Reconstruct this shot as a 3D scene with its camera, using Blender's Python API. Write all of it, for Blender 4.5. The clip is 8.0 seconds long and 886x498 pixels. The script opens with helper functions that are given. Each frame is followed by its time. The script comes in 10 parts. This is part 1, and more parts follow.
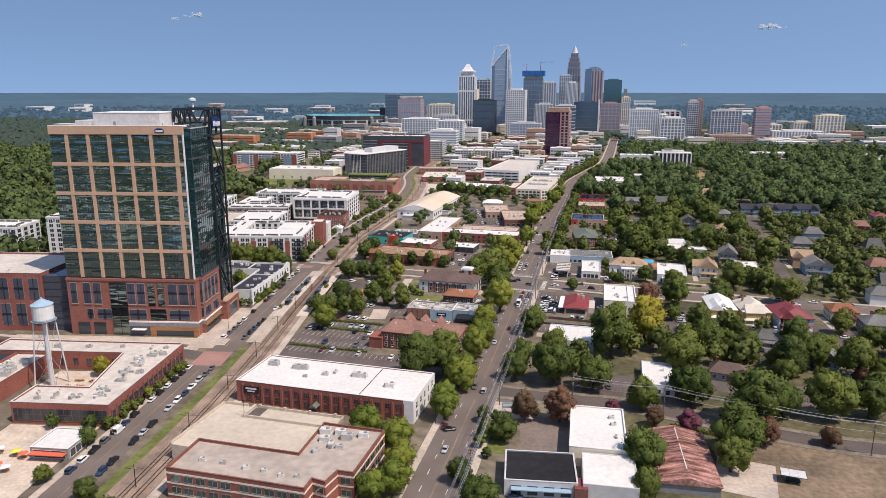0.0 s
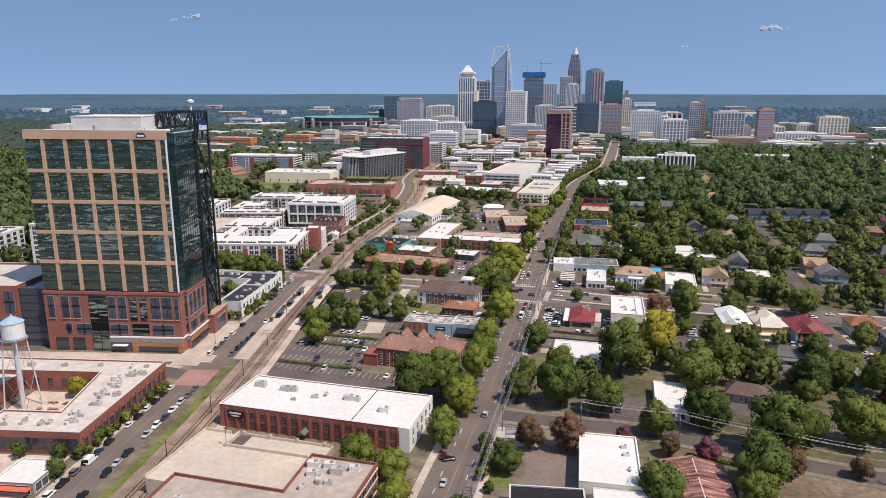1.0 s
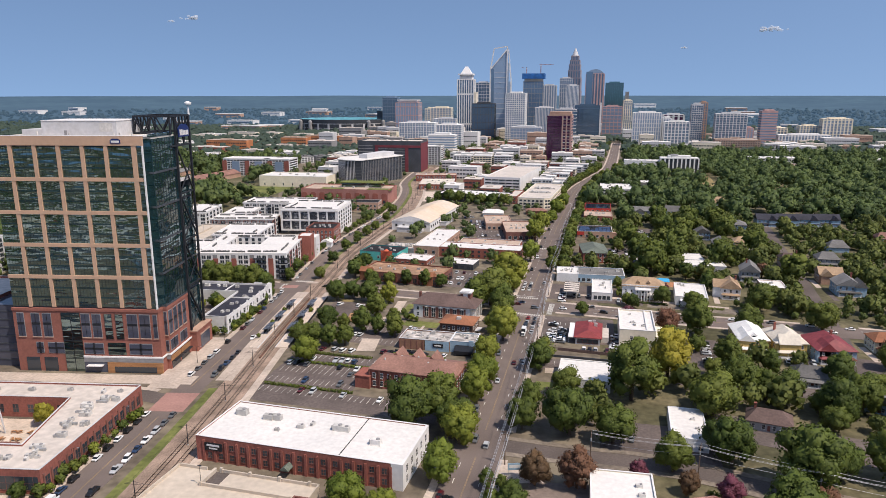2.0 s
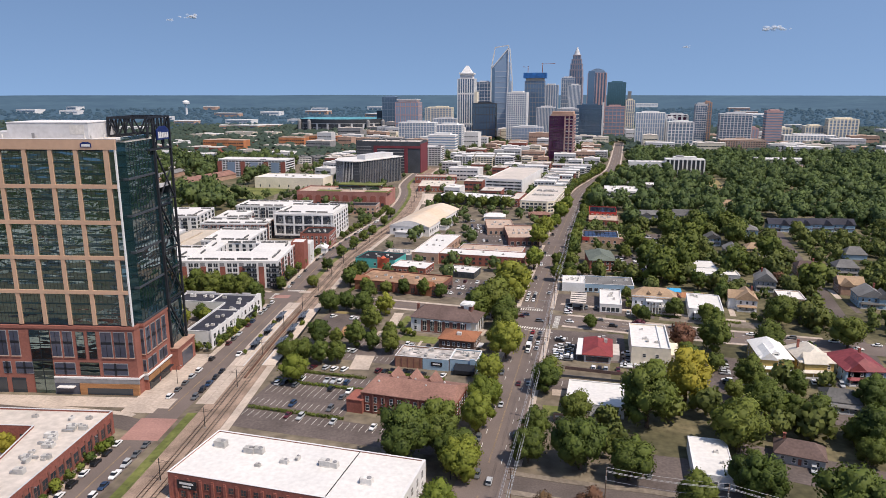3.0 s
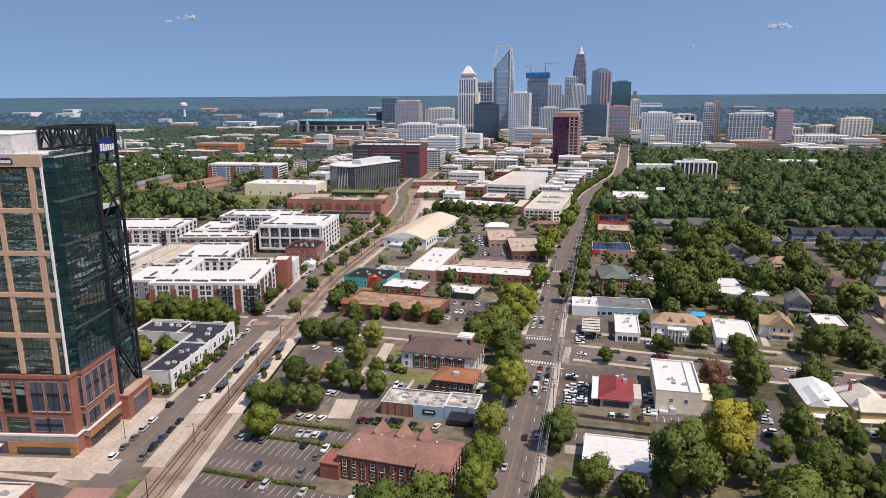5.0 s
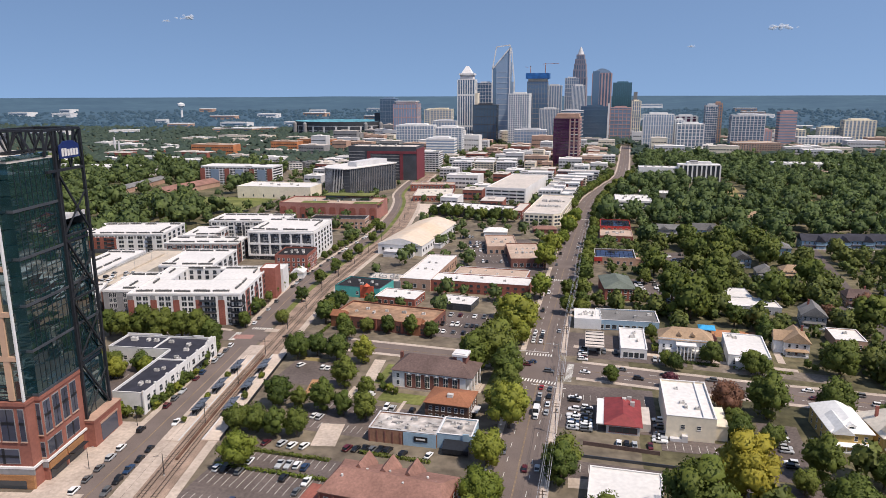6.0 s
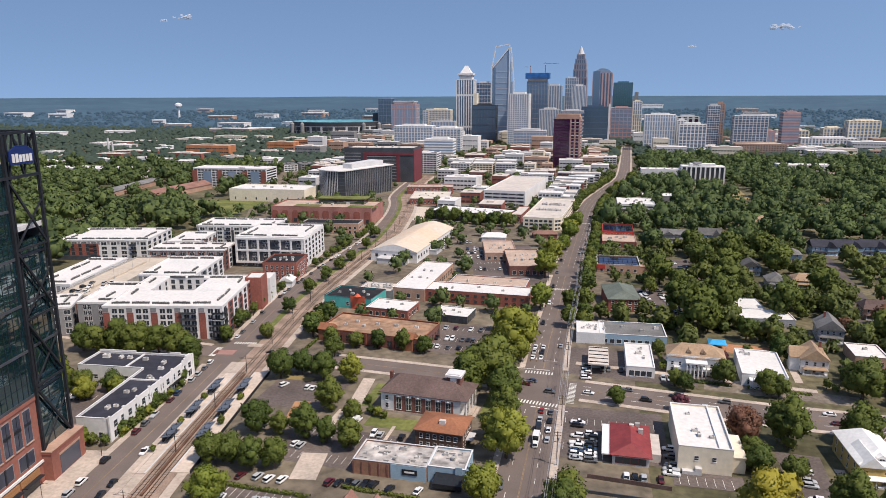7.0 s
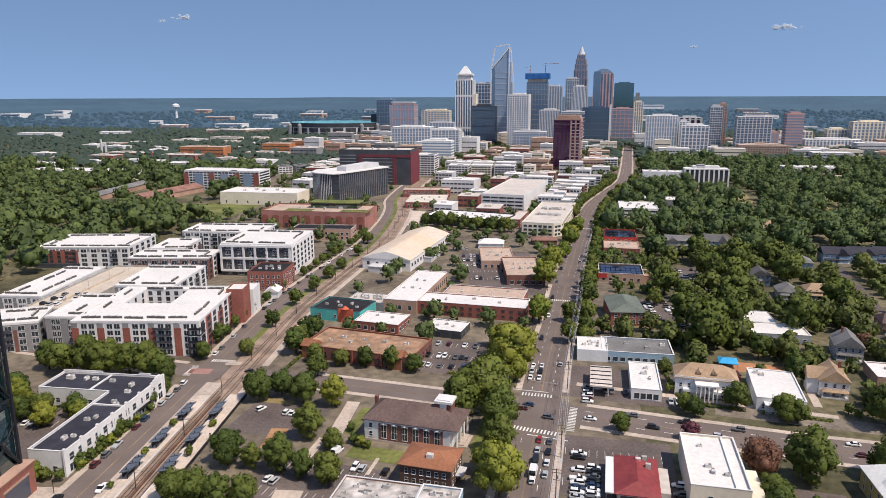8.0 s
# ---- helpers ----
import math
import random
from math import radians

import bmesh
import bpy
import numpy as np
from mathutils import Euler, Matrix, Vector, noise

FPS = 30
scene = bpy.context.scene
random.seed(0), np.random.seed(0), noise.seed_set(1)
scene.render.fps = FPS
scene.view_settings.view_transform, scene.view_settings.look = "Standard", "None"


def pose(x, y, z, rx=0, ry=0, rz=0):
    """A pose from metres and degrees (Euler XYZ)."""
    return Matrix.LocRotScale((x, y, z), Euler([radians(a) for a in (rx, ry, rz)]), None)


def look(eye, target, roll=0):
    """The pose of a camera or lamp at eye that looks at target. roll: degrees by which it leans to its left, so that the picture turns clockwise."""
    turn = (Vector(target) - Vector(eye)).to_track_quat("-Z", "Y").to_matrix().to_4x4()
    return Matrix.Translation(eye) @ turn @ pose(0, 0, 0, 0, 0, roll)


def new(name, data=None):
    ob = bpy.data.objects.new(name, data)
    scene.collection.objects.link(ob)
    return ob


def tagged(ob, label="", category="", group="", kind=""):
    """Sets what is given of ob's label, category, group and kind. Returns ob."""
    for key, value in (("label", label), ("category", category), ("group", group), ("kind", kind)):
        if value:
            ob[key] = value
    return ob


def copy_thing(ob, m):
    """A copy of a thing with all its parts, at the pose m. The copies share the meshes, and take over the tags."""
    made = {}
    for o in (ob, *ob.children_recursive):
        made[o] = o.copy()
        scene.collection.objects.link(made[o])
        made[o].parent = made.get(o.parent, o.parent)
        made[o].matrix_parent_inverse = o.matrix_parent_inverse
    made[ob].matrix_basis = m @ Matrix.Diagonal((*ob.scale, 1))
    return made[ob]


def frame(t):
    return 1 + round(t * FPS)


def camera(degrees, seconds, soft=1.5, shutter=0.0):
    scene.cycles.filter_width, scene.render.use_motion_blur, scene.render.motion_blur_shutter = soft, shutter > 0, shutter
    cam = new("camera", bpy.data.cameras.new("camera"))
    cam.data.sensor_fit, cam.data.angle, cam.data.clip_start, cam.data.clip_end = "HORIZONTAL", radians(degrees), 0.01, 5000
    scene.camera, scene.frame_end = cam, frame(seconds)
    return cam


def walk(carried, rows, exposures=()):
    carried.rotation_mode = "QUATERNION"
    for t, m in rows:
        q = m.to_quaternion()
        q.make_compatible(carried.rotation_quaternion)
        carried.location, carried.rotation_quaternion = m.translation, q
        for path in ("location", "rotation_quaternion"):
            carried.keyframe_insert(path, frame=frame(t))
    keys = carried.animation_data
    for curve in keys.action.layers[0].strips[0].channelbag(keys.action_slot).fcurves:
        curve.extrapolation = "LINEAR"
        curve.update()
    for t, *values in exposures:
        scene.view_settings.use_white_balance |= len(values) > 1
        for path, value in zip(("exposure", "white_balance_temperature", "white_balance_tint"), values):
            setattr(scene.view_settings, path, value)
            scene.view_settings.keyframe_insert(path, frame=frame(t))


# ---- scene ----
cam = camera(65.0, 8.0, soft=0.7)
PATH = [
    (0, (4.541, 9.989, 120.691), (4.33, 11.927, 120.243), 0.0),
    (0.5, (3.547, 19.168, 120.718), (3.338, 21.107, 120.273), -0.0),
    (1, (2.873, 29.258, 121.004), (2.663, 31.196, 120.56), -0.0),
    (1.5, (2.253, 39.949, 121.255), (2.043, 41.888, 120.811), -0.0),
    (1.7, (1.928, 44.409, 121.273), (1.719, 46.349, 120.831), -0.0),
    (2.8, (-0.375, 69.884, 121.419), (-0.583, 71.824, 120.98), -0.2),
    (3, (-0.689, 74.651, 121.429), (-0.898, 76.591, 120.987), 0.0),
    (3.5, (-0.878, 86.52, 121.599), (-1.091, 88.459, 121.157), -0.1),
    (4, (-1.163, 98.4, 121.934), (-1.378, 100.338, 121.492), -0.1),
    (4.5, (-1.7, 109.231, 122.164), (-1.915, 111.17, 121.722), -0.1),
    (5, (-1.777, 119.953, 122.402), (-1.994, 121.892, 121.961), -0.3),
    (5.2, (-1.778, 124.159, 122.415), (-1.994, 126.098, 121.975), -0.2),
    (6.5, (-1.916, 152.055, 122.253), (-2.131, 153.994, 121.814), -0.2),
    (7, (-1.394, 163.226, 122.244), (-1.609, 165.166, 121.805), -0.2),
    (7.5, (-0.432, 174.747, 122.298), (-0.648, 176.686, 121.859), -0.3),
    (8, (0.195, 186.468, 122.209), (-0.021, 188.407, 121.772), -0.2),
]
walk(cam, [(t, look(eye, target, roll)) for t, eye, target, roll in PATH])

# ---- world, sun, exposure ----
SUN_AZ, SUN_EL = 120.0, 58.0          # degrees clockwise from +y, and above the horizon
world = bpy.data.worlds.new("world")
scene.world = world
world.use_nodes = True
wn, wl = world.node_tree.nodes, world.node_tree.links
sky = wn.new("ShaderNodeTexSky")
sky.sky_type, sky.sun_disc = "NISHITA", False
sky.sun_elevation, sky.sun_rotation = radians(SUN_EL), radians(SUN_AZ)
sky.altitude, sky.air_density, sky.dust_density, sky.ozone_density = 300, 1.0, 1.1, 2.0
wn["Background"].inputs["Strength"].default_value = 0.125
lift = wn.new("ShaderNodeVectorMath")       # the air is clear: the blue reaches down to the horizon
lift.operation, lift.inputs[1].default_value = "ADD", (0, 0, 0.3)
wl.new(wn.new("ShaderNodeTexCoord").outputs["Generated"], lift.inputs[0])
wl.new(lift.outputs["Vector"], sky.inputs["Vector"])
wl.new(sky.outputs["Color"], wn["Background"].inputs["Color"])

sun = new("sun", bpy.data.lights.new("sun", "SUN"))
sun.data.energy, sun.data.angle, sun.data.color = 3.6, radians(0.53), (1.0, 0.885, 0.78)
sun.matrix_world = look((0, 0, 0), (-math.sin(radians(SUN_AZ)) * math.cos(radians(SUN_EL)), -math.cos(radians(SUN_AZ)) * math.cos(radians(SUN_EL)), -math.sin(radians(SUN_EL))))
scene.view_settings.exposure = 0.34


# ---- materials ----
def surface(name, colour, rough=0.8, vary=0.25, grain=2.0, blotch=0.08, bump=0.0, metal=0.0, rand=0.0, tint=None, spec=0.3, stretch=None):
    """A plain surface with grain and larger stains, in metres of the world; rand: how far single objects differ."""
    m = bpy.data.materials.new(name)
    m.use_nodes = True
    n, l = m.node_tree.nodes, m.node_tree.links
    b = n["Principled BSDF"]
    b.inputs["Roughness"].default_value, b.inputs["Metallic"].default_value = rough, metal
    b.inputs["Specular IOR Level"].default_value = spec
    geo = n.new("ShaderNodeNewGeometry")
    where = geo.outputs["Position"]
    if stretch:
        mp = n.new("ShaderNodeMapping")
        mp.inputs["Scale"].default_value = stretch
        l.new(where, mp.inputs["Vector"])
        where = mp.outputs["Vector"]
    total = None
    for scale, amount in ((grain, vary), (blotch, vary * 1.2)):
        t = n.new("ShaderNodeTexNoise")
        t.inputs["Scale"].default_value, t.inputs["Detail"].default_value = scale, 4
        l.new(where, t.inputs["Vector"])
        mr = n.new("ShaderNodeMapRange")
        mr.inputs["From Min"].default_value, mr.inputs["From Max"].default_value = 0.3, 0.7
        mr.inputs["To Min"].default_value, mr.inputs["To Max"].default_value = 1 - amount, 1 + amount
        l.new(t.outputs["Fac"], mr.inputs["Value"])
        if total is None:
            total, first = mr.outputs["Result"], t
        else:
            mul = n.new("ShaderNodeMath")
            mul.operation = "MULTIPLY"
            l.new(total, mul.inputs[0]), l.new(mr.outputs["Result"], mul.inputs[1])
            total, second = mul.outputs[0], t
    if rand:
        oi = n.new("ShaderNodeObjectInfo")
        mr = n.new("ShaderNodeMapRange")
        mr.inputs["To Min"].default_value, mr.inputs["To Max"].default_value = 1 - rand, 1 + rand
        l.new(oi.outputs["Random"], mr.inputs["Value"])
        mul = n.new("ShaderNodeMath")
        mul.operation = "MULTIPLY"
        l.new(total, mul.inputs[0]), l.new(mr.outputs["Result"], mul.inputs[1])
        total = mul.outputs[0]
    base = n.new("ShaderNodeMix")
    base.data_type = "RGBA"
    base.inputs["A"].default_value = (*colour, 1)
    base.inputs["B"].default_value = (*(tint or colour), 1)
    l.new(second.outputs["Fac"], base.inputs["Factor"])
    mix = n.new("ShaderNodeVectorMath")
    mix.operation = "SCALE"
    l.new(base.outputs["Result"], mix.inputs[0]), l.new(total, mix.inputs["Scale"])
    l.new(mix.outputs["Vector"], b.inputs["Base Color"])
    if bump:
        bp = n.new("ShaderNodeBump")
        bp.inputs["Strength"].default_value, bp.inputs["Distance"].default_value = 0.6, bump
        l.new(first.outputs["Fac"], bp.inputs["Height"]), l.new(bp.outputs["Normal"], b.inputs["Normal"])
    return m


def glazing(name, colour, ior=1.6, rough=0.06, wave=0.0, wscale=0.35, rand=0.3, tint=(1, 1, 1)):
    """Dark window glass seen from outside; wave: how far its panes bend what they mirror."""
    m = bpy.data.materials.new(name)
    m.use_nodes = True
    n, l = m.node_tree.nodes, m.node_tree.links
    b = n["Principled BSDF"]
    b.inputs["Roughness"].default_value, b.inputs["IOR"].default_value = rough, ior
    b.inputs["Specular Tint"].default_value = (*tint, 1)
    oi = n.new("ShaderNodeObjectInfo")
    geo = n.new("ShaderNodeNewGeometry")
    t = n.new("ShaderNodeTexNoise")
    t.inputs["Scale"].default_value = wscale
    t.inputs["Detail"].default_value = 0.6 if wave else 2.0
    flat = n.new("ShaderNodeVectorMath")        # panes bend in long level ripples
    flat.operation = "MULTIPLY"
    flat.inputs[1].default_value = (0.3, 0.3, 1.3) if wave else (1, 1, 1)
    l.new(geo.outputs["Position"], flat.inputs[0]), l.new(flat.outputs["Vector"], t.inputs["Vector"])
    mr = n.new("ShaderNodeMapRange")
    mr.inputs["To Min"].default_value, mr.inputs["To Max"].default_value = 1 - rand, 1 + rand
    l.new(oi.outputs["Random"], mr.inputs["Value"])
    mul = n.new("ShaderNodeMath")
    mul.operation = "MULTIPLY_ADD"
    mul.inputs[1].default_value = rand
    l.new(t.outputs["Fac"], mul.inputs[0]), l.new(mr.outputs["Result"], mul.inputs[2])
    sc = n.new("ShaderNodeVectorMath")
    sc.operation, sc.inputs[0].default_value = "SCALE", colour
    l.new(mul.outputs[0], sc.inputs["Scale"]), l.new(sc.outputs["Vector"], b.inputs["Base Color"])
    if wave:
        bp = n.new("ShaderNodeBump")
        bp.inputs["Strength"].default_value, bp.inputs["Distance"].default_value = 1.0, wave
        l.new(t.outputs["Fac"], bp.inputs["Height"]), l.new(bp.outputs["Normal"], b.inputs["Normal"])
    return m


def foliage(name, dark, light, speck=0.75, rand=0.9):
    """Leaves: dark and light clumps, each tree a little different."""
    m = bpy.data.materials.new(name)
    m.use_nodes = True
    n, l = m.node_tree.nodes, m.node_tree.links
    b = n["Principled BSDF"]
    b.inputs["Roughness"].default_value, b.inputs["Specular IOR Level"].default_value = 0.65, 0.25
    geo, oi = n.new("ShaderNodeNewGeometry"), n.new("ShaderNodeObjectInfo")
    t = n.new("ShaderNodeTexNoise")
    t.inputs["Scale"].default_value, t.inputs["Detail"].default_value = 0.09, 5
    l.new(geo.outputs["Position"], t.inputs["Vector"])
    leafy = n.new("ShaderNodeMath")
    leafy.operation, leafy.inputs[1].default_value = "MULTIPLY", speck
    l.new(geo.outputs["Random Per Island"], leafy.inputs[0])
    add = n.new("ShaderNodeMath")
    add.operation, add.inputs[1].default_value = "MULTIPLY_ADD", 1.7
    l.new(t.outputs["Fac"], add.inputs[0]), l.new(leafy.outputs[0], add.inputs[2])
    add2 = n.new("ShaderNodeMath")
    add2.operation, add2.inputs[1].default_value = "MULTIPLY_ADD", rand
    l.new(oi.outputs["Random"], add2.inputs[0]), l.new(add.outputs[0], add2.inputs[2])
    mr = n.new("ShaderNodeMapRange")
    mr.inputs["From Min"].default_value, mr.inputs["From Max"].default_value = 0.6, 1.25 + 0.8 * speck + 0.85 * rand
    l.new(add2.outputs[0], mr.inputs["Value"])
    blend = n.new("ShaderNodeMix")
    blend.data_type = "RGBA"
    blend.inputs["A"].default_value, blend.inputs["B"].default_value = (*dark, 1), (*light, 1)
    l.new(mr.outputs["Result"], blend.inputs["Factor"])
    hue = n.new("ShaderNodeMapRange")             # some trees are yellower, some bluer
    hue.inputs["To Min"].default_value, hue.inputs["To Max"].default_value = 0.522, 0.478
    big = n.new("ShaderNodeTexNoise")
    big.inputs["Scale"].default_value, big.inputs["Detail"].default_value = 0.035, 2
    l.new(geo.outputs["Position"], big.inputs["Vector"])
    mean = n.new("ShaderNodeMath")
    mean.operation, mean.inputs[1].default_value = "MULTIPLY_ADD", 0.5
    half = n.new("ShaderNodeMath")
    half.operation, half.inputs[1].default_value = "MULTIPLY", 0.6
    l.new(oi.outputs["Random"], half.inputs[0]), l.new(big.outputs["Fac"], mean.inputs[0]), l.new(half.outputs[0], mean.inputs[2])
    l.new(mean.outputs[0], hue.inputs["Value"])
    mix = n.new("ShaderNodeHueSaturation")
    l.new(hue.outputs["Result"], mix.inputs["Hue"]), l.new(blend.outputs["Result"], mix.inputs["Color"])
    l.new(mix.outputs["Color"], b.inputs["Base Color"])
    thin = n.new("ShaderNodeBsdfTranslucent")      # light comes through the leaves
    both = n.new("ShaderNodeMixShader")
    both.inputs["Fac"].default_value = 0.28
    l.new(mix.outputs["Color"], thin.inputs["Color"])
    l.new(b.outputs["BSDF"], both.inputs[1]), l.new(thin.outputs["BSDF"], both.inputs[2])
    l.new(both.outputs["Shader"], n["Material Output"].inputs["Surface"])
    return m


ASPHALT = surface("asphalt", (0.115, 0.093, 0.083), 0.9, 0.17, 1.5, 0.06)
ROAD = surface("worn_road", (0.16, 0.127, 0.112), 0.9, 0.11, 2.6, 0.07)
LOT = surface("parking_asphalt", (0.125, 0.1, 0.09), 0.9, 0.22, 0.9, 0.06)
TANLOT = surface("dusty_lot", (0.17, 0.125, 0.085), 0.95, 0.3, 0.5, 0.05, tint=(0.24, 0.175, 0.115))
REARLOT = surface("pale_asphalt", (0.2, 0.158, 0.135), 0.92, 0.16, 0.8, 0.08)
OFFICEROOF = surface("stained_tan_membrane", (0.47, 0.4, 0.34), 0.9, 0.15, 0.35, 0.09, tint=(0.34, 0.28, 0.24))
PAVING = surface("concrete_paving", (0.46, 0.38, 0.315), 0.9, 0.14, 0.8, 0.1)
BRICKPAVE = surface("brick_paving", (0.34, 0.19, 0.16), 0.9, 0.12, 1.2, 0.1)
PAINT = surface("road_paint", (0.7, 0.68, 0.62), 0.7, 0.2, 1.5)
YELLOW = surface("yellow_road_paint", (0.27, 0.19, 0.11), 0.7, 0.25, 1.5)
GROUND = surface("grass_and_soil", (0.062, 0.072, 0.028), 0.95, 0.34, 0.3, 0.035, tint=(0.16, 0.125, 0.08))
CITY = surface("town_ground", (0.2, 0.158, 0.125), 0.95, 0.34, 0.22, 0.03, tint=(0.125, 0.108, 0.068))
LAWN = surface("lawn", (0.105, 0.135, 0.032), 0.95, 0.25, 0.5, 0.06, tint=(0.17, 0.165, 0.055))
DRYGRASS = surface("dry_grass", (0.26, 0.2, 0.09), 0.95, 0.2, 0.2, 0.03)
BALLAST = surface("ballast", (0.29, 0.21, 0.16), 0.95, 0.3, 3.0, 0.1, bump=0.05)
PLATFORMCON = surface("platform_concrete", (0.57, 0.475, 0.395), 0.9, 0.12, 0.8, 0.1)
RUSTBROWN = surface("rust_brown_steel", (0.14, 0.075, 0.05), 0.85, 0.3, 1.0, 0.2)
CANOPYBLUE = surface("blue_grey_metal", (0.13, 0.15, 0.185), 0.5, 0.12, 1.0, 0.1, metal=0.2)
PAVEDYARD = surface("paved_yard", (0.2, 0.165, 0.13), 0.9, 0.25, 0.6, 0.08)
WHITEMETAL = surface("white_metal_roof", (0.8, 0.78, 0.74), 0.6, 0.07, 0.8, 0.1)
RAIL = surface("rusty_rail", (0.05, 0.035, 0.03), 0.5, 0.2, 1.0, metal=0.6)
SLEEPER = surface("sleeper_concrete", (0.19, 0.15, 0.12), 0.9, 0.3, 2.0)
CONCRETE = surface("tan_concrete", (0.55, 0.47, 0.38), 0.9, 0.1, 0.5, 0.07, tint=(0.48, 0.41, 0.33))
GREYCON = surface("grey_concrete", (0.36, 0.34, 0.31), 0.9, 0.15, 0.5, 0.07)
STAINEDROOF = surface("stained_membrane", (0.56, 0.53, 0.5), 0.85, 0.4, 0.35, 0.16, tint=(0.3, 0.26, 0.23))
TARPATCH = surface("tar_patch", (0.16, 0.15, 0.145), 0.85, 0.25, 0.8, 0.2)
UMBERBRICK = surface("umber_brick", (0.12, 0.072, 0.055), 0.9, 0.15, 1.0, 0.1)
RUSTYROOF = surface("stained_tan_membrane", (0.36, 0.25, 0.17), 0.9, 0.35, 0.3, 0.12, tint=(0.25, 0.13, 0.07))
BROWNBRICK = surface("brown_brick", (0.27, 0.145, 0.095), 0.9, 0.14, 1.0, 0.1)
WHITEROOF = surface("white_membrane", (0.76, 0.74, 0.71), 0.7, 0.09, 0.6, 0.06, tint=(0.6, 0.56, 0.52))
OLDROOF = surface("weathered_membrane", (0.62, 0.56, 0.5), 0.85, 0.13, 0.4, 0.09, tint=(0.48, 0.42, 0.37))
TANROOF = surface("tan_gravel_roof", (0.5, 0.38, 0.3), 0.95, 0.15, 0.6, 0.08, tint=(0.42, 0.31, 0.24))
DARKROOF = surface("dark_membrane", (0.018, 0.017, 0.019), 0.95, 0.25, 0.4, 0.06)
SLATE = surface("charcoal_membrane", (0.034, 0.034, 0.046), 0.8, 0.2, 0.4, 0.08)
BROWNROOF = surface("brown_shingle", (0.25, 0.135, 0.105), 0.9, 0.18, 1.2, 0.12)
DARKBROWN = surface("dark_brown_shingle", (0.125, 0.085, 0.075), 0.9, 0.18, 1.2, 0.12)
ORANGEROOF = surface("terracotta_shingle", (0.27, 0.115, 0.062), 0.9, 0.15, 1.2, 0.12)
GREYROOF = surface("grey_shingle", (0.15, 0.145, 0.14), 0.9, 0.18, 1.2, 0.12, rand=0.3)
GREENROOF = surface("grey_green_shingle", (0.13, 0.15, 0.125), 0.9, 0.15, 1.2, 0.12)
REDROOF = surface("maroon_metal_roof", (0.21, 0.045, 0.05), 0.6, 0.15, 0.6, 0.15)
REDROOF2 = surface("red_metal_roof", (0.24, 0.045, 0.045), 0.6, 0.12, 0.6, 0.15)
RUST = surface("rusted_metal_roof", (0.17, 0.045, 0.032), 0.8, 0.55, 2.2, 0.3, tint=(0.42, 0.25, 0.21), stretch=(0.4, 2.2, 0.4))
CREAMROOF = surface("cream_metal_roof", (0.62, 0.56, 0.47), 0.7, 0.1, 0.8, 0.12)
TANSHINGLE = surface("tan_shingle", (0.36, 0.25, 0.16), 0.9, 0.15, 1.2, 0.12)
BRICK = surface("red_brick", (0.3, 0.108, 0.08), 0.9, 0.17, 1.2, 0.1, tint=(0.24, 0.085, 0.065))
BRICKDARK = surface("dark_brick", (0.19, 0.085, 0.068), 0.9, 0.18, 1.2, 0.1)
ROSEBRICK = surface("rose_brick", (0.36, 0.17, 0.14), 0.9, 0.12, 1.0, 0.1)
BRICKTAN = surface("pale_brick", (0.42, 0.27, 0.2), 0.9, 0.12, 1.2, 0.1)
PODBRICK = surface("orange_red_brick", (0.29, 0.115, 0.085), 0.9, 0.1, 0.9, 0.08)
BEIGE = surface("beige_panel", (0.53, 0.345, 0.235), 0.7, 0.05, 0.5, 0.04)
WHITE = surface("white_stucco", (0.7, 0.68, 0.66), 0.8, 0.06, 0.6, 0.08)
PALE = surface("pale_grey_panel", (0.55, 0.54, 0.54), 0.75, 0.08, 0.6, 0.08)
CREAM = surface("cream_stucco", (0.74, 0.66, 0.52), 0.85, 0.07, 0.6, 0.08)
GREYWALL = surface("grey_panel", (0.25, 0.245, 0.245), 0.8, 0.12, 0.6, 0.08)
DARKWALL = surface("charcoal_panel", (0.06, 0.065, 0.075), 0.6, 0.15, 0.6, 0.08)
SIDING = surface("white_clapboard", (0.7, 0.7, 0.7), 0.7, 0.07, 1.5, 0.1)
BLUESIDING = surface("blue_clapboard", (0.3, 0.42, 0.52), 0.75, 0.08, 1.5, 0.1)
TEAL = surface("teal_painted_wall", (0.09, 0.4, 0.37), 0.8, 0.1, 0.7, 0.1)
OCHRE = surface("ochre_clapboard", (0.5, 0.36, 0.13), 0.75, 0.08, 1.5, 0.1)
GREYSIDING = surface("grey_clapboard", (0.3, 0.31, 0.33), 0.75, 0.1, 1.5, 0.1)
CREAMSIDING = surface("cream_clapboard", (0.62, 0.6, 0.48), 0.75, 0.08, 1.5, 0.1)
WOOD = surface("warm_wood", (0.38, 0.19, 0.085), 0.7, 0.2, 1.5, stretch=(1, 1, 6))
POLEWOOD = surface("pole_wood", (0.16, 0.11, 0.08), 0.9, 0.2, 2.0)
BARK = surface("bark", (0.1, 0.075, 0.055), 0.95, 0.3, 3.0)
STEEL = surface("galvanised_steel", (0.42, 0.42, 0.42), 0.5, 0.15, 1.0, metal=0.5)
UNIT = surface("rooftop_metal", (0.5, 0.48, 0.45), 0.6, 0.15, 0.8, rand=0.25)
BLACKSTEEL = surface("black_steel", (0.018, 0.02, 0.025), 0.5, 0.2, 1.0)
RED = surface("red_paint", (0.42, 0.05, 0.04), 0.6, 0.12, 0.6)
BLUE = surface("navy_blue_panel", (0.012, 0.028, 0.13), 0.5, 0.1, 0.5)
NETBLUE = surface("blue_safety_net", (0.03, 0.13, 0.36), 0.8, 0.2, 0.1)
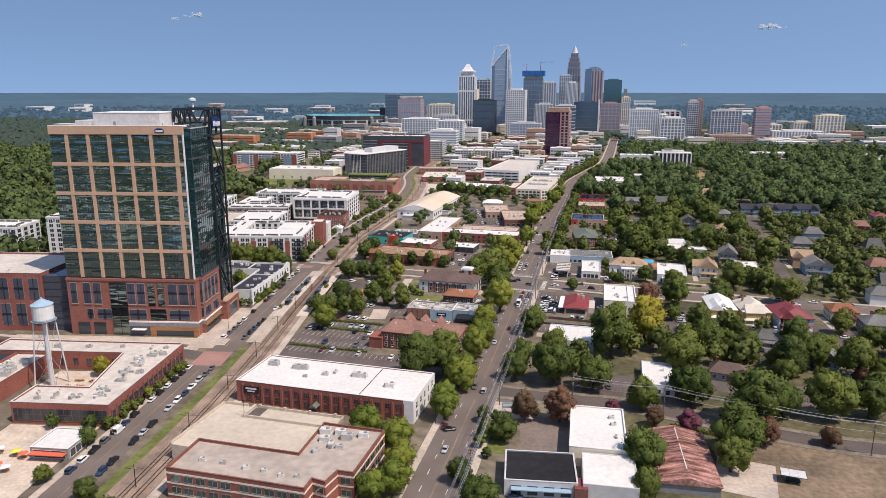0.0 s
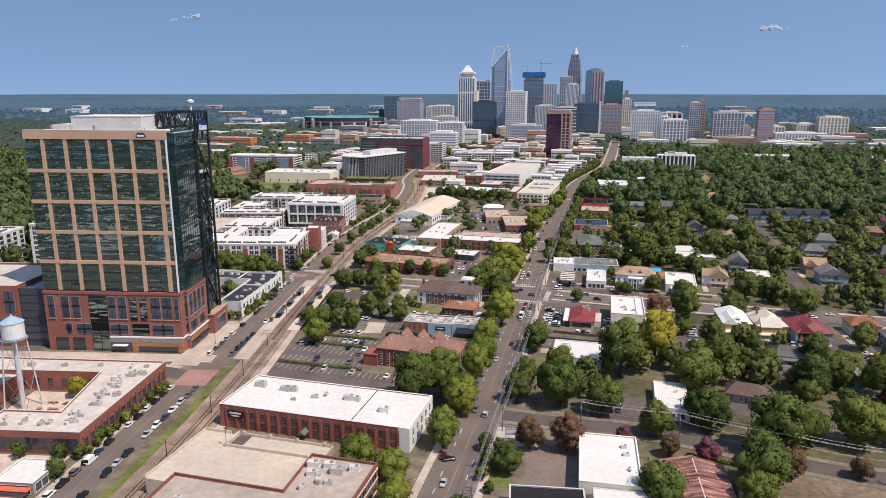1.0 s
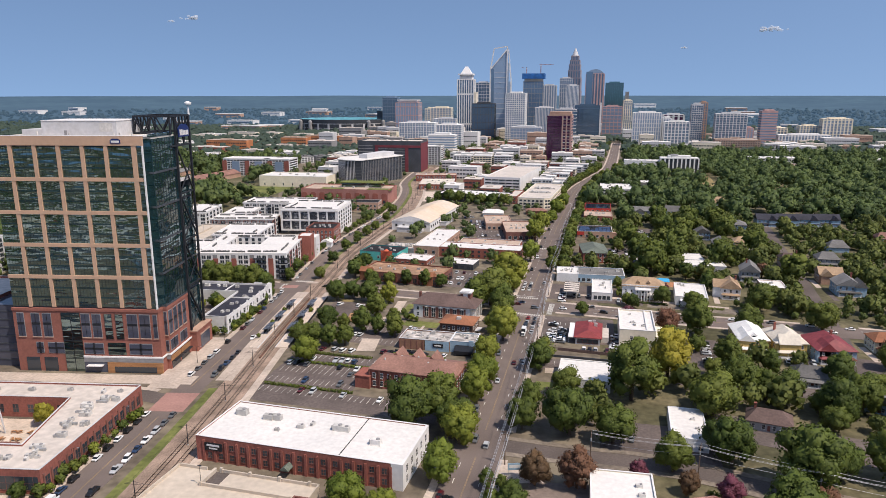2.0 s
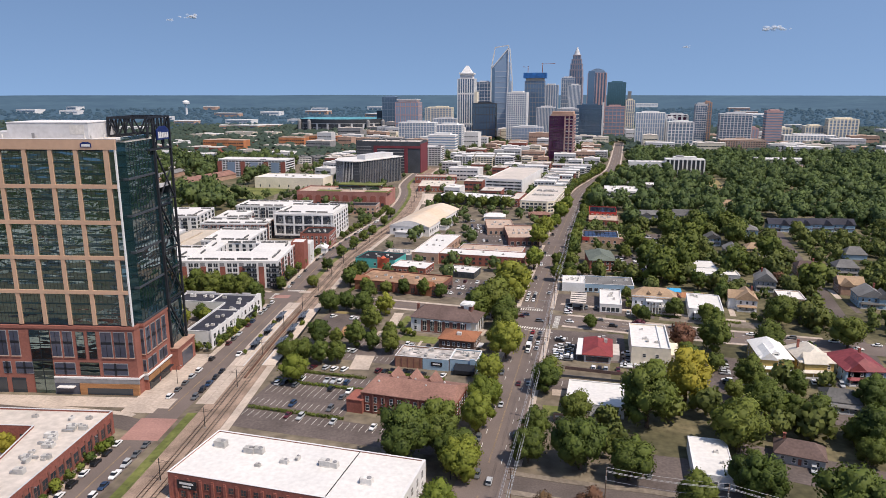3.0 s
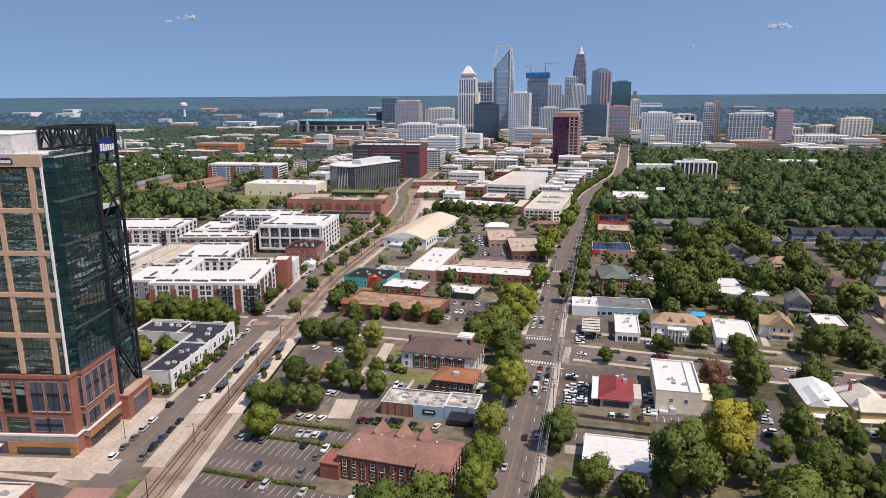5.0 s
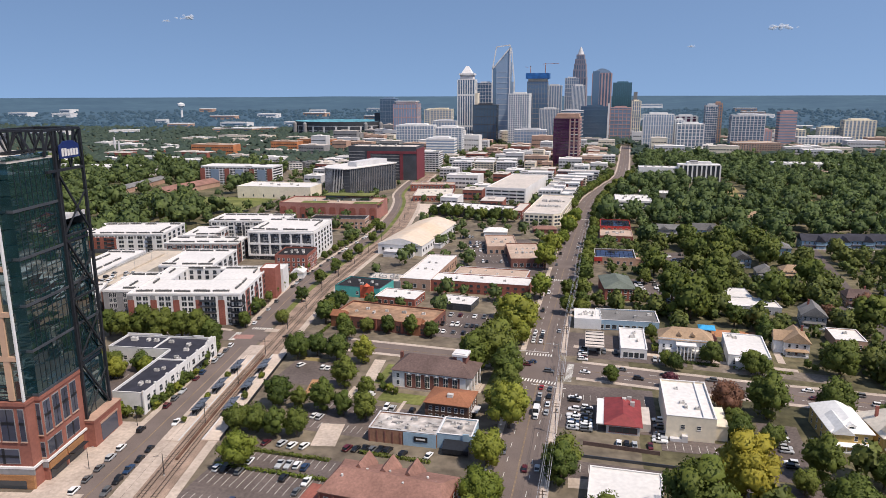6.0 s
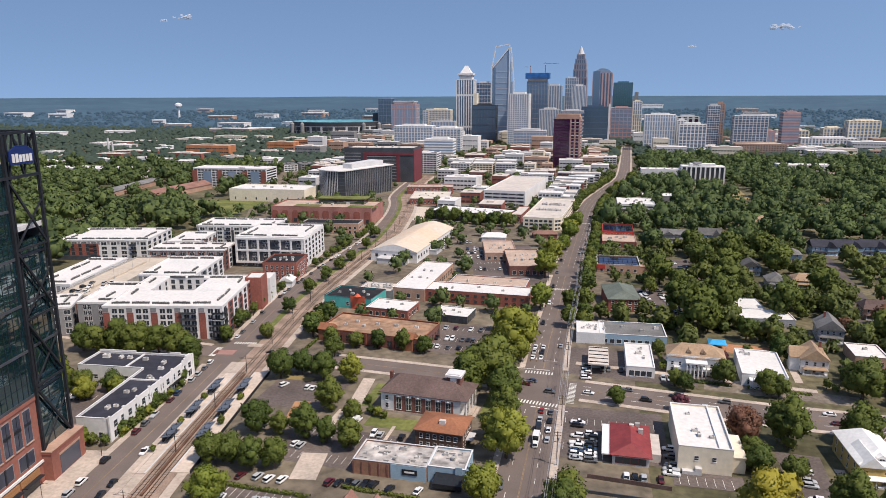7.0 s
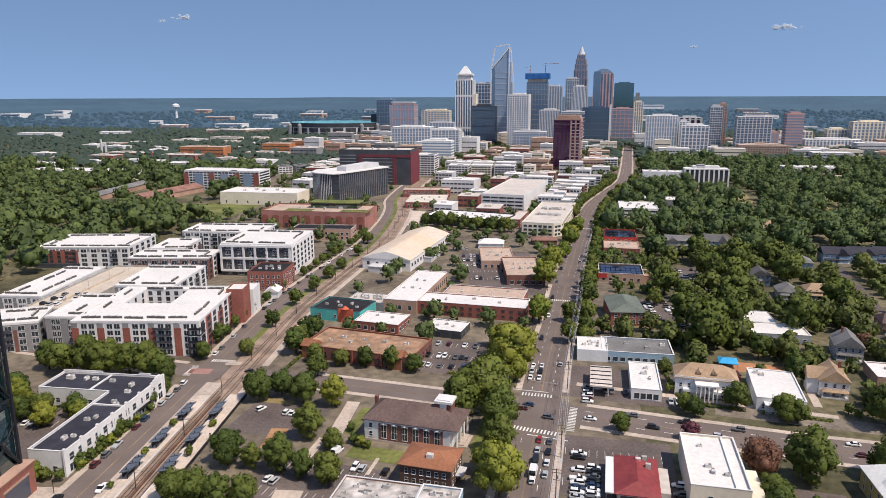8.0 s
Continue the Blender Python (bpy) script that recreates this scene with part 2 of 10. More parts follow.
SEATBLUE = surface("blue_seats", (0.1, 0.28, 0.34), 0.8, 0.15, 0.05)
CANVASRED = surface("orange_red_canvas", (0.6, 0.13, 0.07), 0.8, 0.1, 1.0)
CANVASBLUE = surface("sky_blue_canvas", (0.05, 0.35, 0.65), 0.8, 0.1, 1.0)
CANVASYELLOW = surface("yellow_canvas", (0.75, 0.6, 0.08), 0.8, 0.1, 1.0)
SAND = surface("patio_gravel", (0.55, 0.45, 0.36), 0.95, 0.15, 0.8, 0.15)
RUBBER = surface("tyre_rubber", (0.02, 0.02, 0.02), 0.8, 0.1)
GLASS = glazing("window_glass", (0.035, 0.042, 0.05), 1.55)
TOWERGLASS = glazing("green_tower_glass", (0.005, 0.015, 0.019), 3.1, 0.03, wave=0.22, wscale=0.34, rand=0.3, tint=(0.78, 1.0, 0.97))
SPANDREL = glazing("spandrel_glass", (0.01, 0.03, 0.034), 1.6, 0.15)
PODGLASS = glazing("grey_podium_glass", (0.055, 0.06, 0.082), 1.5, 0.12)
WINE = surface("wine_red_panel", (0.17, 0.04, 0.05), 0.8, 0.1, 0.3)
CONDENSER = surface("dark_condenser", (0.1, 0.1, 0.1), 0.7, 0.2, 1.0)
SIDEGLASS = glazing("teal_tower_glass", (0.008, 0.024, 0.03), 2.7, 0.03, wave=0.16, wscale=0.25, tint=(0.75, 0.97, 1.0))
BLUEGLASS = glazing("blue_glass", (0.075, 0.125, 0.19), 2.0, 0.12)
GREYGLASS = glazing("grey_blue_glass", (0.19, 0.25, 0.33), 1.9, 0.15)
PURPLEGLASS = glazing("plum_glass", (0.05, 0.012, 0.045), 1.9, 0.08, wave=0.3, wscale=0.06)
TEALGLASS = glazing("teal_mirror_glass", (0.04, 0.11, 0.13), 2.0, 0.1)
DARKGLASS = glazing("dark_office_glass", (0.03, 0.036, 0.046), 1.7, 0.1)
SOLAR = glazing("solar_panel_glass", (0.015, 0.018, 0.05), 1.5, 0.1)
CARGLASS = glazing("car_glass", (0.012, 0.014, 0.017), 1.5, 0.04)
LEAF = foliage("leaf_green", (0.032, 0.051, 0.012), (0.168, 0.21, 0.04))
LEAFLIGHT = foliage("leaf_bright_green", (0.08, 0.11, 0.015), (0.275, 0.31, 0.048))
LEAFYELLOW = foliage("leaf_yellow_green", (0.19, 0.175, 0.022), (0.42, 0.37, 0.05))
LEAFRED = foliage("leaf_bronze", (0.07, 0.045, 0.026), (0.24, 0.135, 0.075))
LEAFPINK = foliage("crape_myrtle_bloom", (0.08, 0.035, 0.04), (0.26, 0.085, 0.11))
WOODS = foliage("woodland_leaf", (0.028, 0.052, 0.022), (0.168, 0.222, 0.066), 0.45, 0.2)
GARDENWOODS = foliage("garden_leaf", (0.034, 0.054, 0.016), (0.175, 0.215, 0.052), 0.6, 0.2)
# air haze put into the leaf colour: greyer and bluer than WOODS
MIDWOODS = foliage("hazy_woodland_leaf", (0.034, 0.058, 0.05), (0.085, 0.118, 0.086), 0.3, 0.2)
FARWOODS = foliage("hazy_far_leaf", (0.022, 0.036, 0.036), (0.034, 0.052, 0.046), 0.2, 0.2)
HORIZON = surface("distance_haze_blue", (0.024, 0.038, 0.037), 1.0, 0.3, 0.02, 0.004)
for m in (FARWOODS, HORIZON):          # haze painted on the far backdrop: bluish colour and a faint glow
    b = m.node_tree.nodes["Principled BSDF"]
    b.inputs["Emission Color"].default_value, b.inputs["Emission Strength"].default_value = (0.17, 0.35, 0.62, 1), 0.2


# ---- mesh helpers ----
class Solid:
    """Collects boxes, prisms and other closed forms, each with a material slot, and makes one mesh of them."""

    def __init__(self):
        self.v, self.f, self.s = [], [], []

    def add(self, vs, fs, slot=0):
        k = len(self.v)
        self.v += vs
        self.f += [tuple(i + k for i in f) for f in fs]
        self.s += [slot] * len(fs)
        return self

    def box(self, x0, y0, z0, x1, y1, z1, slot=0):
        vs = [(x0, y0, z0), (x1, y0, z0), (x1, y1, z0), (x0, y1, z0), (x0, y0, z1), (x1, y0, z1), (x1, y1, z1), (x0, y1, z1)]
        return self.add(vs, [(3, 2, 1, 0), (4, 5, 6, 7), (0, 1, 5, 4), (1, 2, 6, 5), (2, 3, 7, 6), (3, 0, 4, 7)], slot)

    def prism(self, poly, z0, z1, slot=0, top=None):
        n = len(poly)
        vs = [(x, y, z0) for x, y in poly] + [(x, y, z1) for x, y in poly]
        self.add(vs, [tuple(range(n - 1, -1, -1))] + [(i, (i + 1) % n, n + (i + 1) % n, n + i) for i in range(n)], slot)
        return self.add([(x, y, z1) for x, y in poly], [tuple(range(n))], slot if top is None else top)

    def cone(self, x, y, z0, r0, z1, r1, n=10, slot=0):
        vs = [(x + r * math.cos(math.tau * i / n), y + r * math.sin(math.tau * i / n), z) for z, r in ((z0, r0), (z1, r1)) for i in range(n)]
        return self.add(vs, [tuple(range(n - 1, -1, -1)), tuple(range(n, 2 * n))] + [(i, (i + 1) % n, n + (i + 1) % n, n + i) for i in range(n)], slot)

    def beam(self, a, b, r, n=4, slot=0):
        """A bar of half-thickness r from a to b."""
        a, b = Vector(a), Vector(b)
        q = (b - a).to_track_quat("Z", "Y")
        vs = [tuple(p + q @ Vector((r * math.cos(math.tau * (i + 0.5) / n), r * math.sin(math.tau * (i + 0.5) / n), 0))) for p in (a, b) for i in range(n)]
        return self.add(vs, [tuple(range(n - 1, -1, -1)), tuple(range(n, 2 * n))] + [(i, (i + 1) % n, n + (i + 1) % n, n + i) for i in range(n)], slot)

    def gable(self, x0, y0, x1, y1, z0, z1, over=0.4, slot=0, hip=0.0, thick=0.25):
        """A pitched roof with its ridge along the longer side; hip: how far the ridge's ends stand in."""
        x0, y0, x1, y1 = x0 - over, y0 - over, x1 + over, y1 + over
        if x1 - x0 >= y1 - y0:
            ym = (y0 + y1) / 2
            top = [(x0 + hip, ym, z1), (x1 - hip, ym, z1)]
            fs = [(0, 1, 5, 4), (2, 3, 4, 5), (1, 2, 5), (3, 0, 4)]
        else:
            xm = (x0 + x1) / 2
            top = [(xm, y0 + hip, z1), (xm, y1 - hip, z1)]
            fs = [(1, 2, 5, 4), (3, 0, 4, 5), (0, 1, 4), (2, 3, 5)]
        vs = [(x0, y0, z0), (x1, y0, z0), (x1, y1, z0), (x0, y1, z0)] + top
        vs += [(x, y, z0 - thick) for x, y, z in vs[:4]]
        return self.add(vs, fs + [(9, 8, 7, 6), (6, 7, 1, 0), (7, 8, 2, 1), (8, 9, 3, 2), (9, 6, 0, 3)], slot)

    def mesh(self, name, mats):
        me = bpy.data.meshes.new(name)
        me.from_pydata(self.v, [], self.f)
        for m in mats if isinstance(mats, (list, tuple)) else [mats]:
            me.materials.append(m)
        me.polygons.foreach_set("material_index", self.s)
        me.update()
        return me


def part(name, solid, mats, parent, label="", at=None):
    """One mesh object under a thing or a part."""
    ob = new(name, solid if isinstance(solid, bpy.types.Mesh) else solid.mesh(name, mats))
    ob.parent = parent
    if at is not None:
        ob.matrix_basis = at
    return tagged(ob, label)


def thing(name, m, label, category, group="", kind=""):
    ob = new(name)
    ob.empty_display_size = 0.5
    ob.matrix_basis = m
    return tagged(ob, label, category, group, kind)


def single(name, solid, mats, label, category, kind="", group=""):
    return tagged(new(name, solid.mesh(name, mats)), label, category, group, kind)


def turn(p, ang, c=(0, 0)):
    a = radians(ang)
    return (c[0] + p[0] * math.cos(a) - p[1] * math.sin(a), c[1] + p[0] * math.sin(a) + p[1] * math.cos(a))


def inset(poly, d):
    """The polygon (anticlockwise) moved inwards by d."""
    out, n = [], len(poly)
    for i in range(n):
        p, q, r = Vector(poly[i - 1]), Vector(poly[i]), Vector(poly[(i + 1) % n])
        a, b = (q - p).normalized(), (r - q).normalized()
        na, nb = Vector((-a.y, a.x)), Vector((-b.y, b.x))
        k = (na + nb) / max(0.3, 1 + na.dot(nb))
        out.append((q.x + k.x * d, q.y + k.y * d))
    return out


def rect(w, d):
    return [(-w / 2, -d / 2), (w / 2, -d / 2), (w / 2, d / 2), (-w / 2, d / 2)]


WINDOWS = {}


def window_mesh(w, h, style, frame, glass):
    """A window, face to -y, its lower middle at the origin: a frame with its sill, the pane and the bars in front of it."""
    key = (w, h, style, frame.name, glass.name)
    if key not in WINDOWS:
        s = Solid().box(-w / 2 - 0.1, -0.06, -0.1, w / 2 + 0.1, 0.02, h + 0.1, 0)
        s.add([(-w / 2, -0.065, 0), (w / 2, -0.065, 0), (w / 2, -0.065, h), (-w / 2, -0.065, h)], [(0, 1, 2, 3)], 1)
        if style in ("cross", "sash"):
            s.box(-w / 2, -0.1, h * 0.5 - 0.05, w / 2, -0.065, h * 0.5 + 0.05, 0)
        if style in ("cross", "pair"):
            s.box(-0.06, -0.1, 0, 0.06, -0.066, h, 0)
        if style == "triple":
            s.box(-w / 6 - 0.06, -0.1, 0, -w / 6 + 0.06, -0.066, h, 0)
            s.box(w / 6 - 0.06, -0.1, 0, w / 6 + 0.06, -0.066, h, 0)
        s.box(-w / 2 - 0.15, -0.16, -0.16, w / 2 + 0.15, 0.0, -0.06, 0)
        WINDOWS[key] = s.mesh("window", [frame, glass])
    return WINDOWS[key]


def glaze(parent, p, q, z0, rows, rise, cols, w, h, style="sash", frame=None, glass=None, margin=1.0, name="window", skip=()):
    """Rows of windows along the wall from p to q (outside on the right hand of the way)."""
    me = window_mesh(w, h, style, frame or WHITE, glass or GLASS)
    p, q = Vector((*p, 0)), Vector((*q, 0))
    u = (q - p).normalized()
    length = (q - p).length
    a = math.degrees(math.atan2(u.y, u.x))
    for i in range(cols):
        c = p + u * (margin + (length - 2 * margin) * (i + 0.5) / cols)
        for k in range(rows):
            if (i, k) not in skip:
                part(name, me, None, parent, at=pose(c.x, c.y, z0 + k * rise, 0, 0, a))


UNITS = {}


def roof_unit(parent, x, y, z, a=0, size=1.0):
    """A rooftop air handler: casing, fan hood and kerb."""
    k = round(size, 1)
    if k not in UNITS:
        s = Solid().box(-1.3 * k, -0.8 * k, 0, 1.3 * k, 0.8 * k, 0.25, 0).box(-1.2 * k, -0.7 * k, 0.25, 1.2 * k, 0.7 * k, 1.3 * k, 0)
        s.cone(0.5 * k, 0, 1.3 * k, 0.5 * k, 1.3 * k + 0.25, 0.45 * k, 10, 1).box(-1.5 * k, -0.4 * k, 0.3, -1.2 * k, 0.4 * k, 1.0 * k, 1)
        UNITS[k] = s.mesh("rooftop_unit", [UNIT, GREYWALL])
    return part("rooftop_unit", UNITS[k], None, parent, at=pose(x, y, z, 0, 0, a))


def hoop(outer, inner, z0, z1):
    """A closed band between two like polygons."""
    n = len(outer)
    vs = [(*p, z) for p, z in [(p, z0) for p in outer] + [(p, z0) for p in inner] + [(p, z1) for p in outer] + [(p, z1) for p in inner]]
    fs = []
    for i in range(n):
        j = (i + 1) % n
        fs += [(n + i, n + j, j, i), (2 * n + i, 2 * n + j, 3 * n + j, 3 * n + i), (i, j, 2 * n + j, 2 * n + i), (n + j, n + i, 3 * n + i, 3 * n + j)]
    return Solid().add(vs, fs)


def building(name, x, y, ang, poly, h, wall, roof, label, category="building", group="", parapet=0.7, coping=None, units=(), z=0.0, edges=None):
    """A flat-roofed building on a footprint (local metres): walls with a parapet, a roof deck, a coping, units and rows of windows."""
    b = thing(name, pose(x, y, z, 0, 0, ang), label, category, group)
    take(x, y, ang, poly)
    inner = inset(poly, 0.35)
    n = len(poly)
    s = Solid()
    top = h + parapet
    for i in range(n):
        j = (i + 1) % n
        (ax, ay), (bx, by), (cx, cy), (dx, dy) = poly[i], poly[j], inner[j], inner[i]
        s.add([(ax, ay, -1.0), (bx, by, -1.0), (bx, by, top), (ax, ay, top)], [(0, 1, 2, 3)])
        s.add([(ax, ay, top), (bx, by, top), (cx, cy, top), (dx, dy, top)], [(0, 1, 2, 3)])
        s.add([(dx, dy, h - 0.2), (cx, cy, h - 0.2), (cx, cy, top), (dx, dy, top)], [(3, 2, 1, 0)])
    w = part("wall", s, wall, b)
    part("roof", Solid().prism(inner, h - 0.3, h), roof, b)
    if coping:
        part("coping", hoop(inset(poly, -0.08), inset(poly, 0.43), top, top + 0.14), coping, b)
    for u in units:
        roof_unit(b, u[0], u[1], h, *u[2:])
    for e in edges or ():
        i, args = e[0], e[1:]
        opts = args[-1] if isinstance(args[-1], dict) else {}
        args = args[:-1] if opts else args
        glaze(b, poly[i], poly[(i + 1) % n], *args, **opts)
    return b


def spread(w, d, n, seed, size=(0.6, 1.3)):
    """Places of n rooftop units on a roof of that size, in two loose rows."""
    r = random.Random(seed)
    return [((i + 0.5) / n * w * 0.85 - w * 0.425 + r.uniform(-1, 1), (0.16 if i % 2 else -0.14) * d + r.uniform(-0.8, 0.8), r.choice((0, 90, 0, 4)), round(r.uniform(*size), 1)) for i in range(n)]

# ---- plan: which ground is taken ----
GX, GY, CELL = -1400, 100, 4.0
TAKEN = np.zeros((700, 700), bool)


def take(x, y, ang, poly, grow=1.5):
    """Marks a footprint, so that woods and grass keep off it."""
    xs, ys = [p[0] for p in poly], [p[1] for p in poly]
    px, py = np.meshgrid(np.arange(min(xs) - grow, max(xs) + grow + 0.1, 2.5), np.arange(min(ys) - grow, max(ys) + grow + 0.1, 2.5))
    a = radians(ang)
    wx, wy = x + px * math.cos(a) - py * math.sin(a), y + px * math.sin(a) + py * math.cos(a)
    i, j = ((wx - GX) / CELL).astype(int).ravel(), ((wy - GY) / CELL).astype(int).ravel()
    ok = (i >= 0) & (i < 700) & (j >= 0) & (j < 700)
    TAKEN[i[ok], j[ok]] = True


def is_free(x, y):
    i, j = int((x - GX) / CELL), int((y - GY) / CELL)
    return not (0 <= i < 700 and 0 <= j < 700 and TAKEN[i, j])


def along(line, step):
    """Points and headings (degrees from +x) every step metres along a polyline."""
    out, left = [], 0.0
    for (ax, ay), (bx, by) in zip(line, line[1:]):
        length, d = math.hypot(bx - ax, by - ay), left
        while d < length:
            out.append((ax + (bx - ax) * d / length, ay + (by - ay) * d / length, math.degrees(math.atan2(by - ay, bx - ax))))
            d += step
        left = d - length
    return out


def smooth(line, step=12.0):
    """A polyline rounded by a spline through its points."""
    out = []
    for i in range(len(line) - 1):
        p = [Vector(line[max(0, min(len(line) - 1, i + k))]) for k in (-1, 0, 1, 2)]
        n = max(1, int((p[2] - p[1]).length / step))
        for j in range(n):
            t = j / n
            out.append(tuple(0.5 * (2 * p[1] + (p[2] - p[0]) * t + (2 * p[0] - 5 * p[1] + 4 * p[2] - p[3]) * t * t + (3 * p[1] - p[0] - 3 * p[2] + p[3]) * t ** 3)))
    return out + [line[-1]]


def strip(s, line, left, right, z0, z1, slot=0):
    """A band along a polyline, from left to right of it (metres, right positive), between two heights."""
    pts = []
    for i, (x, y) in enumerate(line):
        (ax, ay), (bx, by) = line[max(0, i - 1)], line[min(len(line) - 1, i + 1)]
        k = math.hypot(bx - ax, by - ay)
        nx, ny = (by - ay) / k, -(bx - ax) / k
        pts.append(((x + nx * left, y + ny * left), (x + nx * right, y + ny * right)))
    vs = [(*p, z) for pair in pts for p in pair for z in (z0, z1)]
    fs = []
    for i in range(len(pts) - 1):
        a = 4 * i
        fs += [(a + 1, a + 3, a + 7, a + 5), (a, a + 1, a + 5, a + 4), (a + 3, a + 2, a + 6, a + 7)]
    s.add(vs, [(0, 2, 3, 1), (len(vs) - 4, len(vs) - 3, len(vs) - 1, len(vs) - 2)] + fs, slot)


def road_take(line, half):
    for x, y, a in along(line, 4):
        take(x, y, a, rect(4, 2 * half), 0.5)


# ---- ground: one sheet to the horizon, rising to low wooded hills far out ----
def ground_height(x, y):
    r = math.hypot(x, y - 100)
    return 0.0 if r < 2500 else 98 * min(1.0, (r - 2500) / 2250) ** 1.6


s = Solid()
rings = [0, 150, 300, 500, 800, 1200, 1700, 2300, 2600, 3000, 3400, 3800, 4200, 4550, 4780]
n = 72
vs = [(0, 100, 0)]
for r in rings[1:]:
    for i in range(n):
        x, y = r * math.cos(math.tau * i / n), 100 + r * math.sin(math.tau * i / n)
        vs.append((x, y, ground_height(x, y) + (4 * noise.noise((x / 300, y / 300, 0)) if r > 2600 else 0)))
fs = [(0, 1 + i, 1 + (i + 1) % n) for i in range(n)]
for k in range(len(rings) - 2):
    a, b = 1 + k * n, 1 + (k + 1) * n
    fs += [(a + i, b + i, b + (i + 1) % n, a + (i + 1) % n) for i in range(n)]
inner_faces = n + 7 * n
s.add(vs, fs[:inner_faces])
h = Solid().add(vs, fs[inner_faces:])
single("backdrop", h, HORIZON, "low wooded hills to the horizon, haze put in as blue tint and glow", "hills", "structure")
single("ground", s, GROUND, "wide ground of grass and soil reaching wooded hills", "ground", "structure")

s = Solid()
s.prism([(-330, 130), (20, 130), (60, 560), (60, 700), (150, 1150), (330, 1500), (760, 1600), (800, 2300), (-650, 2300), (-560, 1300), (-330, 1000), (-235, 700), (-260, 480), (-330, 420)], -0.5, 0.03)
single("town_ground", s, CITY, "worn ground of asphalt, gravel and thin grass between the buildings", "ground", "structure")

BLVD = smooth([(-30, 120), (-17.5, 214), (-6.5, 300), (6, 410), (10, 450), (15.5, 500), (23, 556), (32, 636), (60, 839), (80, 959), (115.5, 1086), (148, 1203), (184, 1425), (204, 1560), (240, 1800)])
CAMDEN = smooth([(-131, 120), (-132, 200), (-133.5, 290), (-134.5, 366), (-136.5, 440), (-140, 520), (-141, 575), (-135, 660), (-127, 740), (-130, 850), (-138, 925), (-149, 985), (-152, 1080), (-150, 1200)])
TRACK = smooth([(-112, 120), (-110.8, 222), (-113.2, 296), (-117.8, 368), (-120.2, 418), (-123, 507), (-124, 565), (-118.5, 651), (-112, 740), (-116, 850), (-124, 925), (-135, 985), (-138, 1080), (-136, 1200)])
EASTST = smooth([(7, 444), (27, 439.5), (97.5, 424), (127, 419), (210, 404), (330, 380), (600, 330)])
WESTST = smooth([(5, 444), (-26, 450.5), (-66, 458), (-110, 465), (-150, 468), (-230, 486), (-330, 500)])
SIDEST = smooth([(-9, 277), (17, 272), (57, 266), (110, 246), (160, 238), (300, 210)])
TOWERST = smooth([(-131, 297), (-150, 302), (-250, 309), (-360, 318)])
FARST = smooth([(33, 640), (0, 648), (-60, 660), (-118, 668)])
HILLST = smooth([(215, 250), (152, 330), (165, 402), (190, 520), (215, 640), (240, 760)])

for name, line, half, mat in (("road", smooth([(-85, -290), (-60, -80), (-30, 121)]), 8.4, ROAD), ("road", smooth([(-127, -290), (-130, -80), (-131, 121)]), 6.3, ROAD), ("road", BLVD, 8.4, ROAD), ("road", CAMDEN, 6.3, ROAD), ("road", EASTST, 8.5, ROAD), ("road", WESTST, 6.2, ROAD), ("road", SIDEST, 4.2, ASPHALT), ("road", TOWERST, 4.5, ASPHALT), ("road", FARST, 4.5, ASPHALT), ("road", HILLST, 4.0, ASPHALT)):
    s = Solid()
    lift = {id(BLVD): 0.09, id(CAMDEN): 0.09, id(EASTST): 0.08, id(WESTST): 0.07}.get(id(line), 0.066)
    strip(s, line, -half, half, -0.3, lift)
    single(name, s, mat, "grey asphalt street with worn lane lines", "road", "structure")
    road_take(line, half + 2.5)


def gaps(line, stops):
    """Cuts a polyline where other streets cross it: stops are (x, y, radius)."""
    runs, run = [], []
    for p in [(x, y) for x, y, a in along(line, 4)]:
        if any(math.hypot(p[0] - x, p[1] - y) < r for x, y, r in stops):
            if len(run) > 1:
                runs.append(run)
            run = []
        else:
            run.append(p)
    return runs + ([run] if len(run) > 1 else [])


CROSSINGS = [(7, 445, 17), (-110, 466, 17), (-136, 467, 14), (-9, 277, 8), (33, 640, 10), (-132, 298, 12), (-118, 668, 9), (165, 405, 13)]
for line, half, sides in ((BLVD, 8.4, (-1, 1)), (CAMDEN, 6.3, (-1,)), (EASTST, 8.5, (-1, 1)), (WESTST, 6.2, (-1, 1)), (SIDEST, 4.2, (-1, 1)), (TOWERST, 4.5, (-1, 1))):
    for side in sides:
        s = Solid()
        for run in gaps(line, CROSSINGS):
            a, b = sorted((side * half, side * (half + 2.6)))
            strip(s, run, a, b, -0.3, 0.2)
        single("pavement", s, PAVEDYARD if line is SIDEST else PAVING, "pale concrete pavement with a raised kerb along the street", "pavement", "structure")

# lane lines
s = Solid()
for run in gaps(BLVD, CROSSINGS):
    for off in (-4.2, 4.2):
        for x, y, a in along(run, 10):
            u = (math.cos(radians(a)), math.sin(radians(a)))
            px, py = x + u[1] * off, y - u[0] * off
            strip(s, [(px, py), (px + u[0] * 3.2, py + u[1] * 3.2)], -0.09, 0.09, 0.09, 0.115)
for run in gaps(EASTST, CROSSINGS):
    for off in (-4.2, 4.2):
        for x, y, a in along(run, 10):
            u = (math.cos(radians(a)), math.sin(radians(a)))
            px, py = x + u[1] * off, y - u[0] * off
            strip(s, [(px, py), (px + u[0] * 3.2, py + u[1] * 3.2)], -0.09, 0.09, 0.08, 0.11)
single("lane_marking", s, PAINT, "dashed white lane lines on the asphalt", "road marking", "structure")
s = Solid()
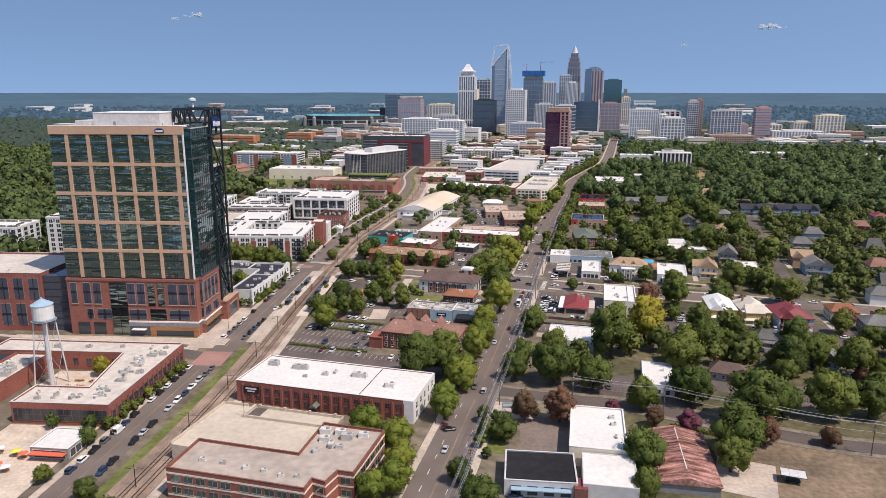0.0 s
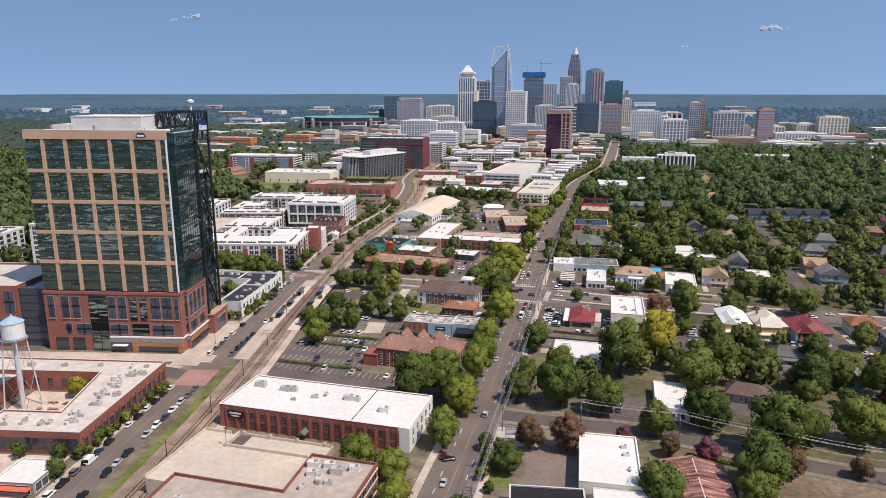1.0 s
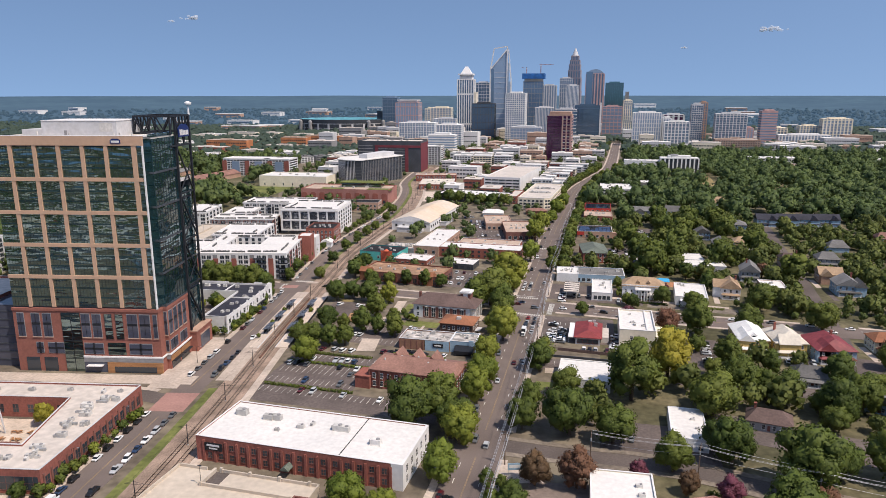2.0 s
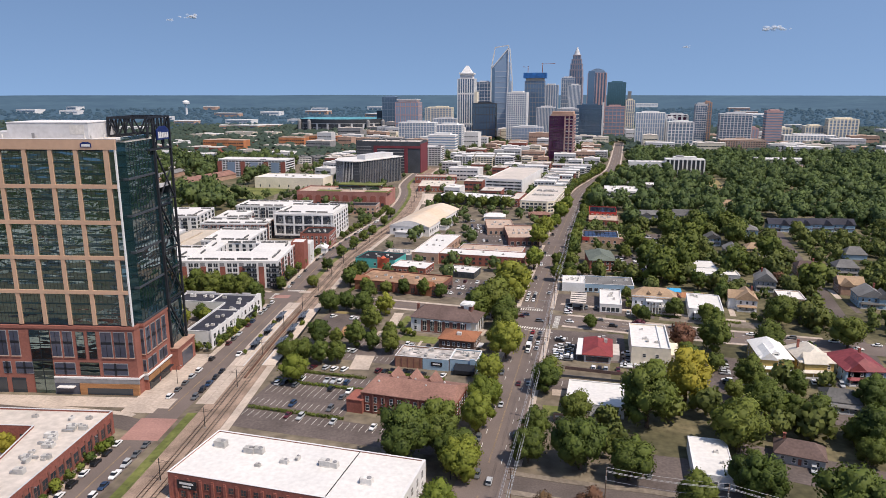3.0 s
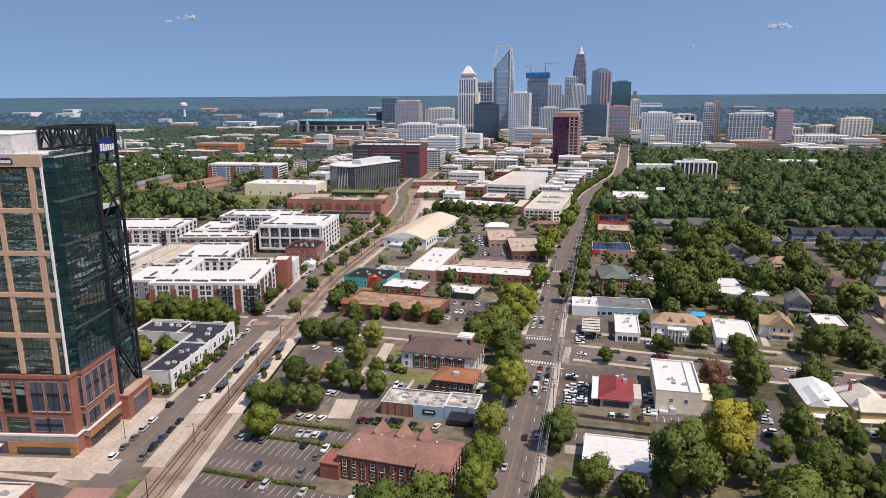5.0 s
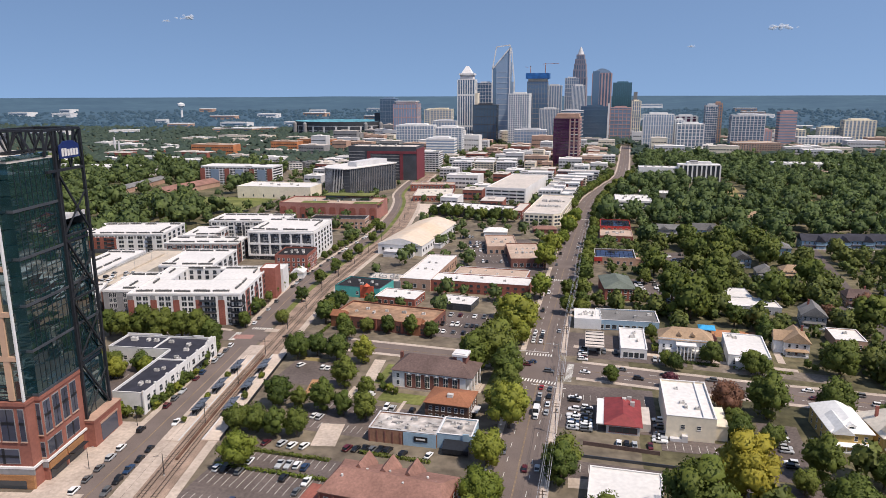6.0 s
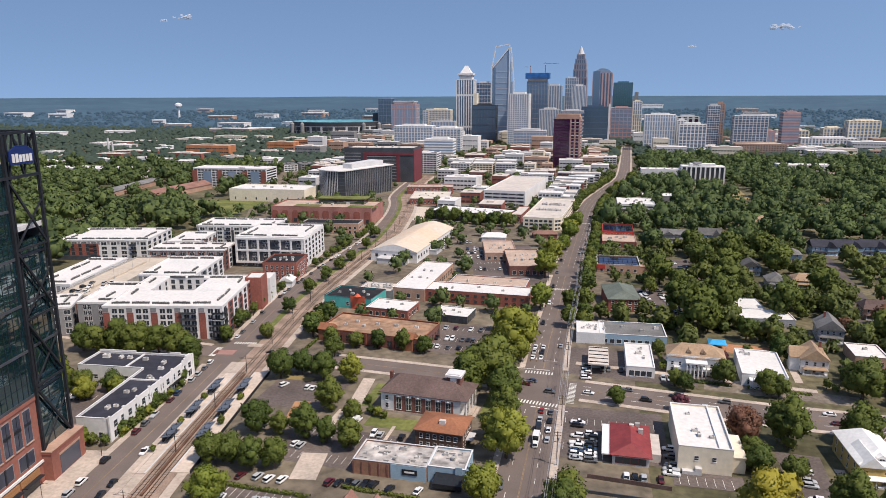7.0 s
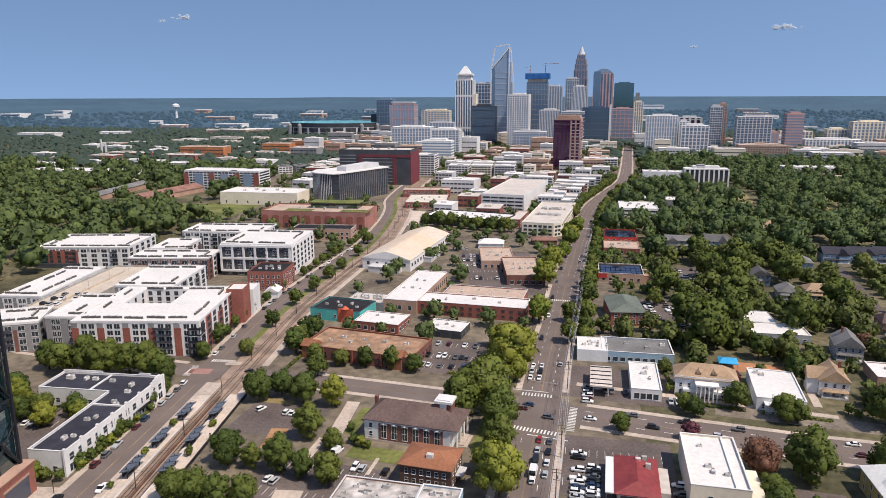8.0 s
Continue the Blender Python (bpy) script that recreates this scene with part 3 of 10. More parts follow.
for line, z in ((BLVD, 0.09), (EASTST, 0.08), (WESTST, 0.07), (CAMDEN, 0.09)):
    for run in gaps(line, CROSSINGS):
        strip(s, run, -0.22, -0.08, z, z + 0.025), strip(s, run, 0.08, 0.22, z, z + 0.025)
single("centre_line", s, YELLOW, "double yellow centre line worn thin", "road marking", "structure")


def crossing(x, y, ang, length, width=3.0, step=1.3):
    """A zebra crossing: white bars across the way."""
    s = Solid()
    c = thing("crosswalk", pose(x, y, 0, 0, 0, ang), "white ladder crosswalk bars worn by traffic", "crosswalk", "crosswalks", "structure")
    bar = Solid().box(-0.3, -width / 2, 0.09, 0.3, width / 2, 0.12).mesh("bar", PAINT)
    k = int(length / step)
    for i in range(k):
        part("bar", bar, None, c, at=pose((i + 0.5) * step - length / 2, 0, 0))


crossing(7.5, 425.5, -14, 17), crossing(9.5, 457, -8, 14), crossing(22, 437, 82, 22), crossing(-2.6, 446, 86, 17)
crossing(27.4, 594, -8, 14), crossing(-146, 467.5, 92, 12), crossing(-136, 480, 0, 12), crossing(63, 826, -10, 14)
for x, y, a in ((12, 420.5, 76), (6.5, 461, 82)):
    single("stop_line", Solid().prism([turn(p, a, (x, y)) for p in rect(0.5, 15)], 0.09, 0.115), PAINT, "white stop line before the crosswalk", "road marking", "structure")

# brick-paved street corner before the tower, and the block's pale forecourt
def slab(name, x, y, w, d, ang, mat, label, z=0.05, category="pavement", keep=True):
    ob = single(name, Solid().prism([turn(p, ang, (x, y)) for p in rect(w, d)], -0.3, z), mat, label, category, "structure")
    if keep:
        take(x, y, ang, rect(w, d))
    return ob


slab("brick_paving", -133.5, 297, 14, 17, 3, BRICKPAVE, "red brick paved street corner with pale borders", 0.125)
slab("forecourt", -147, 340, 13, 62, 3, PAVING, "pale concrete forecourt along the tower", 0.17)
slab("forecourt", -190, 315.5, 110, 9, 3, PAVING, "pale concrete walk along the tower front", 0.14)
slab("platform_apron", -141.5, 467, 6, 10, 92, BRICKPAVE, "red brick band beside the crossing", 0.12)

# ---- car parks: asphalt with painted stalls ----
def car_park(x, y, w, d, ang, rows, mat=LOT, stall=2.7, z=0.055):
    """rows: (local y, stall depth, sign)."""
    c = slab("parking_lot", x, y, w, d, ang, mat, "asphalt parking lot with faded white stall lines", z, "parking lot")
    if rows:
        s = Solid()
        for ly, depth in rows:
            k = int((w - 4) / stall)
            for i in range(k + 1):
                p = turn((-w / 2 + 2 + i * stall, ly), ang, (x, y))
                s.prism([turn(q, ang, p) for q in ((-0.06, -depth / 2), (0.06, -depth / 2), (0.06, depth / 2), (-0.06, depth / 2))], z, z + 0.025)
        single("stall_line", s, PAINT, "thin white parking stall lines", "road marking", "structure")


car_park(-83, 336, 42, 36, -9, ((-14, 5), (-3, 5), (3, 5), (14, 5)))
car_park(-68, 304, 84, 15, -10, ((4, 5),))
car_park(-90, 425, 32, 27, -8, ())
car_park(-62, 382, 44, 26, -9, ((8, 5), (-8, 5)))
car_park(-30, 497, 28, 42, -8, ((14, 5), (-2, 5), (-14, 5)))
car_park(-10, 662, 52, 120, 8, ((40, 5), (20, 5), (0, 5), (-20, 5)))
car_park(34, 402, 38, 40, -6, ((-12, 5), (8, 5)))
car_park(48, 470, 62, 34, -10, ())
car_park(82, 572, 20, 62, 5, ())
car_park(117, 655, 26, 60, 10, ())
car_park(17, 236, 19, 34, 2, (), REARLOT)
car_park(140, 200, 130, 66, -16, (), TANLOT)
car_park(92, 373, 14, 42, -10, ())
car_park(105, 290, 62, 20, -20, ())
car_park(40, 350, 50, 13, -8, ((2, 5),))
car_park(108, 338, 76, 17, -9, (), z=0.05)
car_park(53, 284, 40, 26, -7, (), z=0.05)
car_park(160, 344, 20, 60, -14, (), z=0.047)
car_park(-120, 800, 8, 6, 0, ())
slab("concrete_pad", 79, 219, 18, 22, -16, PAVING, "stained pale concrete pad beside the barn", 0.09)
slab("driveway", 5, 258, 13, 12, 5, PAVING, "pale concrete drive beside the street", 0.075)
slab("driveway", 24, 345, 17, 6, -4, PAVING, "pale concrete drive beside the street", 0.075)
slab("path", -65.3, 427, 5.4, 32, -1, PAVING, "pale concrete footpath beside the church", 0.07)
slab("path", -70, 404, 3.2, 16, -8, PAVING, "pale concrete footpath beside the lot", 0.074)
slab("path", -47, 394.5, 1.3, 11, -8, PAVING, "narrow pale concrete path behind the store", 0.085)
slab("lawn", -48, 402.5, 19, 9, -10, LAWN, "patchy lawn before the church", 0.08)
slab("lawn", -59.5, 427, 4, 22, -6, LAWN, "narrow lawn between church and footpath", 0.065)
slab("verge", -98, 440.5, 18, 4, -8, DRYGRASS, "dry grass verge at the head of the lot", 0.065)
slab("pavement", 75, 459, 100, 3.4, -12.6, PAVING, "pale concrete pavement before the shops", 0.2)
slab("lawn", 18, 328, 14, 9, -4, LAWN, "small bright green lawn behind the pavement", 0.045)
slab("lawn", -9, 424, 9, 30, -8, LAWN, "green church lawn", 0.06)
slab("pavement", 108, 445, 60, 10, -11, PAVEDYARD, "worn brown paved forecourt before the houses", 0.045)
slab("lawn", -2, 236, 8, 22, 5, LAWN, "patchy green verge beside the street", 0.06)
slab("field", 330, 990, 18, 60, 10, DRYGRASS, "dry yellow park meadow between the trees", 0.05)
slab("field", -380, 905, 120, 70, -8, LAWN, "green playing field", 0.05)
slab("patio", -162, 205, 34, 46, 2, SAND, "pale gravel beer garden", 0.08)

# ---- light rail: ballast bed, sleepers and rails, platforms, overhead line ----
s = Solid()
strip(s, TRACK, -7.6, 5.6, -0.4, 0.16)
single("ballast_bed", s, BALLAST, "grey-brown ballast bed of the two tracks", "track bed", "structure")
road_take(TRACK, 9)
s = Solid()
for run in gaps(TRACK, [(-121, 467, 8)]):
    strip(s, [p for p in run if p[1] < 312] or run[:2], -11.4, -7.6, -0.3, 0.12)
for run in gaps(TRACK, [(-121, 467, 14)]):
    strip(s, [p for p in run if p[1] > 492] or run[-2:], -11.4, -7.6, -0.3, 0.12)
single("verge", s, LAWN, "mown grass verge along the tracks", "lawn", "structure")
s = Solid()
for run in gaps(TRACK, [(-121, 467, 8)]):
    strip(s, [p for p in run if 316 < p[1] < 456] or run[:2], -11.6, -4.3, -0.3, 0.175)
    strip(s, run, 5.8, 9.2, -0.3, 0.14)
single("track_path", s, PAVING, "pale concrete path beside the tracks", "pavement", "structure")
s = Solid()
for off in (-2.15, 2.15):
    for g in (-0.72, 0.72):
        strip(s, TRACK, off + g - 0.08, off + g + 0.08, 0.2, 0.36)
single("rail", s, RAIL, "four rust-brown steel rails", "rail", "structure")
s = Solid()
for x, y, a in along(TRACK, 1.5):
    if y < 720:
        for off in (-2.15, 2.15):
            s.prism([turn(p, a, (x + math.sin(radians(a)) * off, y - math.cos(radians(a)) * off)) for p in rect(0.35, 2.5)], 0.1, 0.23)
single("sleeper", s, SLEEPER, "close row of weathered track sleepers", "sleeper", "stuff")
s = Solid()
strip(s, [p for p in TRACK if 338 < p[1] < 452], -0.4, 0.4, 0.1, 0.75)
single("track_barrier", s, RUSTBROWN, "low rust-brown barrier between the two tracks", "barrier", "structure")
for x, y, w, at in ((-125.9, 402, 4.6, 0.4), (-112.6, 404, 6.8, -1.2)):
    p = thing("platform", pose(x, y, 0, 0, 0, 2.4), "raised pale concrete station platform with canopies", "platform")
    part("deck", Solid().box(-w / 2, -44, -0.3, w / 2, 40, 0.45), PLATFORMCON, p)
    part("edge_strip", Solid().box(w / 2 - 0.5 if x < -118 else -w / 2, -44, 0.45, w / 2 if x < -118 else -w / 2 + 0.5, 40, 0.49), PALE, p, "pale tactile edge strip")
    take(x, y, 2.4, rect(w, 88))
    for k, yy in enumerate((-20, 0, 21)):
        part("canopy", Solid().add([(at - 1.9, yy - 5.5, 3.1), (at + 1.9, yy - 5.5, 3.9), (at + 1.9, yy + 5.5, 3.9), (at - 1.9, yy + 5.5, 3.1), (at - 1.9, yy - 5.5, 3.25), (at + 1.9, yy - 5.5, 4.05), (at + 1.9, yy + 5.5, 4.05), (at - 1.9, yy + 5.5, 3.25)], [(3, 2, 1, 0), (4, 5, 6, 7), (0, 1, 5, 4), (1, 2, 6, 5), (2, 3, 7, 6), (3, 0, 4, 7)]), CANOPYBLUE, p, "blue-grey metal canopy roof")
        for q in (-4, 0, 4):
            part("canopy_rib", Solid().beam((at - 1.9, yy + q, 3.3), (at + 1.9, yy + q, 4.1), 0.07), BLACKSTEEL, p)
            part("canopy_post", Solid().cone(at, yy + q, 0.45, 0.12, 4.6, 0.1, 8), BLACKSTEEL, p)
        part("wind_screen", Solid().box(at - 1.7, yy - 4, 0.6, at - 1.6, yy + 4, 2.6), BLACKSTEEL, p)
        part("bench", Solid().box(at - 0.9, yy - 2, 0.8, at - 0.4, yy + 2, 0.9).box(at - 0.85, yy - 1.8, 0.45, at - 0.75, yy - 1.7, 0.8).box(at - 0.85, yy + 1.7, 0.45, at - 0.75, yy + 1.8, 0.8), BLACKSTEEL, p)
    if x > -118:
        part("retaining_wall", Solid().box(w / 2, -44, -0.3, w / 2 + 0.25, 40, 1.3), BLACKSTEEL, p, "dark railing along the back of the platform")


def catenary_mast():
    c = thing("catenary_mast", pose(0, 0, 0), "dark steel overhead-line mast beside the tracks", "rail mast", "rail masts")
    part("pole", Solid().cone(0, 0, 0, 0.17, 8.2, 0.11, 8), BLACKSTEEL, c)
    for side in (-1, 1):
        part("bracket_arm", Solid().beam((0, 0, 6.6), (side * 3.1, 0, 6.9), 0.05).beam((0, 0, 7.6), (side * 3.1, 0, 6.9), 0.04), BLACKSTEEL, c)
    part("base", Solid().cone(0, 0, 0, 0.35, 0.4, 0.3, 8), GREYCON, c)
    return c


mast = catenary_mast()
for i, (x, y, a) in enumerate(along(TRACK, 36)):
    m = pose(x, y, 0.1, 0, 0, a - 90)
    if i == 0:
        mast.matrix_basis = m
    elif y < 900:
        copy_thing(mast, m)
s = Solid()
for off in (-2.15, 2.15):
    pts = [(x + math.sin(radians(a)) * off, y - math.cos(radians(a)) * off) for x, y, a in along(TRACK, 36) if y < 900]
    for p, q in zip(pts, pts[1:]):
        s.beam((*p, 6.6), (*q, 6.6), 0.03, 3)
single("contact_wire", s, BLACKSTEEL, "pair of thin overhead contact wires", "wire", "structure")


# ---- the glass office tower on its brick podium ----
def office_tower(x, y, ang):
    t = thing("office_tower", pose(x, y, 0, 0, 0, ang), "tall dark-glass office tower with beige grid on a brick podium", "office tower")
    W, D, Z0, STEP = 31.3, 42.5, 29.4, 14.1
    zt = Z0 + 5 * STEP                  # underside of the cornice
    zr = zt + 3.4                       # roof
    E0, E1, YS, YL = 33.9, 35.6, 4.6, 27.0      # east ends of front and side bays; where the side begins; where the lattice begins
    XN, ZN = 20.0, 81.5                 # the open corner behind the lattice: its west wall and its terrace
    part("core", Solid().box(-W + 0.6, 1.0, 1, E0 - 1.2, YL, zt - 0.4).box(-W + 0.6, YL, 1, XN - 0.5, D - 0.5, zt - 0.4), DARKWALL, t, "dark core behind the glazing")
    part("roof", Solid().box(-W + 0.3, 0.6, zr - 0.8, E0 - 0.5, YL, zr).box(-W + 0.3, YL, zr - 0.8, XN, D, zr).box(E0 - 0.5, YS + 0.3, zr - 1.0, E1 - 0.2, YL, zr - 0.3), OLDROOF, t)
    piers = [-31.3, -23.0, -12.5, -2.3, 8.0, 18.1, 30.1]
    for i in range(6):
        a, b = piers[i] + 0.7, piers[i + 1] - 0.7
        if i == 0:
            a = -W
        for k in range(5):
            z = Z0 + k * STEP
            pane = part("glass_bay", Solid().box(a, 0.5, z + 0.6, b, 0.9, z + STEP - 0.6), TOWERGLASS, t)
            for q in (1 / 3, 2 / 3):
                zz = z + 0.6 + (STEP - 1.2) * q
                part("spandrel", Solid().box(a, 0.47, zz - 0.42, b, 0.498, zz + 0.3), SPANDREL, pane, "dull spandrel glass band")
            g = Solid()
            for j in range(1, 6):
                xx = a + (b - a) * j / 6
                g.box(xx - 0.03, 0.44, z + 0.6, xx + 0.03, 0.498, z + STEP - 0.6)
            tagged(part("mullion", g, BLACKSTEEL, pane), kind="stuff")
    for xx in piers[1:6]:
        part("pier", Solid().box(xx - 0.78, -0.1, Z0 + 0.4, xx + 0.78, 0.9, zt), BEIGE, t)
    part("corner_pier", Solid().box(29.1, -0.1, Z0 + 0.4, 31.0, 1.2, zt), BEIGE, t)
    part("corner_glass", Solid().box(31.0, 0.5, Z0 + 0.2, E0 - 0.5, 1.9, zt), SIDEGLASS, t, "narrow dark corner glazing")
    part("corner_fin", Solid().box(E0 - 0.5, -0.15, Z0 + 0.1, E0, 0.75, zt), WHITE, t, "narrow white corner fin")
    for k in range(1, 5):
        z = Z0 + k * STEP
        part("beam", Solid().box(-W, -0.2, z - 0.75, E0 - 0.77, 0.95, z + 0.75), BEIGE, t)
    part("cornice", Solid().box(-W - 0.1, -0.25, zt, E0 + 0.05, 1.0, zr + 0.5), BEIGE, t)
    part("roof_edge", Solid().box(-W, -0.3, zr + 0.5, E0 + 0.1, 1.2, zr + 0.7).box(E0 - 0.4, 1.2, zr + 0.1, E0 + 0.1, YS, zr + 0.7), WHITE, t, "thin white roof edge")
    sign = part("sign", Solid().prism([(20.6, zt + 0.9), (25.0, zt + 0.9), (25.0, zt + 2.3), (23.9, zt + 2.9), (21.7, zt + 2.9), (20.6, zt + 2.3)], 0.0, 0.15), BLUE, t, "small dark blue sign on the cornice", at=Matrix(((1, 0, 0, 0), (0, 0, -1, -0.27), (0, 1, 0, 0), (0, 0, 0, 1))))
    part("lettering", Solid().box(21.1, zt + 1.2, 0.152, 24.5, zt + 2.1, 0.2), WHITE, sign)
    # east side: storeys of teal glass, floor by floor, with an open corner high up behind the lattice
    floors = 15
    for k in range(floors):
        za, zb = Z0 + (zr - 1.0 - Z0) * k / floors, Z0 + (zr - 1.0 - Z0) * (k + 1) / floors
        low = zb < ZN + 1
        row = part("glass_storey", Solid().box(E0 - 1.0, YS, za + 0.25, E1, YL, zb) if not low else Solid().box(E0 - 1.0, YS, za + 0.25, E1, YL, zb).box(E0 - 8, YL, za + 0.25, E1 - 0.9, D, zb), SIDEGLASS, t)
        edge = 0.85 if k % 3 == 0 else 0.25
        e = Solid().box(E0 - 0.9, YS - 0.2 * edge, za, E1 + 0.25 * edge, YL, za + edge)
        if low:
            e.box(E0 - 7, YL, za, E1 - 0.9 + 0.25 * edge, D + 0.1, za + edge)
        part("floor_edge", e, DARKWALL if k % 3 == 0 else SPANDREL, row)
        g = Solid()
        for j in range(1, 9):
            yy = YS + (YL - YS) * j / 9
            g.box(E1, yy - 0.06, za + edge, E1 + 0.12, yy + 0.06, zb)
        for j in range(1, 6 if low else 1):
            yy = YL + (D - YL) * j / 6
            g.box(E1 - 0.9, yy - 0.06, za + edge, E1 - 0.78, yy + 0.06, zb)
        tagged(part("mullion", g, BLACKSTEEL, row), kind="stuff")
        part("return_glass", Solid().box(E0 - 0.75, 1.0, za + 0.25, E0 - 0.2, YS, zb), SIDEGLASS, row)
    foot = part("glass_foot", Solid().box(E0, YL + 1.5, 10.5, E1 - 0.4, D, Z0 - 0.1), SIDEGLASS, t, "dark glass behind the lattice foot")
    part("mullion", Solid().box(E1 - 0.4, 34.6, 10.5, E1 - 0.3, 34.8, Z0).box(E1 - 0.4, YL + 1.5, 19.6, E1 - 0.3, D, 19.9), BLACKSTEEL, foot)
    part("terrace", Solid().box(XN, YL, ZN - 0.3, E1 - 0.6, D, ZN + 0.2).box(E1 - 0.95, YL, ZN + 0.2, E1 - 0.6, D, ZN + 1.3), PALE, t, "pale terrace edge in the open corner")
    part("terrace_glass", Solid().box(XN - 0.5, YL + 0.1, ZN + 0.2, XN, D, zr - 0.8).box(XN, YL - 0.05, ZN + 0.2, E1 - 0.4, YL + 0.15, zr - 1.2), SIDEGLASS, t)
    part("glass_top", Solid().box(E0 + 0.1, YS, zr - 0.2, E1, YL - 2, zr + 1.0), SIDEGLASS, t, "pale teal glass parapet")
    part("white_cap", Solid().box(E0 - 6, YS + 2, zr, E1 - 0.4, YL - 4, zr + 0.35), WHITEROOF, t)
    part("rear_wall", Solid().box(-W, D, 0, E0 - 8, D + 0.6, zt).box(E0 - 8, D + 0.1, 0, E1 - 0.9, D + 0.6, ZN - 0.4), DARKWALL, t)
    part("west_wall", Solid().box(-W - 0.2, 1, Z0, -W + 0.5, D, zt), SIDEGLASS, t)
    pent = part("penthouse", Solid().box(-13.8, 9, zr, 19.0, 30, zr + 6.2), PALE, t, "pale grey plant penthouse on the roof")
    part("louvre", Solid().box(11.6, 8.9, zr + 1.8, 17.4, 9, zr + 5.4), UNIT, pent)
    part("cap", Solid().box(-14.0, 8.8, zr + 6.2, 19.2, 30.2, zr + 6.45), WHITE, pent)
    part("penthouse", Solid().box(-26, 14, zr, -13.8, 28, zr + 2.4), PALE, t)
    part("door", Solid().box(-4, 8.92, zr, -2.8, 9, zr + 2.3), GREYWALL, pent)
    for xx, yy, k in ((1.0, 4.2, 0), (20.5, 3.6, 1), (22.2, 5.0, 0), (-14, 6, 1), (27.5, 5, 1)):
        part("roof_vent", Solid().cone(xx, yy, zr, 0.35, zr + 1.6 + 0.5 * k, 0.3, 8), UNIT, t)
    # black steel lattice over the rear of the east side, and its crown above the roof
    ya, yb, xo = YL + 0.2, D, E1 + 0.5
    zl, zc = 10.2, 111.0
    zd = zr - 5.4                       # lower chord of the crown
    for yy in (ya, yb):
        part("chord", Solid().box(xo - 0.45, yy - 0.45, zl, xo + 0.45, yy + 0.45, zc), BLACKSTEEL, t)
    part("chord", Solid().box(E1 - 0.6, ya + 2.4, zl + 19, E1 - 0.1, ya + 2.9, zc), BLACKSTEEL, t)
    k = 4
    for i in range(k):
        za, zb = zl + (zd - zl) * i / k, zl + (zd - zl) * (i + 1) / k
        zm = (za + zb) / 2
        part("brace", Solid().beam((xo, yb, za), (xo, ya, zb), 0.42), BLACKSTEEL, t)
        part("brace", Solid().beam((xo, ya, za), (xo, yb, zm + 3), 0.3), BLACKSTEEL, t)
        part("brace", Solid().beam((xo - 0.7, yb, za + 1.5), (xo - 0.7, ya, zb + 1.5), 0.24), BLACKSTEEL, t)
        part("strut", Solid().beam((xo, ya, zb), (xo, yb, zb), 0.42), BLACKSTEEL, t)
        part("strut", Solid().beam((E1 - 0.9, yb, zb), (xo, yb, zb), 0.2), BLACKSTEEL, t)
    x0 = XN
    for xx in (x0, xo):
        for z in (zc, zr + 0.3 if xx == x0 else zd):
            part("crown_chord", Solid().beam((xx, ya - 5, z), (xx, yb, z), 0.6), BLACKSTEEL, t)
        for j in range(3):
            y0, y1 = ya - 5 + (yb - ya + 5) * j / 3, ya - 5 + (yb - ya + 5) * (j + 1) / 3
            zz = zr + 0.3 if xx == x0 else (zr + 0.2 if j == 0 else zd)
            part("crown_brace", Solid().beam((xx, y0, zz), (xx, (y0 + y1) / 2, zc), 0.36).beam((xx, (y0 + y1) / 2, zc), (xx, y1, zz), 0.36), BLACKSTEEL, t)
            part("crown_post", Solid().beam((xx, y0, zr - 0.5), (xx, y0, zc), 0.42), BLACKSTEEL, t)
    for yy in (ya - 5, yb):
        for z in (zc, zr + 0.3):
            part("crown_chord", Solid().beam((x0, yy, z), (xo, yy, z), 0.6), BLACKSTEEL, t)
        for j in range(2):
            xa, xb = x0 + (xo - x0) * j / 2, x0 + (xo - x0) * (j + 1) / 2
            part("crown_brace", Solid().beam((xa, yy, zc), ((xa + xb) / 2, yy, zr + 0.3), 0.36).beam(((xa + xb) / 2, yy, zr + 0.3), (xb, yy, zc), 0.36), BLACKSTEEL, t)
        part("crown_post", Solid().beam((x0, yy, zr), (x0, yy, zc), 0.45), BLACKSTEEL, t)
    sign = part("sign", Solid().prism([(28.6, zr - 1.7), (39.6, zr - 1.7), (39.6, zr + 2.4), (36.4, zr + 3.9), (31.8, zr + 3.9), (28.6, zr + 2.4)], 0.0, 0.5), BLUE, t, "royal blue sign panel on the steel lattice", at=Matrix(((0, 0, 1, xo + 0.6), (1, 0, 0, 0), (0, 1, 0, 0), (0, 0, 0, 1))))
    for i in range(6):
        part("lettering", Solid().box(29.5 + 1.6 * i, zr - 1.0, 0.505, 30.7 + 1.6 * i, zr + (1.6 if i in (0, 1) else 1.2), 0.6), WHITE, sign)
    # brick podium
    zp = Z0
    part("podium_wall", Solid().box(-W - 0.4, 0, -1, E0, D, zp - 0.6).box(E0, YS, -1, E1, YL + 1.5, zp - 0.6), PODBRICK, t)
    part("podium_cornice", Solid().box(-W - 0.6, -0.35, zp - 1.3, E0 + 0.3, D, zp - 0.1).box(E0 + 0.3, YS - 0.3, zp - 1.3, E1 + 0.3, YL + 1.5, zp - 0.1), PODBRICK, t)

    def tall_window(m, w, z0, z1, glass=PODGLASS):
        """A tall two-storey window in the brick, facing -y of its place m: frame, two panes and the dark band between them."""
        zz = z0 + (z1 - z0) * 0.56
        win = part("window", Solid().box(-w / 2 - 0.2, -0.05, z0 - 0.3, w / 2 + 0.2, 0.2, z1 + 0.3), GREYWALL, t, at=m)
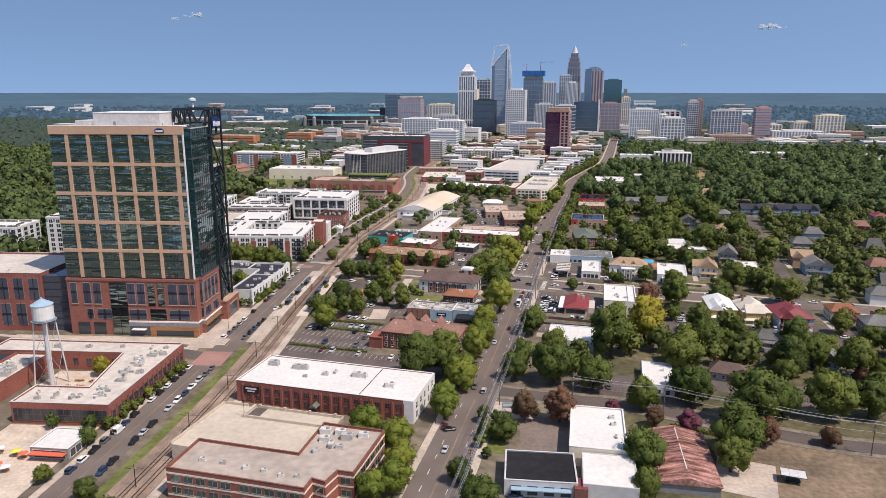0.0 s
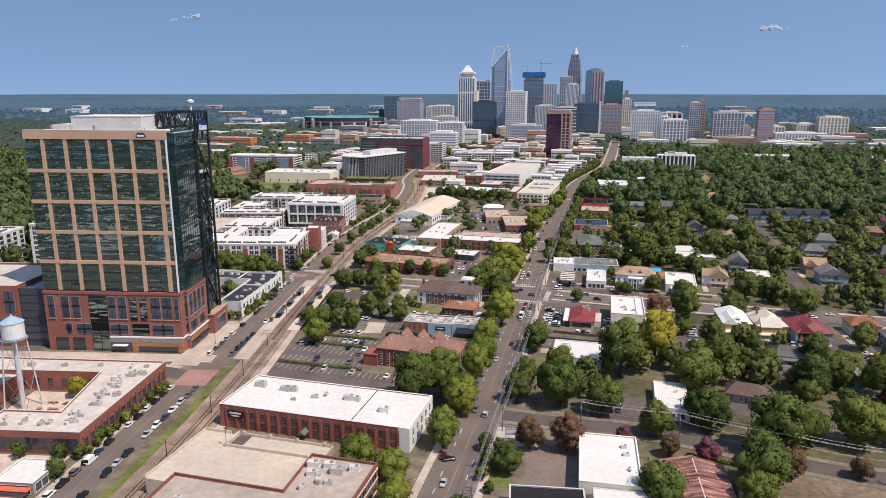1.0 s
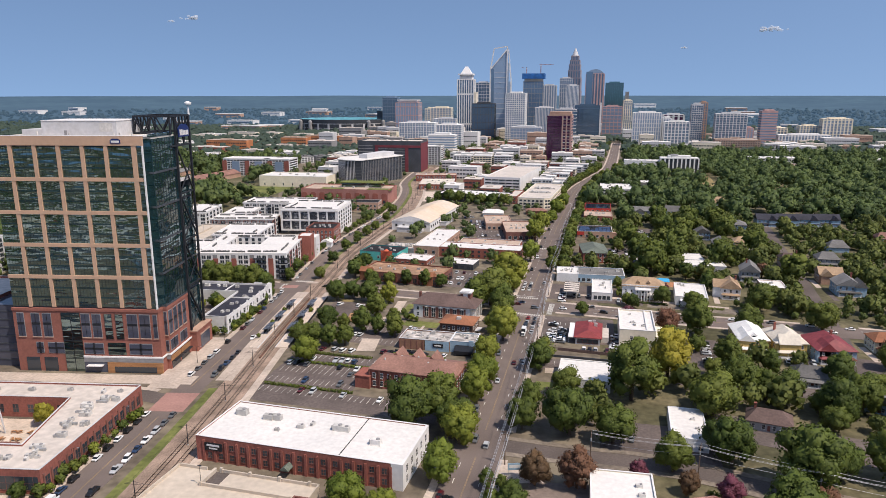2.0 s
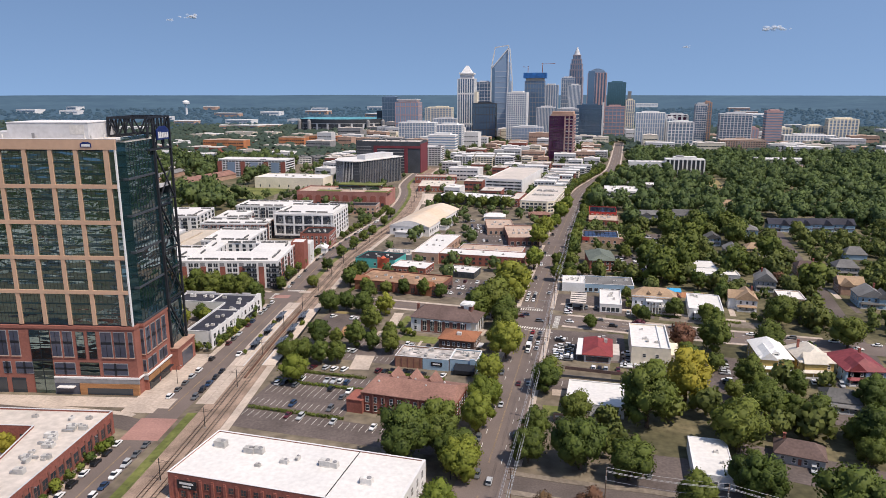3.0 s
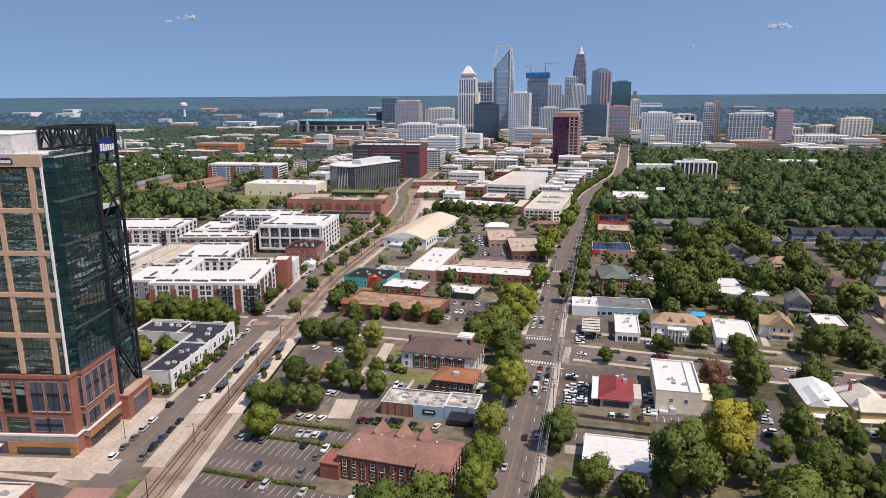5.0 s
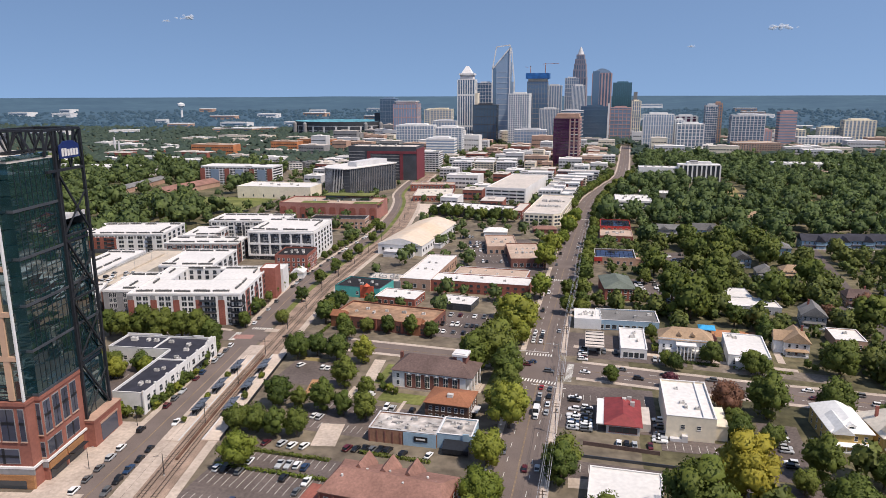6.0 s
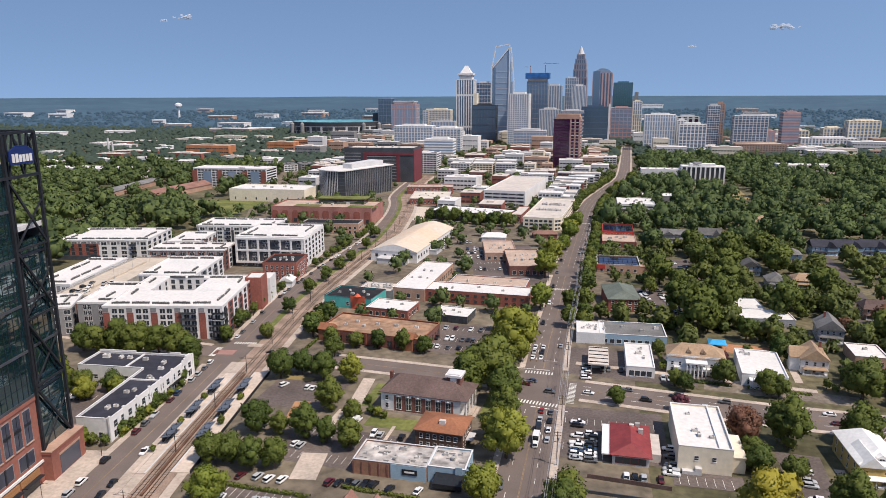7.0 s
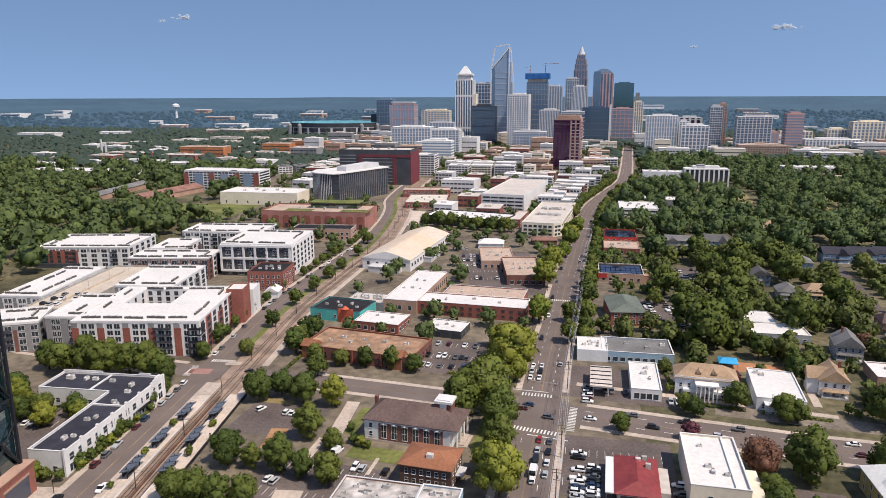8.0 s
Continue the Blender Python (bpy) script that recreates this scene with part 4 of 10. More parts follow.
        part("pane", Solid().box(-w / 2, -0.12, z0, w / 2, -0.055, zz - 0.5), glass, win)
        part("pane", Solid().box(-w / 2, -0.12, zz + 0.5, w / 2, -0.055, z1), glass, win)
        part("bar", Solid().box(-w / 2, -0.2, zz - 0.5, w / 2, -0.055, zz + 0.5), BLACKSTEEL, win)
        if w > 2.4:
            part("bar", Solid().box(-0.08, -0.2, z0, 0.08, -0.125, z1), BLACKSTEEL, win)
        part("sill", Solid().box(-w / 2 - 0.3, -0.3, z0 - 0.6, w / 2 + 0.3, 0.1, z0 - 0.3), BRICKTAN, win)

    for xx, w in ((-21.6, 3.6), (-16.4, 3.6), (-28.4, 3.0), (1.0, 3.7), (6.0, 3.7), (22.0, 4.4), (27.6, 4.4), (32.2, 1.6)):
        tall_window(pose(xx, -0.1, 0), w, 16.4, 26.8)
    for xx in (11.3, 16.2):
        win = part("window", Solid().box(xx - 1.9, -0.16, 15.2, xx + 1.9, 0.1, 27.4), BRICKDARK, t)
        part("pane", Solid().box(xx - 1.6, -0.3, 15.6, xx + 1.6, -0.165, 27.0), TOWERGLASS, win)
    for xx, w in ((-21.0, 3.0), (-13.6, 7.0), (3.6, 8.4), (24.8, 10.0)):
        win = part("window", Solid().box(xx - w / 2 - 0.2, -0.16, 8.4, xx + w / 2 + 0.2, 0.1, 13.6), GREYWALL, t)
        part("pane", Solid().box(xx - w / 2, -0.22, 8.7, xx + w / 2, -0.165, 13.3), PODGLASS, win)
        part("bar", Solid().box(xx - 0.45, -0.3, 8.4, xx + 0.45, -0.225, 13.6).box(xx - w / 2, -0.3, 10.6, xx + w / 2, -0.225, 11.4), BLACKSTEEL, win)
    for xx in (-25.0, -16.8):
        part("shopfront", Solid().box(xx - 3, -0.2, 0, xx + 3, 0.1, 6.5), GLASS, t)
    slot = part("glass_slot", Solid().box(-9.8, -0.3, 0.2, -1.4, 0.1, 27.4), TOWERGLASS, t)
    part("bar", Solid().box(-9.8, -0.4, 14.2, -1.4, -0.305, 14.9).box(-5.7, -0.4, 0.2, -5.5, -0.305, 27.4), BLACKSTEEL, slot)
    part("dark_bay", Solid().box(10.0, -0.2, 8.2, 18.0, 0.1, 13.8), TOWERGLASS, t)
    # the corner facet and the east side of the podium
    tall_window(pose(34.75, YS - 0.1, 0), 1.1, 16.4, 26.8)
    tall_window(pose(34.75, YS - 0.1, 0), 1.1, 8.6, 13.4)
    for yy in (7.4, 12.2, 17.0, 21.8):
        tall_window(pose(E1 + 0.1, yy, 0, 0, 0, 90), 3.2, 16.4, 26.8)
    for yy in (9.4, 19.4):
        win = part("window", Solid().box(E1 - 0.1, yy - 3.8, 8.6, E1 + 0.12, yy + 3.8, 13.6), GREYWALL, t)
        part("pane", Solid().box(E1 + 0.12, yy - 3.5, 8.9, E1 + 0.18, yy + 3.5, 13.3), PODGLASS, win)
        part("bar", Solid().box(E1 + 0.18, yy - 0.35, 8.6, E1 + 0.26, yy + 0.35, 13.6), BLACKSTEEL, win)
        part("shopfront", Solid().box(E1 - 0.1, yy - 4.0, 0.3, E1 + 0.25, yy + 4.0, 4.0), GLASS, t)
        part("wood_surround", Solid().box(E1 - 0.1, yy - 4.6, 4.0, E1 + 0.5, yy + 4.6, 6.2), WOOD, t)
        part("awning", Solid().box(E1 + 0.2, yy - 4.2, 3.7, E1 + 2.2, yy + 4.2, 4.0), BLACKSTEEL, t)
    part("base_wall", Solid().box(-1.4, -0.62, 4.9, E0 + 0.4, 0.05, 6.9).box(E0 + 0.05, YS - 0.5, 4.9, E1 + 0.12, YS, 6.9), GREYWALL, t, "blue-grey panel band above the shopfront")
    part("band", Solid().box(-1.4, -0.7, 6.9, E0 + 0.6, 0.1, 7.6).box(E0 + 0.05, 0.1, 6.9, E0 + 0.6, YS, 7.6).box(E0 + 0.6, YS - 0.6, 6.9, E1 + 0.6, YS, 7.6).box(E1, YS, 6.9, E1 + 0.6, YL - 0.6, 7.6), WHITE, t, "thin white band above the shopfront")
    part("shopfront", Solid().box(-1.4, -0.5, 0, 9.0, 0.1, 4.8), PODGLASS, t)
    part("wood_surround", Solid().box(9.3, -0.9, 0, E0 + 0.2, 0.1, 4.8), WOOD, t, "warm wooden shopfront surround")
    part("shopfront", Solid().box(12.5, -1.0, 0.2, 31.5, -0.9, 3.0), GLASS, t)
    part("canopy", Solid().box(0.5, -2.6, 3.4, 7.5, -0.5, 3.75), WHITE, t)
    block = part("entry_block", Solid().box(E1 - 0.5, YL - 0.6, -1, E1 + 3.2, D + 2.0, 9.4).box(E1 - 1.5, YL - 0.9, 9.4, E1 + 3.5, D + 2.3, 10.2), PODBRICK, t)
    part("coping", Solid().box(E1 - 1.5, YL - 1.0, 10.2, E1 + 3.6, D + 2.4, 10.45), BRICKTAN, block)
    part("pane", Solid().box(E1 + 3.15, YL + 3.5, 0.5, E1 + 3.28, D - 1, 7.0), PODGLASS, block)
    part("lintel", Solid().box(E1 + 3.15, YL + 3.2, 7.0, E1 + 3.4, D - 0.7, 7.7), BRICKTAN, block)
    take(x + 2, y + 20, ang, rect(80, 48))
    return t


office_tower(-186.3, 323.0, 2.9)


def office_wing(x, y, ang):
    """The lower brick wing west of the tower, with a dark glazed link."""
    t = building("office_wing", x, y, ang, [(-36, 0), (36, 0), (36, 44), (-36, 44)], 29.5, BRICK, OLDROOF, "red brick office wing with tall grey windows and pale roof", "office building", parapet=1.0, coping=PALE, units=spread(50, 30, 4, 3))
    link = part("glazed_link", Solid().box(36.2, 1.5, 0, 53.5, 40, 29.0), PODGLASS, t, "blue-grey glazed link to the tower")
    g = Solid()
    for k in range(7):
        g.box(36.2, 1.3, 3.8 * k + 3, 53.5, 1.5, 3.8 * k + 3.5)
    part("floor_edge", g, DARKWALL, link)
    for i in range(9):
        xx = -32 + 8 * i
        for z, h in ((17, 11), (3, 11.5)):
            win = part("window", Solid().box(xx - 2.6, -0.12, z, xx + 2.6, 0.1, z + h), GREYWALL, t)
            part("pane", Solid().box(xx - 2.4, -0.2, z + 0.2, xx + 2.4, -0.125, z + h - 0.2), PODGLASS, win)
            part("bar", Solid().box(xx - 0.15, -0.3, z, xx + 0.15, -0.205, z + h).box(xx - 2.4, -0.3, z + h / 2 - 0.5, xx + 2.4, -0.205, z + h / 2 + 0.5), BLACKSTEEL, win)


office_wing(-269.5, 322.0, 2.9)


def water_tower(x, y):
    t = thing("water_tower", pose(x, y, 0), "old white and pale blue water tank on tall legs", "water tower")
    part("tank", Solid().cone(0, 0, 29.5, 4.0, 35.6, 4.0, 20).cone(0, 0, 28.0, 2.0, 29.5, 4.0, 20), WHITE, t, "white cylindrical tank")
    part("roof", Solid().cone(0, 0, 35.6, 4.3, 38.0, 0.4, 20).cone(0, 0, 38.0, 0.4, 38.6, 0.3, 8), BLUESIDING, t, "pale blue conical roof")
    part("belt", Solid().cone(0, 0, 29.2, 4.1, 29.7, 4.1, 20), BLUESIDING, t)
    part("riser", Solid().cone(0, 0, 0, 0.9, 28.5, 0.9, 12), PALE, t, "pale standpipe below the tank")
    for i in range(4):
        a = math.tau * (i + 0.5) / 4
        part("leg", Solid().beam((6.4 * math.cos(a), 6.4 * math.sin(a), 0), (3.8 * math.cos(a), 3.8 * math.sin(a), 30), 0.28, 6), PALE, t)
        b = math.tau * (i + 1.5) / 4
        for z0, z1 in ((1, 14), (14, 28)):
            part("tie_rod", Solid().beam(((6.4 - 0.087 * z0) * math.cos(a), (6.4 - 0.087 * z0) * math.sin(a), z0), ((6.4 - 0.087 * z1) * math.cos(b), (6.4 - 0.087 * z1) * math.sin(b), z1), 0.08), STEEL, t)
    part("catwalk", Solid().cone(0, 0, 28.9, 4.8, 29.05, 4.8, 20), STEEL, t)


water_tower(-186.7, 261.0)

# ---- brick brewery round a yard ----
brew = building("brewery", -164, 261, 2.2, [(-17, -32), (20.5, -32), (20.5, 31.5), (-62, 31.5), (-62, 18), (-1, 18.5), (4.5, -17), (-17, -17)], 7.9, BRICK, OLDROOF,
                "old red brick brewery with weathered white roofs round a yard", "brewery", parapet=0.6, coping=PALE,
                edges=((0, 1.4, 1, 4, 12, 3.2, 4.6, "cross", {"frame": BRICKDARK}), (1, 1.6, 1, 4, 15, 2.6, 3.4, "cross", {"frame": BRICKDARK}), (4, 2.0, 1, 4, 10, 2.2, 3.2, "cross", {"frame": BRICKDARK}), (5, 2.0, 1, 4, 6, 2.2, 3.2, "cross", {"frame": BRICKDARK})),
                units=((12, -24, 0, 1.0), (9, -18, 90, 0.8), (14, -10, 0, 1.3), (11, -2, 0, 1.2), (14, 6, 90, 1.0), (10, 12, 0, 1.5), (13, 19, 0, 1.2), (9, 25, 90, 0.9), (-4, -24, 0, 0.8), (-12, -23, 90, 0.7), (-20, 25, 0, 1.0), (-5, 26, 0, 0.8), (15, 26, 0, 0.8), (-34, 24, 0, 1.1)))
for i in range(16):
    part("buttress", Solid().box(20.3, -30.5 + 4 * i - 0.35, -1, 20.8, -30.5 + 4 * i + 0.35, 6.4), BRICKDARK, brew)
part("yard_shed", Solid().box(-9, -14, 0, -3, -8.5, 4).box(-9.3, -14.3, 4, -2.7, -8.2, 4.3), BRICKDARK, brew)
rb7 = random.Random(71)
for i in range(16):
    roof_unit(brew, rb7.uniform(9.5, 17.5), rb7.uniform(-26, 28), 7.9, rb7.choice((0, 90, 12)), rb7.choice((0.6, 0.8, 1.1, 1.5)))
for i in range(7):
    roof_unit(brew, rb7.uniform(-15, 6), rb7.uniform(-29, -20), 7.9, rb7.choice((0, 90)), rb7.choice((0.6, 0.8, 1.0)))
for i in range(5):
    part("duct", Solid().box(9 + rb7.uniform(-1, 4), -20 + 9 * i, 8.0, 10 + rb7.uniform(3, 6), -19.2 + 9 * i, 8.8), STEEL, brew)
building("brewery_annex", -205, 254, 2.2, rect(15, 46), 6.9, BRICK, OLDROOF, "low red brick annex with a pale roof full of ducts", "industrial building", units=tuple((-4 + 3.6 * (i % 3), -18 + 4.4 * (i // 2), 90 * (i % 2), 1.0 + 0.3 * (i % 3)) for i in range(16)), coping=BRICKDARK, edges=((0, 1.4, 1, 4, 7, 2.6, 3.2, "cross", {"frame": BRICKDARK}),))

building("brewery_annex", -228, 272, 2.2, rect(28, 40), 6.6, BRICK, SLATE, "low red brick shed with a dark flat roof", "industrial building", coping=BRICKDARK)
for i in range(12):
    yt = thing("picnic_table", pose(-181 + 3.6 * (i % 4) + 0.8 * (i % 3), 255.5 + 5.5 * (i // 4), 0, 0, 0, 25 * i), "wooden picnic table in the brewery yard", "table", "yard tables")
    part("tabletop", Solid().box(-1.0, -0.45, 0.7, 1.0, 0.45, 0.78), WOOD, yt)
    for sy in (-1, 1):
        part("seat", Solid().box(-1.0, sy * 0.85 - 0.16, 0.42, 1.0, sy * 0.85 + 0.16, 0.48), WOOD, yt)
        part("leg", Solid().beam((sy * 0.7, -0.9, 0), (sy * 0.7, 0.4, 0.7), 0.06).beam((sy * 0.7, 0.9, 0), (sy * 0.7, -0.4, 0.7), 0.06), WOOD, yt)
slab("yard", -178, 262, 30, 30, 2.2, SAND, "pale gravel brewery yard", 0.05)
cafe = building("pavilion", -149, 212.5, 0, rect(13.5, 14), 3.9, GREYWALL, WHITEROOF, "low glass-walled pavilion with a flat white roof", "pavilion", parapet=0.25, coping=WHITE, edges=((0, 0.6, 1, 3, 5, 2.3, 2.6, "plain"), (1, 0.6, 1, 3, 4, 2.6, 2.6, "plain")))
part("awning", Solid().box(-6, -9.5, 2.6, 6.5, -7.1, 2.8), CANVASRED, cafe, "orange-red canvas awning")


def parasol(m, mat):
    p = thing("patio_umbrella", m, "round patio umbrella over a picnic table", "umbrella", "patio umbrellas")
    part("pole", Solid().cone(0, 0, 0, 0.04, 2.5, 0.04, 6), STEEL, p)
    part("canopy", Solid().cone(0, 0, 2.0, 1.7, 2.6, 0.1, 8), mat, p)
    part("table", Solid().box(-0.9, -0.4, 0.72, 0.9, 0.4, 0.78).box(-0.9, -0.9, 0.42, 0.9, -0.62, 0.47).box(-0.9, 0.62, 0.42, 0.9, 0.9, 0.47), WOOD, p)
    return p


for i in range(18):
    x, y = -158 - 5.2 * (i % 6) + 1.5 * (i % 2), 188 + 8.5 * (i // 6) + 1.2 * (i % 3)
    parasol(pose(x, y, 0.08, 0, 0, 15 * i), (CANVASRED, WHITE, CANVASRED, CANVASYELLOW, WHITE)[i % 5])

# ---- white-roofed brick mill ----
mill = building("mill_building", -66, 263, -9.4, rect(73, 27.5), 8.6, BRICK, WHITEROOF, "long red brick mill with a bright white flat roof", "mill", parapet=0.35, coping=WHITE, units=((-30, 5, 0, 1.6), (-19, 4, 0, 1.4), (-16, 4.5, 0, 1.4), (-5, 1, 0, 1.0), (-2, 4, 90, 0.8), (8, 3, 0, 1.5), (10.5, 3, 0, 1.3), (24, -3, 0, 1.5), (-12, -3, 0, 0.7)))
for i in range(17):
    xx = -33.5 + 4.15 * i
    part("buttress", Solid().box(xx - 0.45, -14.1, -1, xx + 0.45, -13.7, 7.4).box(xx - 0.45, -14.0, 7.4, xx + 0.45, -13.7, 7.8), BRICK, mill)
    if i < 16:
        for z in (1.4, 5.0):
            part("window", window_mesh(1.5, 1.9, "cross", BRICKDARK, GLASS), None, mill, at=pose(xx + 2.07, -13.75, z))
part("end_wall", Solid().box(36.4, -13.8, -1, 37.0, 13.8, 9.1).box(33.0, -13.9, -1, 37.0, -13.75, 9.1), WHITE, mill, "white painted end wall")
for z in (1.4, 5.0):
    for yy in (-10, -5, 0, 5, 10):
        part("window", window_mesh(1.6, 2.4, "cross", WHITE, GLASS), None, mill, at=pose(37.0, yy, z, 0, 0, 90))
sign = part("sign", Solid().box(-33.0, -14.25, 4.4, -26.5, -14.12, 7.2), BLACKSTEEL, mill, "black painted wall sign")
part("lettering", Solid().box(-32.2, -14.31, 5.9, -27.4, -14.26, 6.6).box(-31.4, -14.31, 4.9, -28.2, -14.26, 5.4), WHITE, sign)
part("entrance_canopy", Solid().box(-3.5, -17.5, 2.9, -0.5, -13.8, 3.1).gable(-3.3, -17.3, -0.7, -13.8, 3.1, 4.3, 0.2), GREENROOF, mill, "dark green arched entrance canopy")
part("roof_seam", Solid().box(15.0, -13.4, 8.6, 15.25, 13.4, 8.75), DARKROOF, mill)

# ---- parking deck and striped brick office in front of it ----
deck = thing("parking_deck", pose(-82, 222, 0, 0, 0, -9), "tan concrete parking deck with parapets and a ramp", "parking deck")
take(-78, 222, -9, rect(48, 36))
part("slab", Solid().box(-24, -16, -1, 24, 16, 5.6), CONCRETE, deck)
part("parapet", Solid().box(-24.2, -16.2, 5.6, -23.8, 16.2, 6.6).box(-24.2, 15.8, 5.6, -14, 16.2, 6.6), CONCRETE, deck)
part("parapet", Solid().box(-9, 15.8, 5.6, 24.2, 16.2, 6.6).box(23.8, -6, 5.6, 24.2, 16, 6.6), CONCRETE, deck)
for i in range(4):
    part("post", Solid().box(-9.4 + 10 * i, 15.6, 5.6, -8.6 + 10 * i, 16.4, 7.1), CONCRETE, deck)
part("ramp_wall", Solid().box(-11, 7.6, 5.6, 19, 8.1, 6.6).box(-11.4, 7.4, 5.6, -10.6, 16, 6.9), CONCRETE, deck)
part("ramp", Solid().box(-10.6, 8.1, 5.6, -6, 15.8, 5.64), ASPHALT, deck, "dark ramp opening")
part("lamp_post", Solid().cone(-11, 8, 5.6, 0.1, 12.0, 0.07, 6).box(-11.6, 7.8, 12.0, -10.4, 8.2, 12.15), BLACKSTEEL, deck)

OFF = [(-98.7, 188.7), (-76, 185.5), (-53.9, 182.1), (-53.2, 187.5), (-48.9, 186.1), (-46.9, 192.5), (-41.9, 191.8), (-37.8, 218.8), (-59.4, 222.1), (-61.7, 201.4), (-96.8, 206.9)]
ox, oy = -66, 198
office = building("brick_office", ox, oy, 0, [(a - ox, b - oy) for a, b in OFF], 9.2, BRICK, OFFICEROOF, "red brick office with cream bands and a tan flat roof", "office building", parapet=0.8, coping=BRICKDARK,
                  units=((-24, -3, 0, 0.8), (-17, -4, 0, 0.7), (-9, -6, 20, 0.8), (-3, -7, 0, 0.7), (3, -9, 0, 0.7), (8, -9, 0, 0.7), (9, 18, 0, 1.5), (14, 18, 0, 1.4), (10, 13, 0, 1.3), (13, 10, 90, 1.2), (17, 15, 0, 1.6), (16, 9, 0, 1.0), (22, 17, 0, 1.3), (9, 6, 40, 0.9)))
for z in (1.0, 4.9, 8.1):
    local = [(a - ox, b - oy) for a, b in OFF]
    part("cream_band", hoop(inset(local, -0.06), inset(local, 0.1), z, z + 0.6), CREAM, office)
for a, b, k in ((0, 1, 5), (1, 2, 5), (6, 7, 6), (3, 4, 1), (5, 6, 1)):
    glaze(office, tuple(np.subtract(OFF[a], (ox, oy))), tuple(np.subtract(OFF[b], (ox, oy))), 2.0, 2, 3.9, k, 3.0, 1.9, "pair", frame=GREYWALL, glass=SIDEGLASS)

# ---- buildings east of the boulevard, near ----
building("white_warehouse", 33.8, 235, -5, rect(18.6, 31), 6.6, CREAM, WHITEROOF, "cream block warehouse with a bright white flat roof", "warehouse", parapet=0.4, coping=WHITE, units=((5, 8, 0, 0.8), (5.5, 3, 0, 0.8), (6, -6, 90, 0.6)))
shop = building("auto_workshop", 13.5, 209.5, 0, rect(22, 18), 5.2, PALE, DARKROOF, "pale workshop with a black flat roof", "workshop", parapet=0.3, coping=PALE, edges=((0, 0.8, 1, 3, 4, 3.0, 3.0, "plain", {"frame": BLUESIDING}),))
part("awning", Solid().box(-9, -11.0, 3.2, 9, -9.1, 3.5), BLUESIDING, shop)
building("white_shed", 34.8, 209.2, -4, rect(16.5, 19), 5.6, PALE, WHITEROOF, "pale shed with a white membrane roof", "shed", parapet=0.2)
building("maroon_shed", 25.5, 201.5, -2, rect(4, 6), 4.8, BRICKDARK, REDROOF, "small shed with a dull maroon roof", "shed", parapet=0.2)
barn = thing("metal_barn", pose(59.5, 224, 0, 0, 0, -4), "long barn with a heavily rusted metal roof", "barn")
take(59.5, 224, -4, rect(20, 36))
part("wall", Solid().box(-9.5, -17, -1, 9.5, 17, 3.6), GREYWALL, barn)
part("roof", Solid().gable(-9.5, -17, 9.5, 17, 3.6, 5.9, 0.5), RUST, barn)
part("ridge_cap", Solid().box(-0.16, -12.0, 5.85, 0.16, 4.0, 6.0).box(-0.16, 7.0, 5.85, 0.16, 15.4, 6.0), UNIT, barn)
seam = Solid()
for i in range(24):
    yy = -16.8 + 33.6 * i / 23
    for sx in (-1, 1):
        seam.beam((0, yy, 5.95), (sx * 9.9, yy, 3.66), 0.05)
part("seam", seam, RUST, barn)
building("white_cottage_store", 64.5, 290.5, -8, rect(12.5, 25), 4.6, SIDING, WHITEROOF, "low white store with a stained flat roof", "store", parapet=0.25, units=((2, 3, 0, 0.6), (3, -4, 0, 0.5)), edges=((0, 0.9, 1, 3, 3, 1.6, 1.8, "sash"),))
building("white_garage", 32, 336, -8, rect(22, 22), 4.6, SIDING, WHITEROOF, "low white building half hidden by trees", "store", parapet=0.3, coping=WHITE, edges=((0, 0.9, 1, 3, 4, 1.8, 1.8, "sash"),))


# ---- between the boulevard and the tracks ----
def pitched(name, x, y, ang, w, d, eave, ridge, wall, roof, label, category="house", hip=0.0, over=0.6, z=0.0, group=""):
    """A pitched-roof body: walls with gable ends, and the roof as one part."""
    b = thing(name, pose(x, y, z, 0, 0, ang), label, category, group)
    take(x, y, ang, rect(w, d), 5)
    take(x, y - 8, 0, rect(w * 0.8, d * 0.8), 2)
    s = Solid().box(-w / 2, -d / 2, -1, w / 2, d / 2, eave)
    if not hip:
        k = eave + (ridge - eave) * 0.94
        if w >= d:
            for xx in (-w / 2, w / 2 - 0.3):
                s.add([(xx, -d / 2, eave), (xx, d / 2, eave), (xx, 0, k), (xx + 0.3, -d / 2, eave), (xx + 0.3, d / 2, eave), (xx + 0.3, 0, k)], [(0, 2, 1), (3, 4, 5), (0, 3, 5, 2), (1, 2, 5, 4)])
        else:
            for yy in (-d / 2, d / 2 - 0.3):
                s.add([(-w / 2, yy, eave), (w / 2, yy, eave), (0, yy, k), (-w / 2, yy + 0.3, eave), (w / 2, yy + 0.3, eave), (0, yy + 0.3, k)], [(0, 1, 2), (3, 5, 4), (0, 2, 5, 3), (1, 4, 5, 2)])
    part("wall", s, wall, b)
    part("roof", Solid().gable(-w / 2, -d / 2, w / 2, d / 2, eave + 0.1, ridge, over, hip=hip), roof, b)
    return b


inn = pitched("brick_inn", -38.5, 325, -11, 37, 18.5, 8.4, 11.6, BRICK, BROWNROOF, "three-storey red brick building with a brown hipped roof", "apartment building", hip=3)
glaze(inn, (-19, -9.5), (19, -9.5), 1.2, 2, 3.5, 11, 1.3, 2.2, "sash")
glaze(inn, (19, -9.5), (19, 9.5), 1.2, 2, 3.5, 5, 1.3, 2.2, "sash")
part("entrance_block", Solid().box(-24.5, -11, -1, -18, -2, 5.2).box(-24.7, -11.2, 5.2, -17.8, -1.8, 5.6), BRICK, inn)
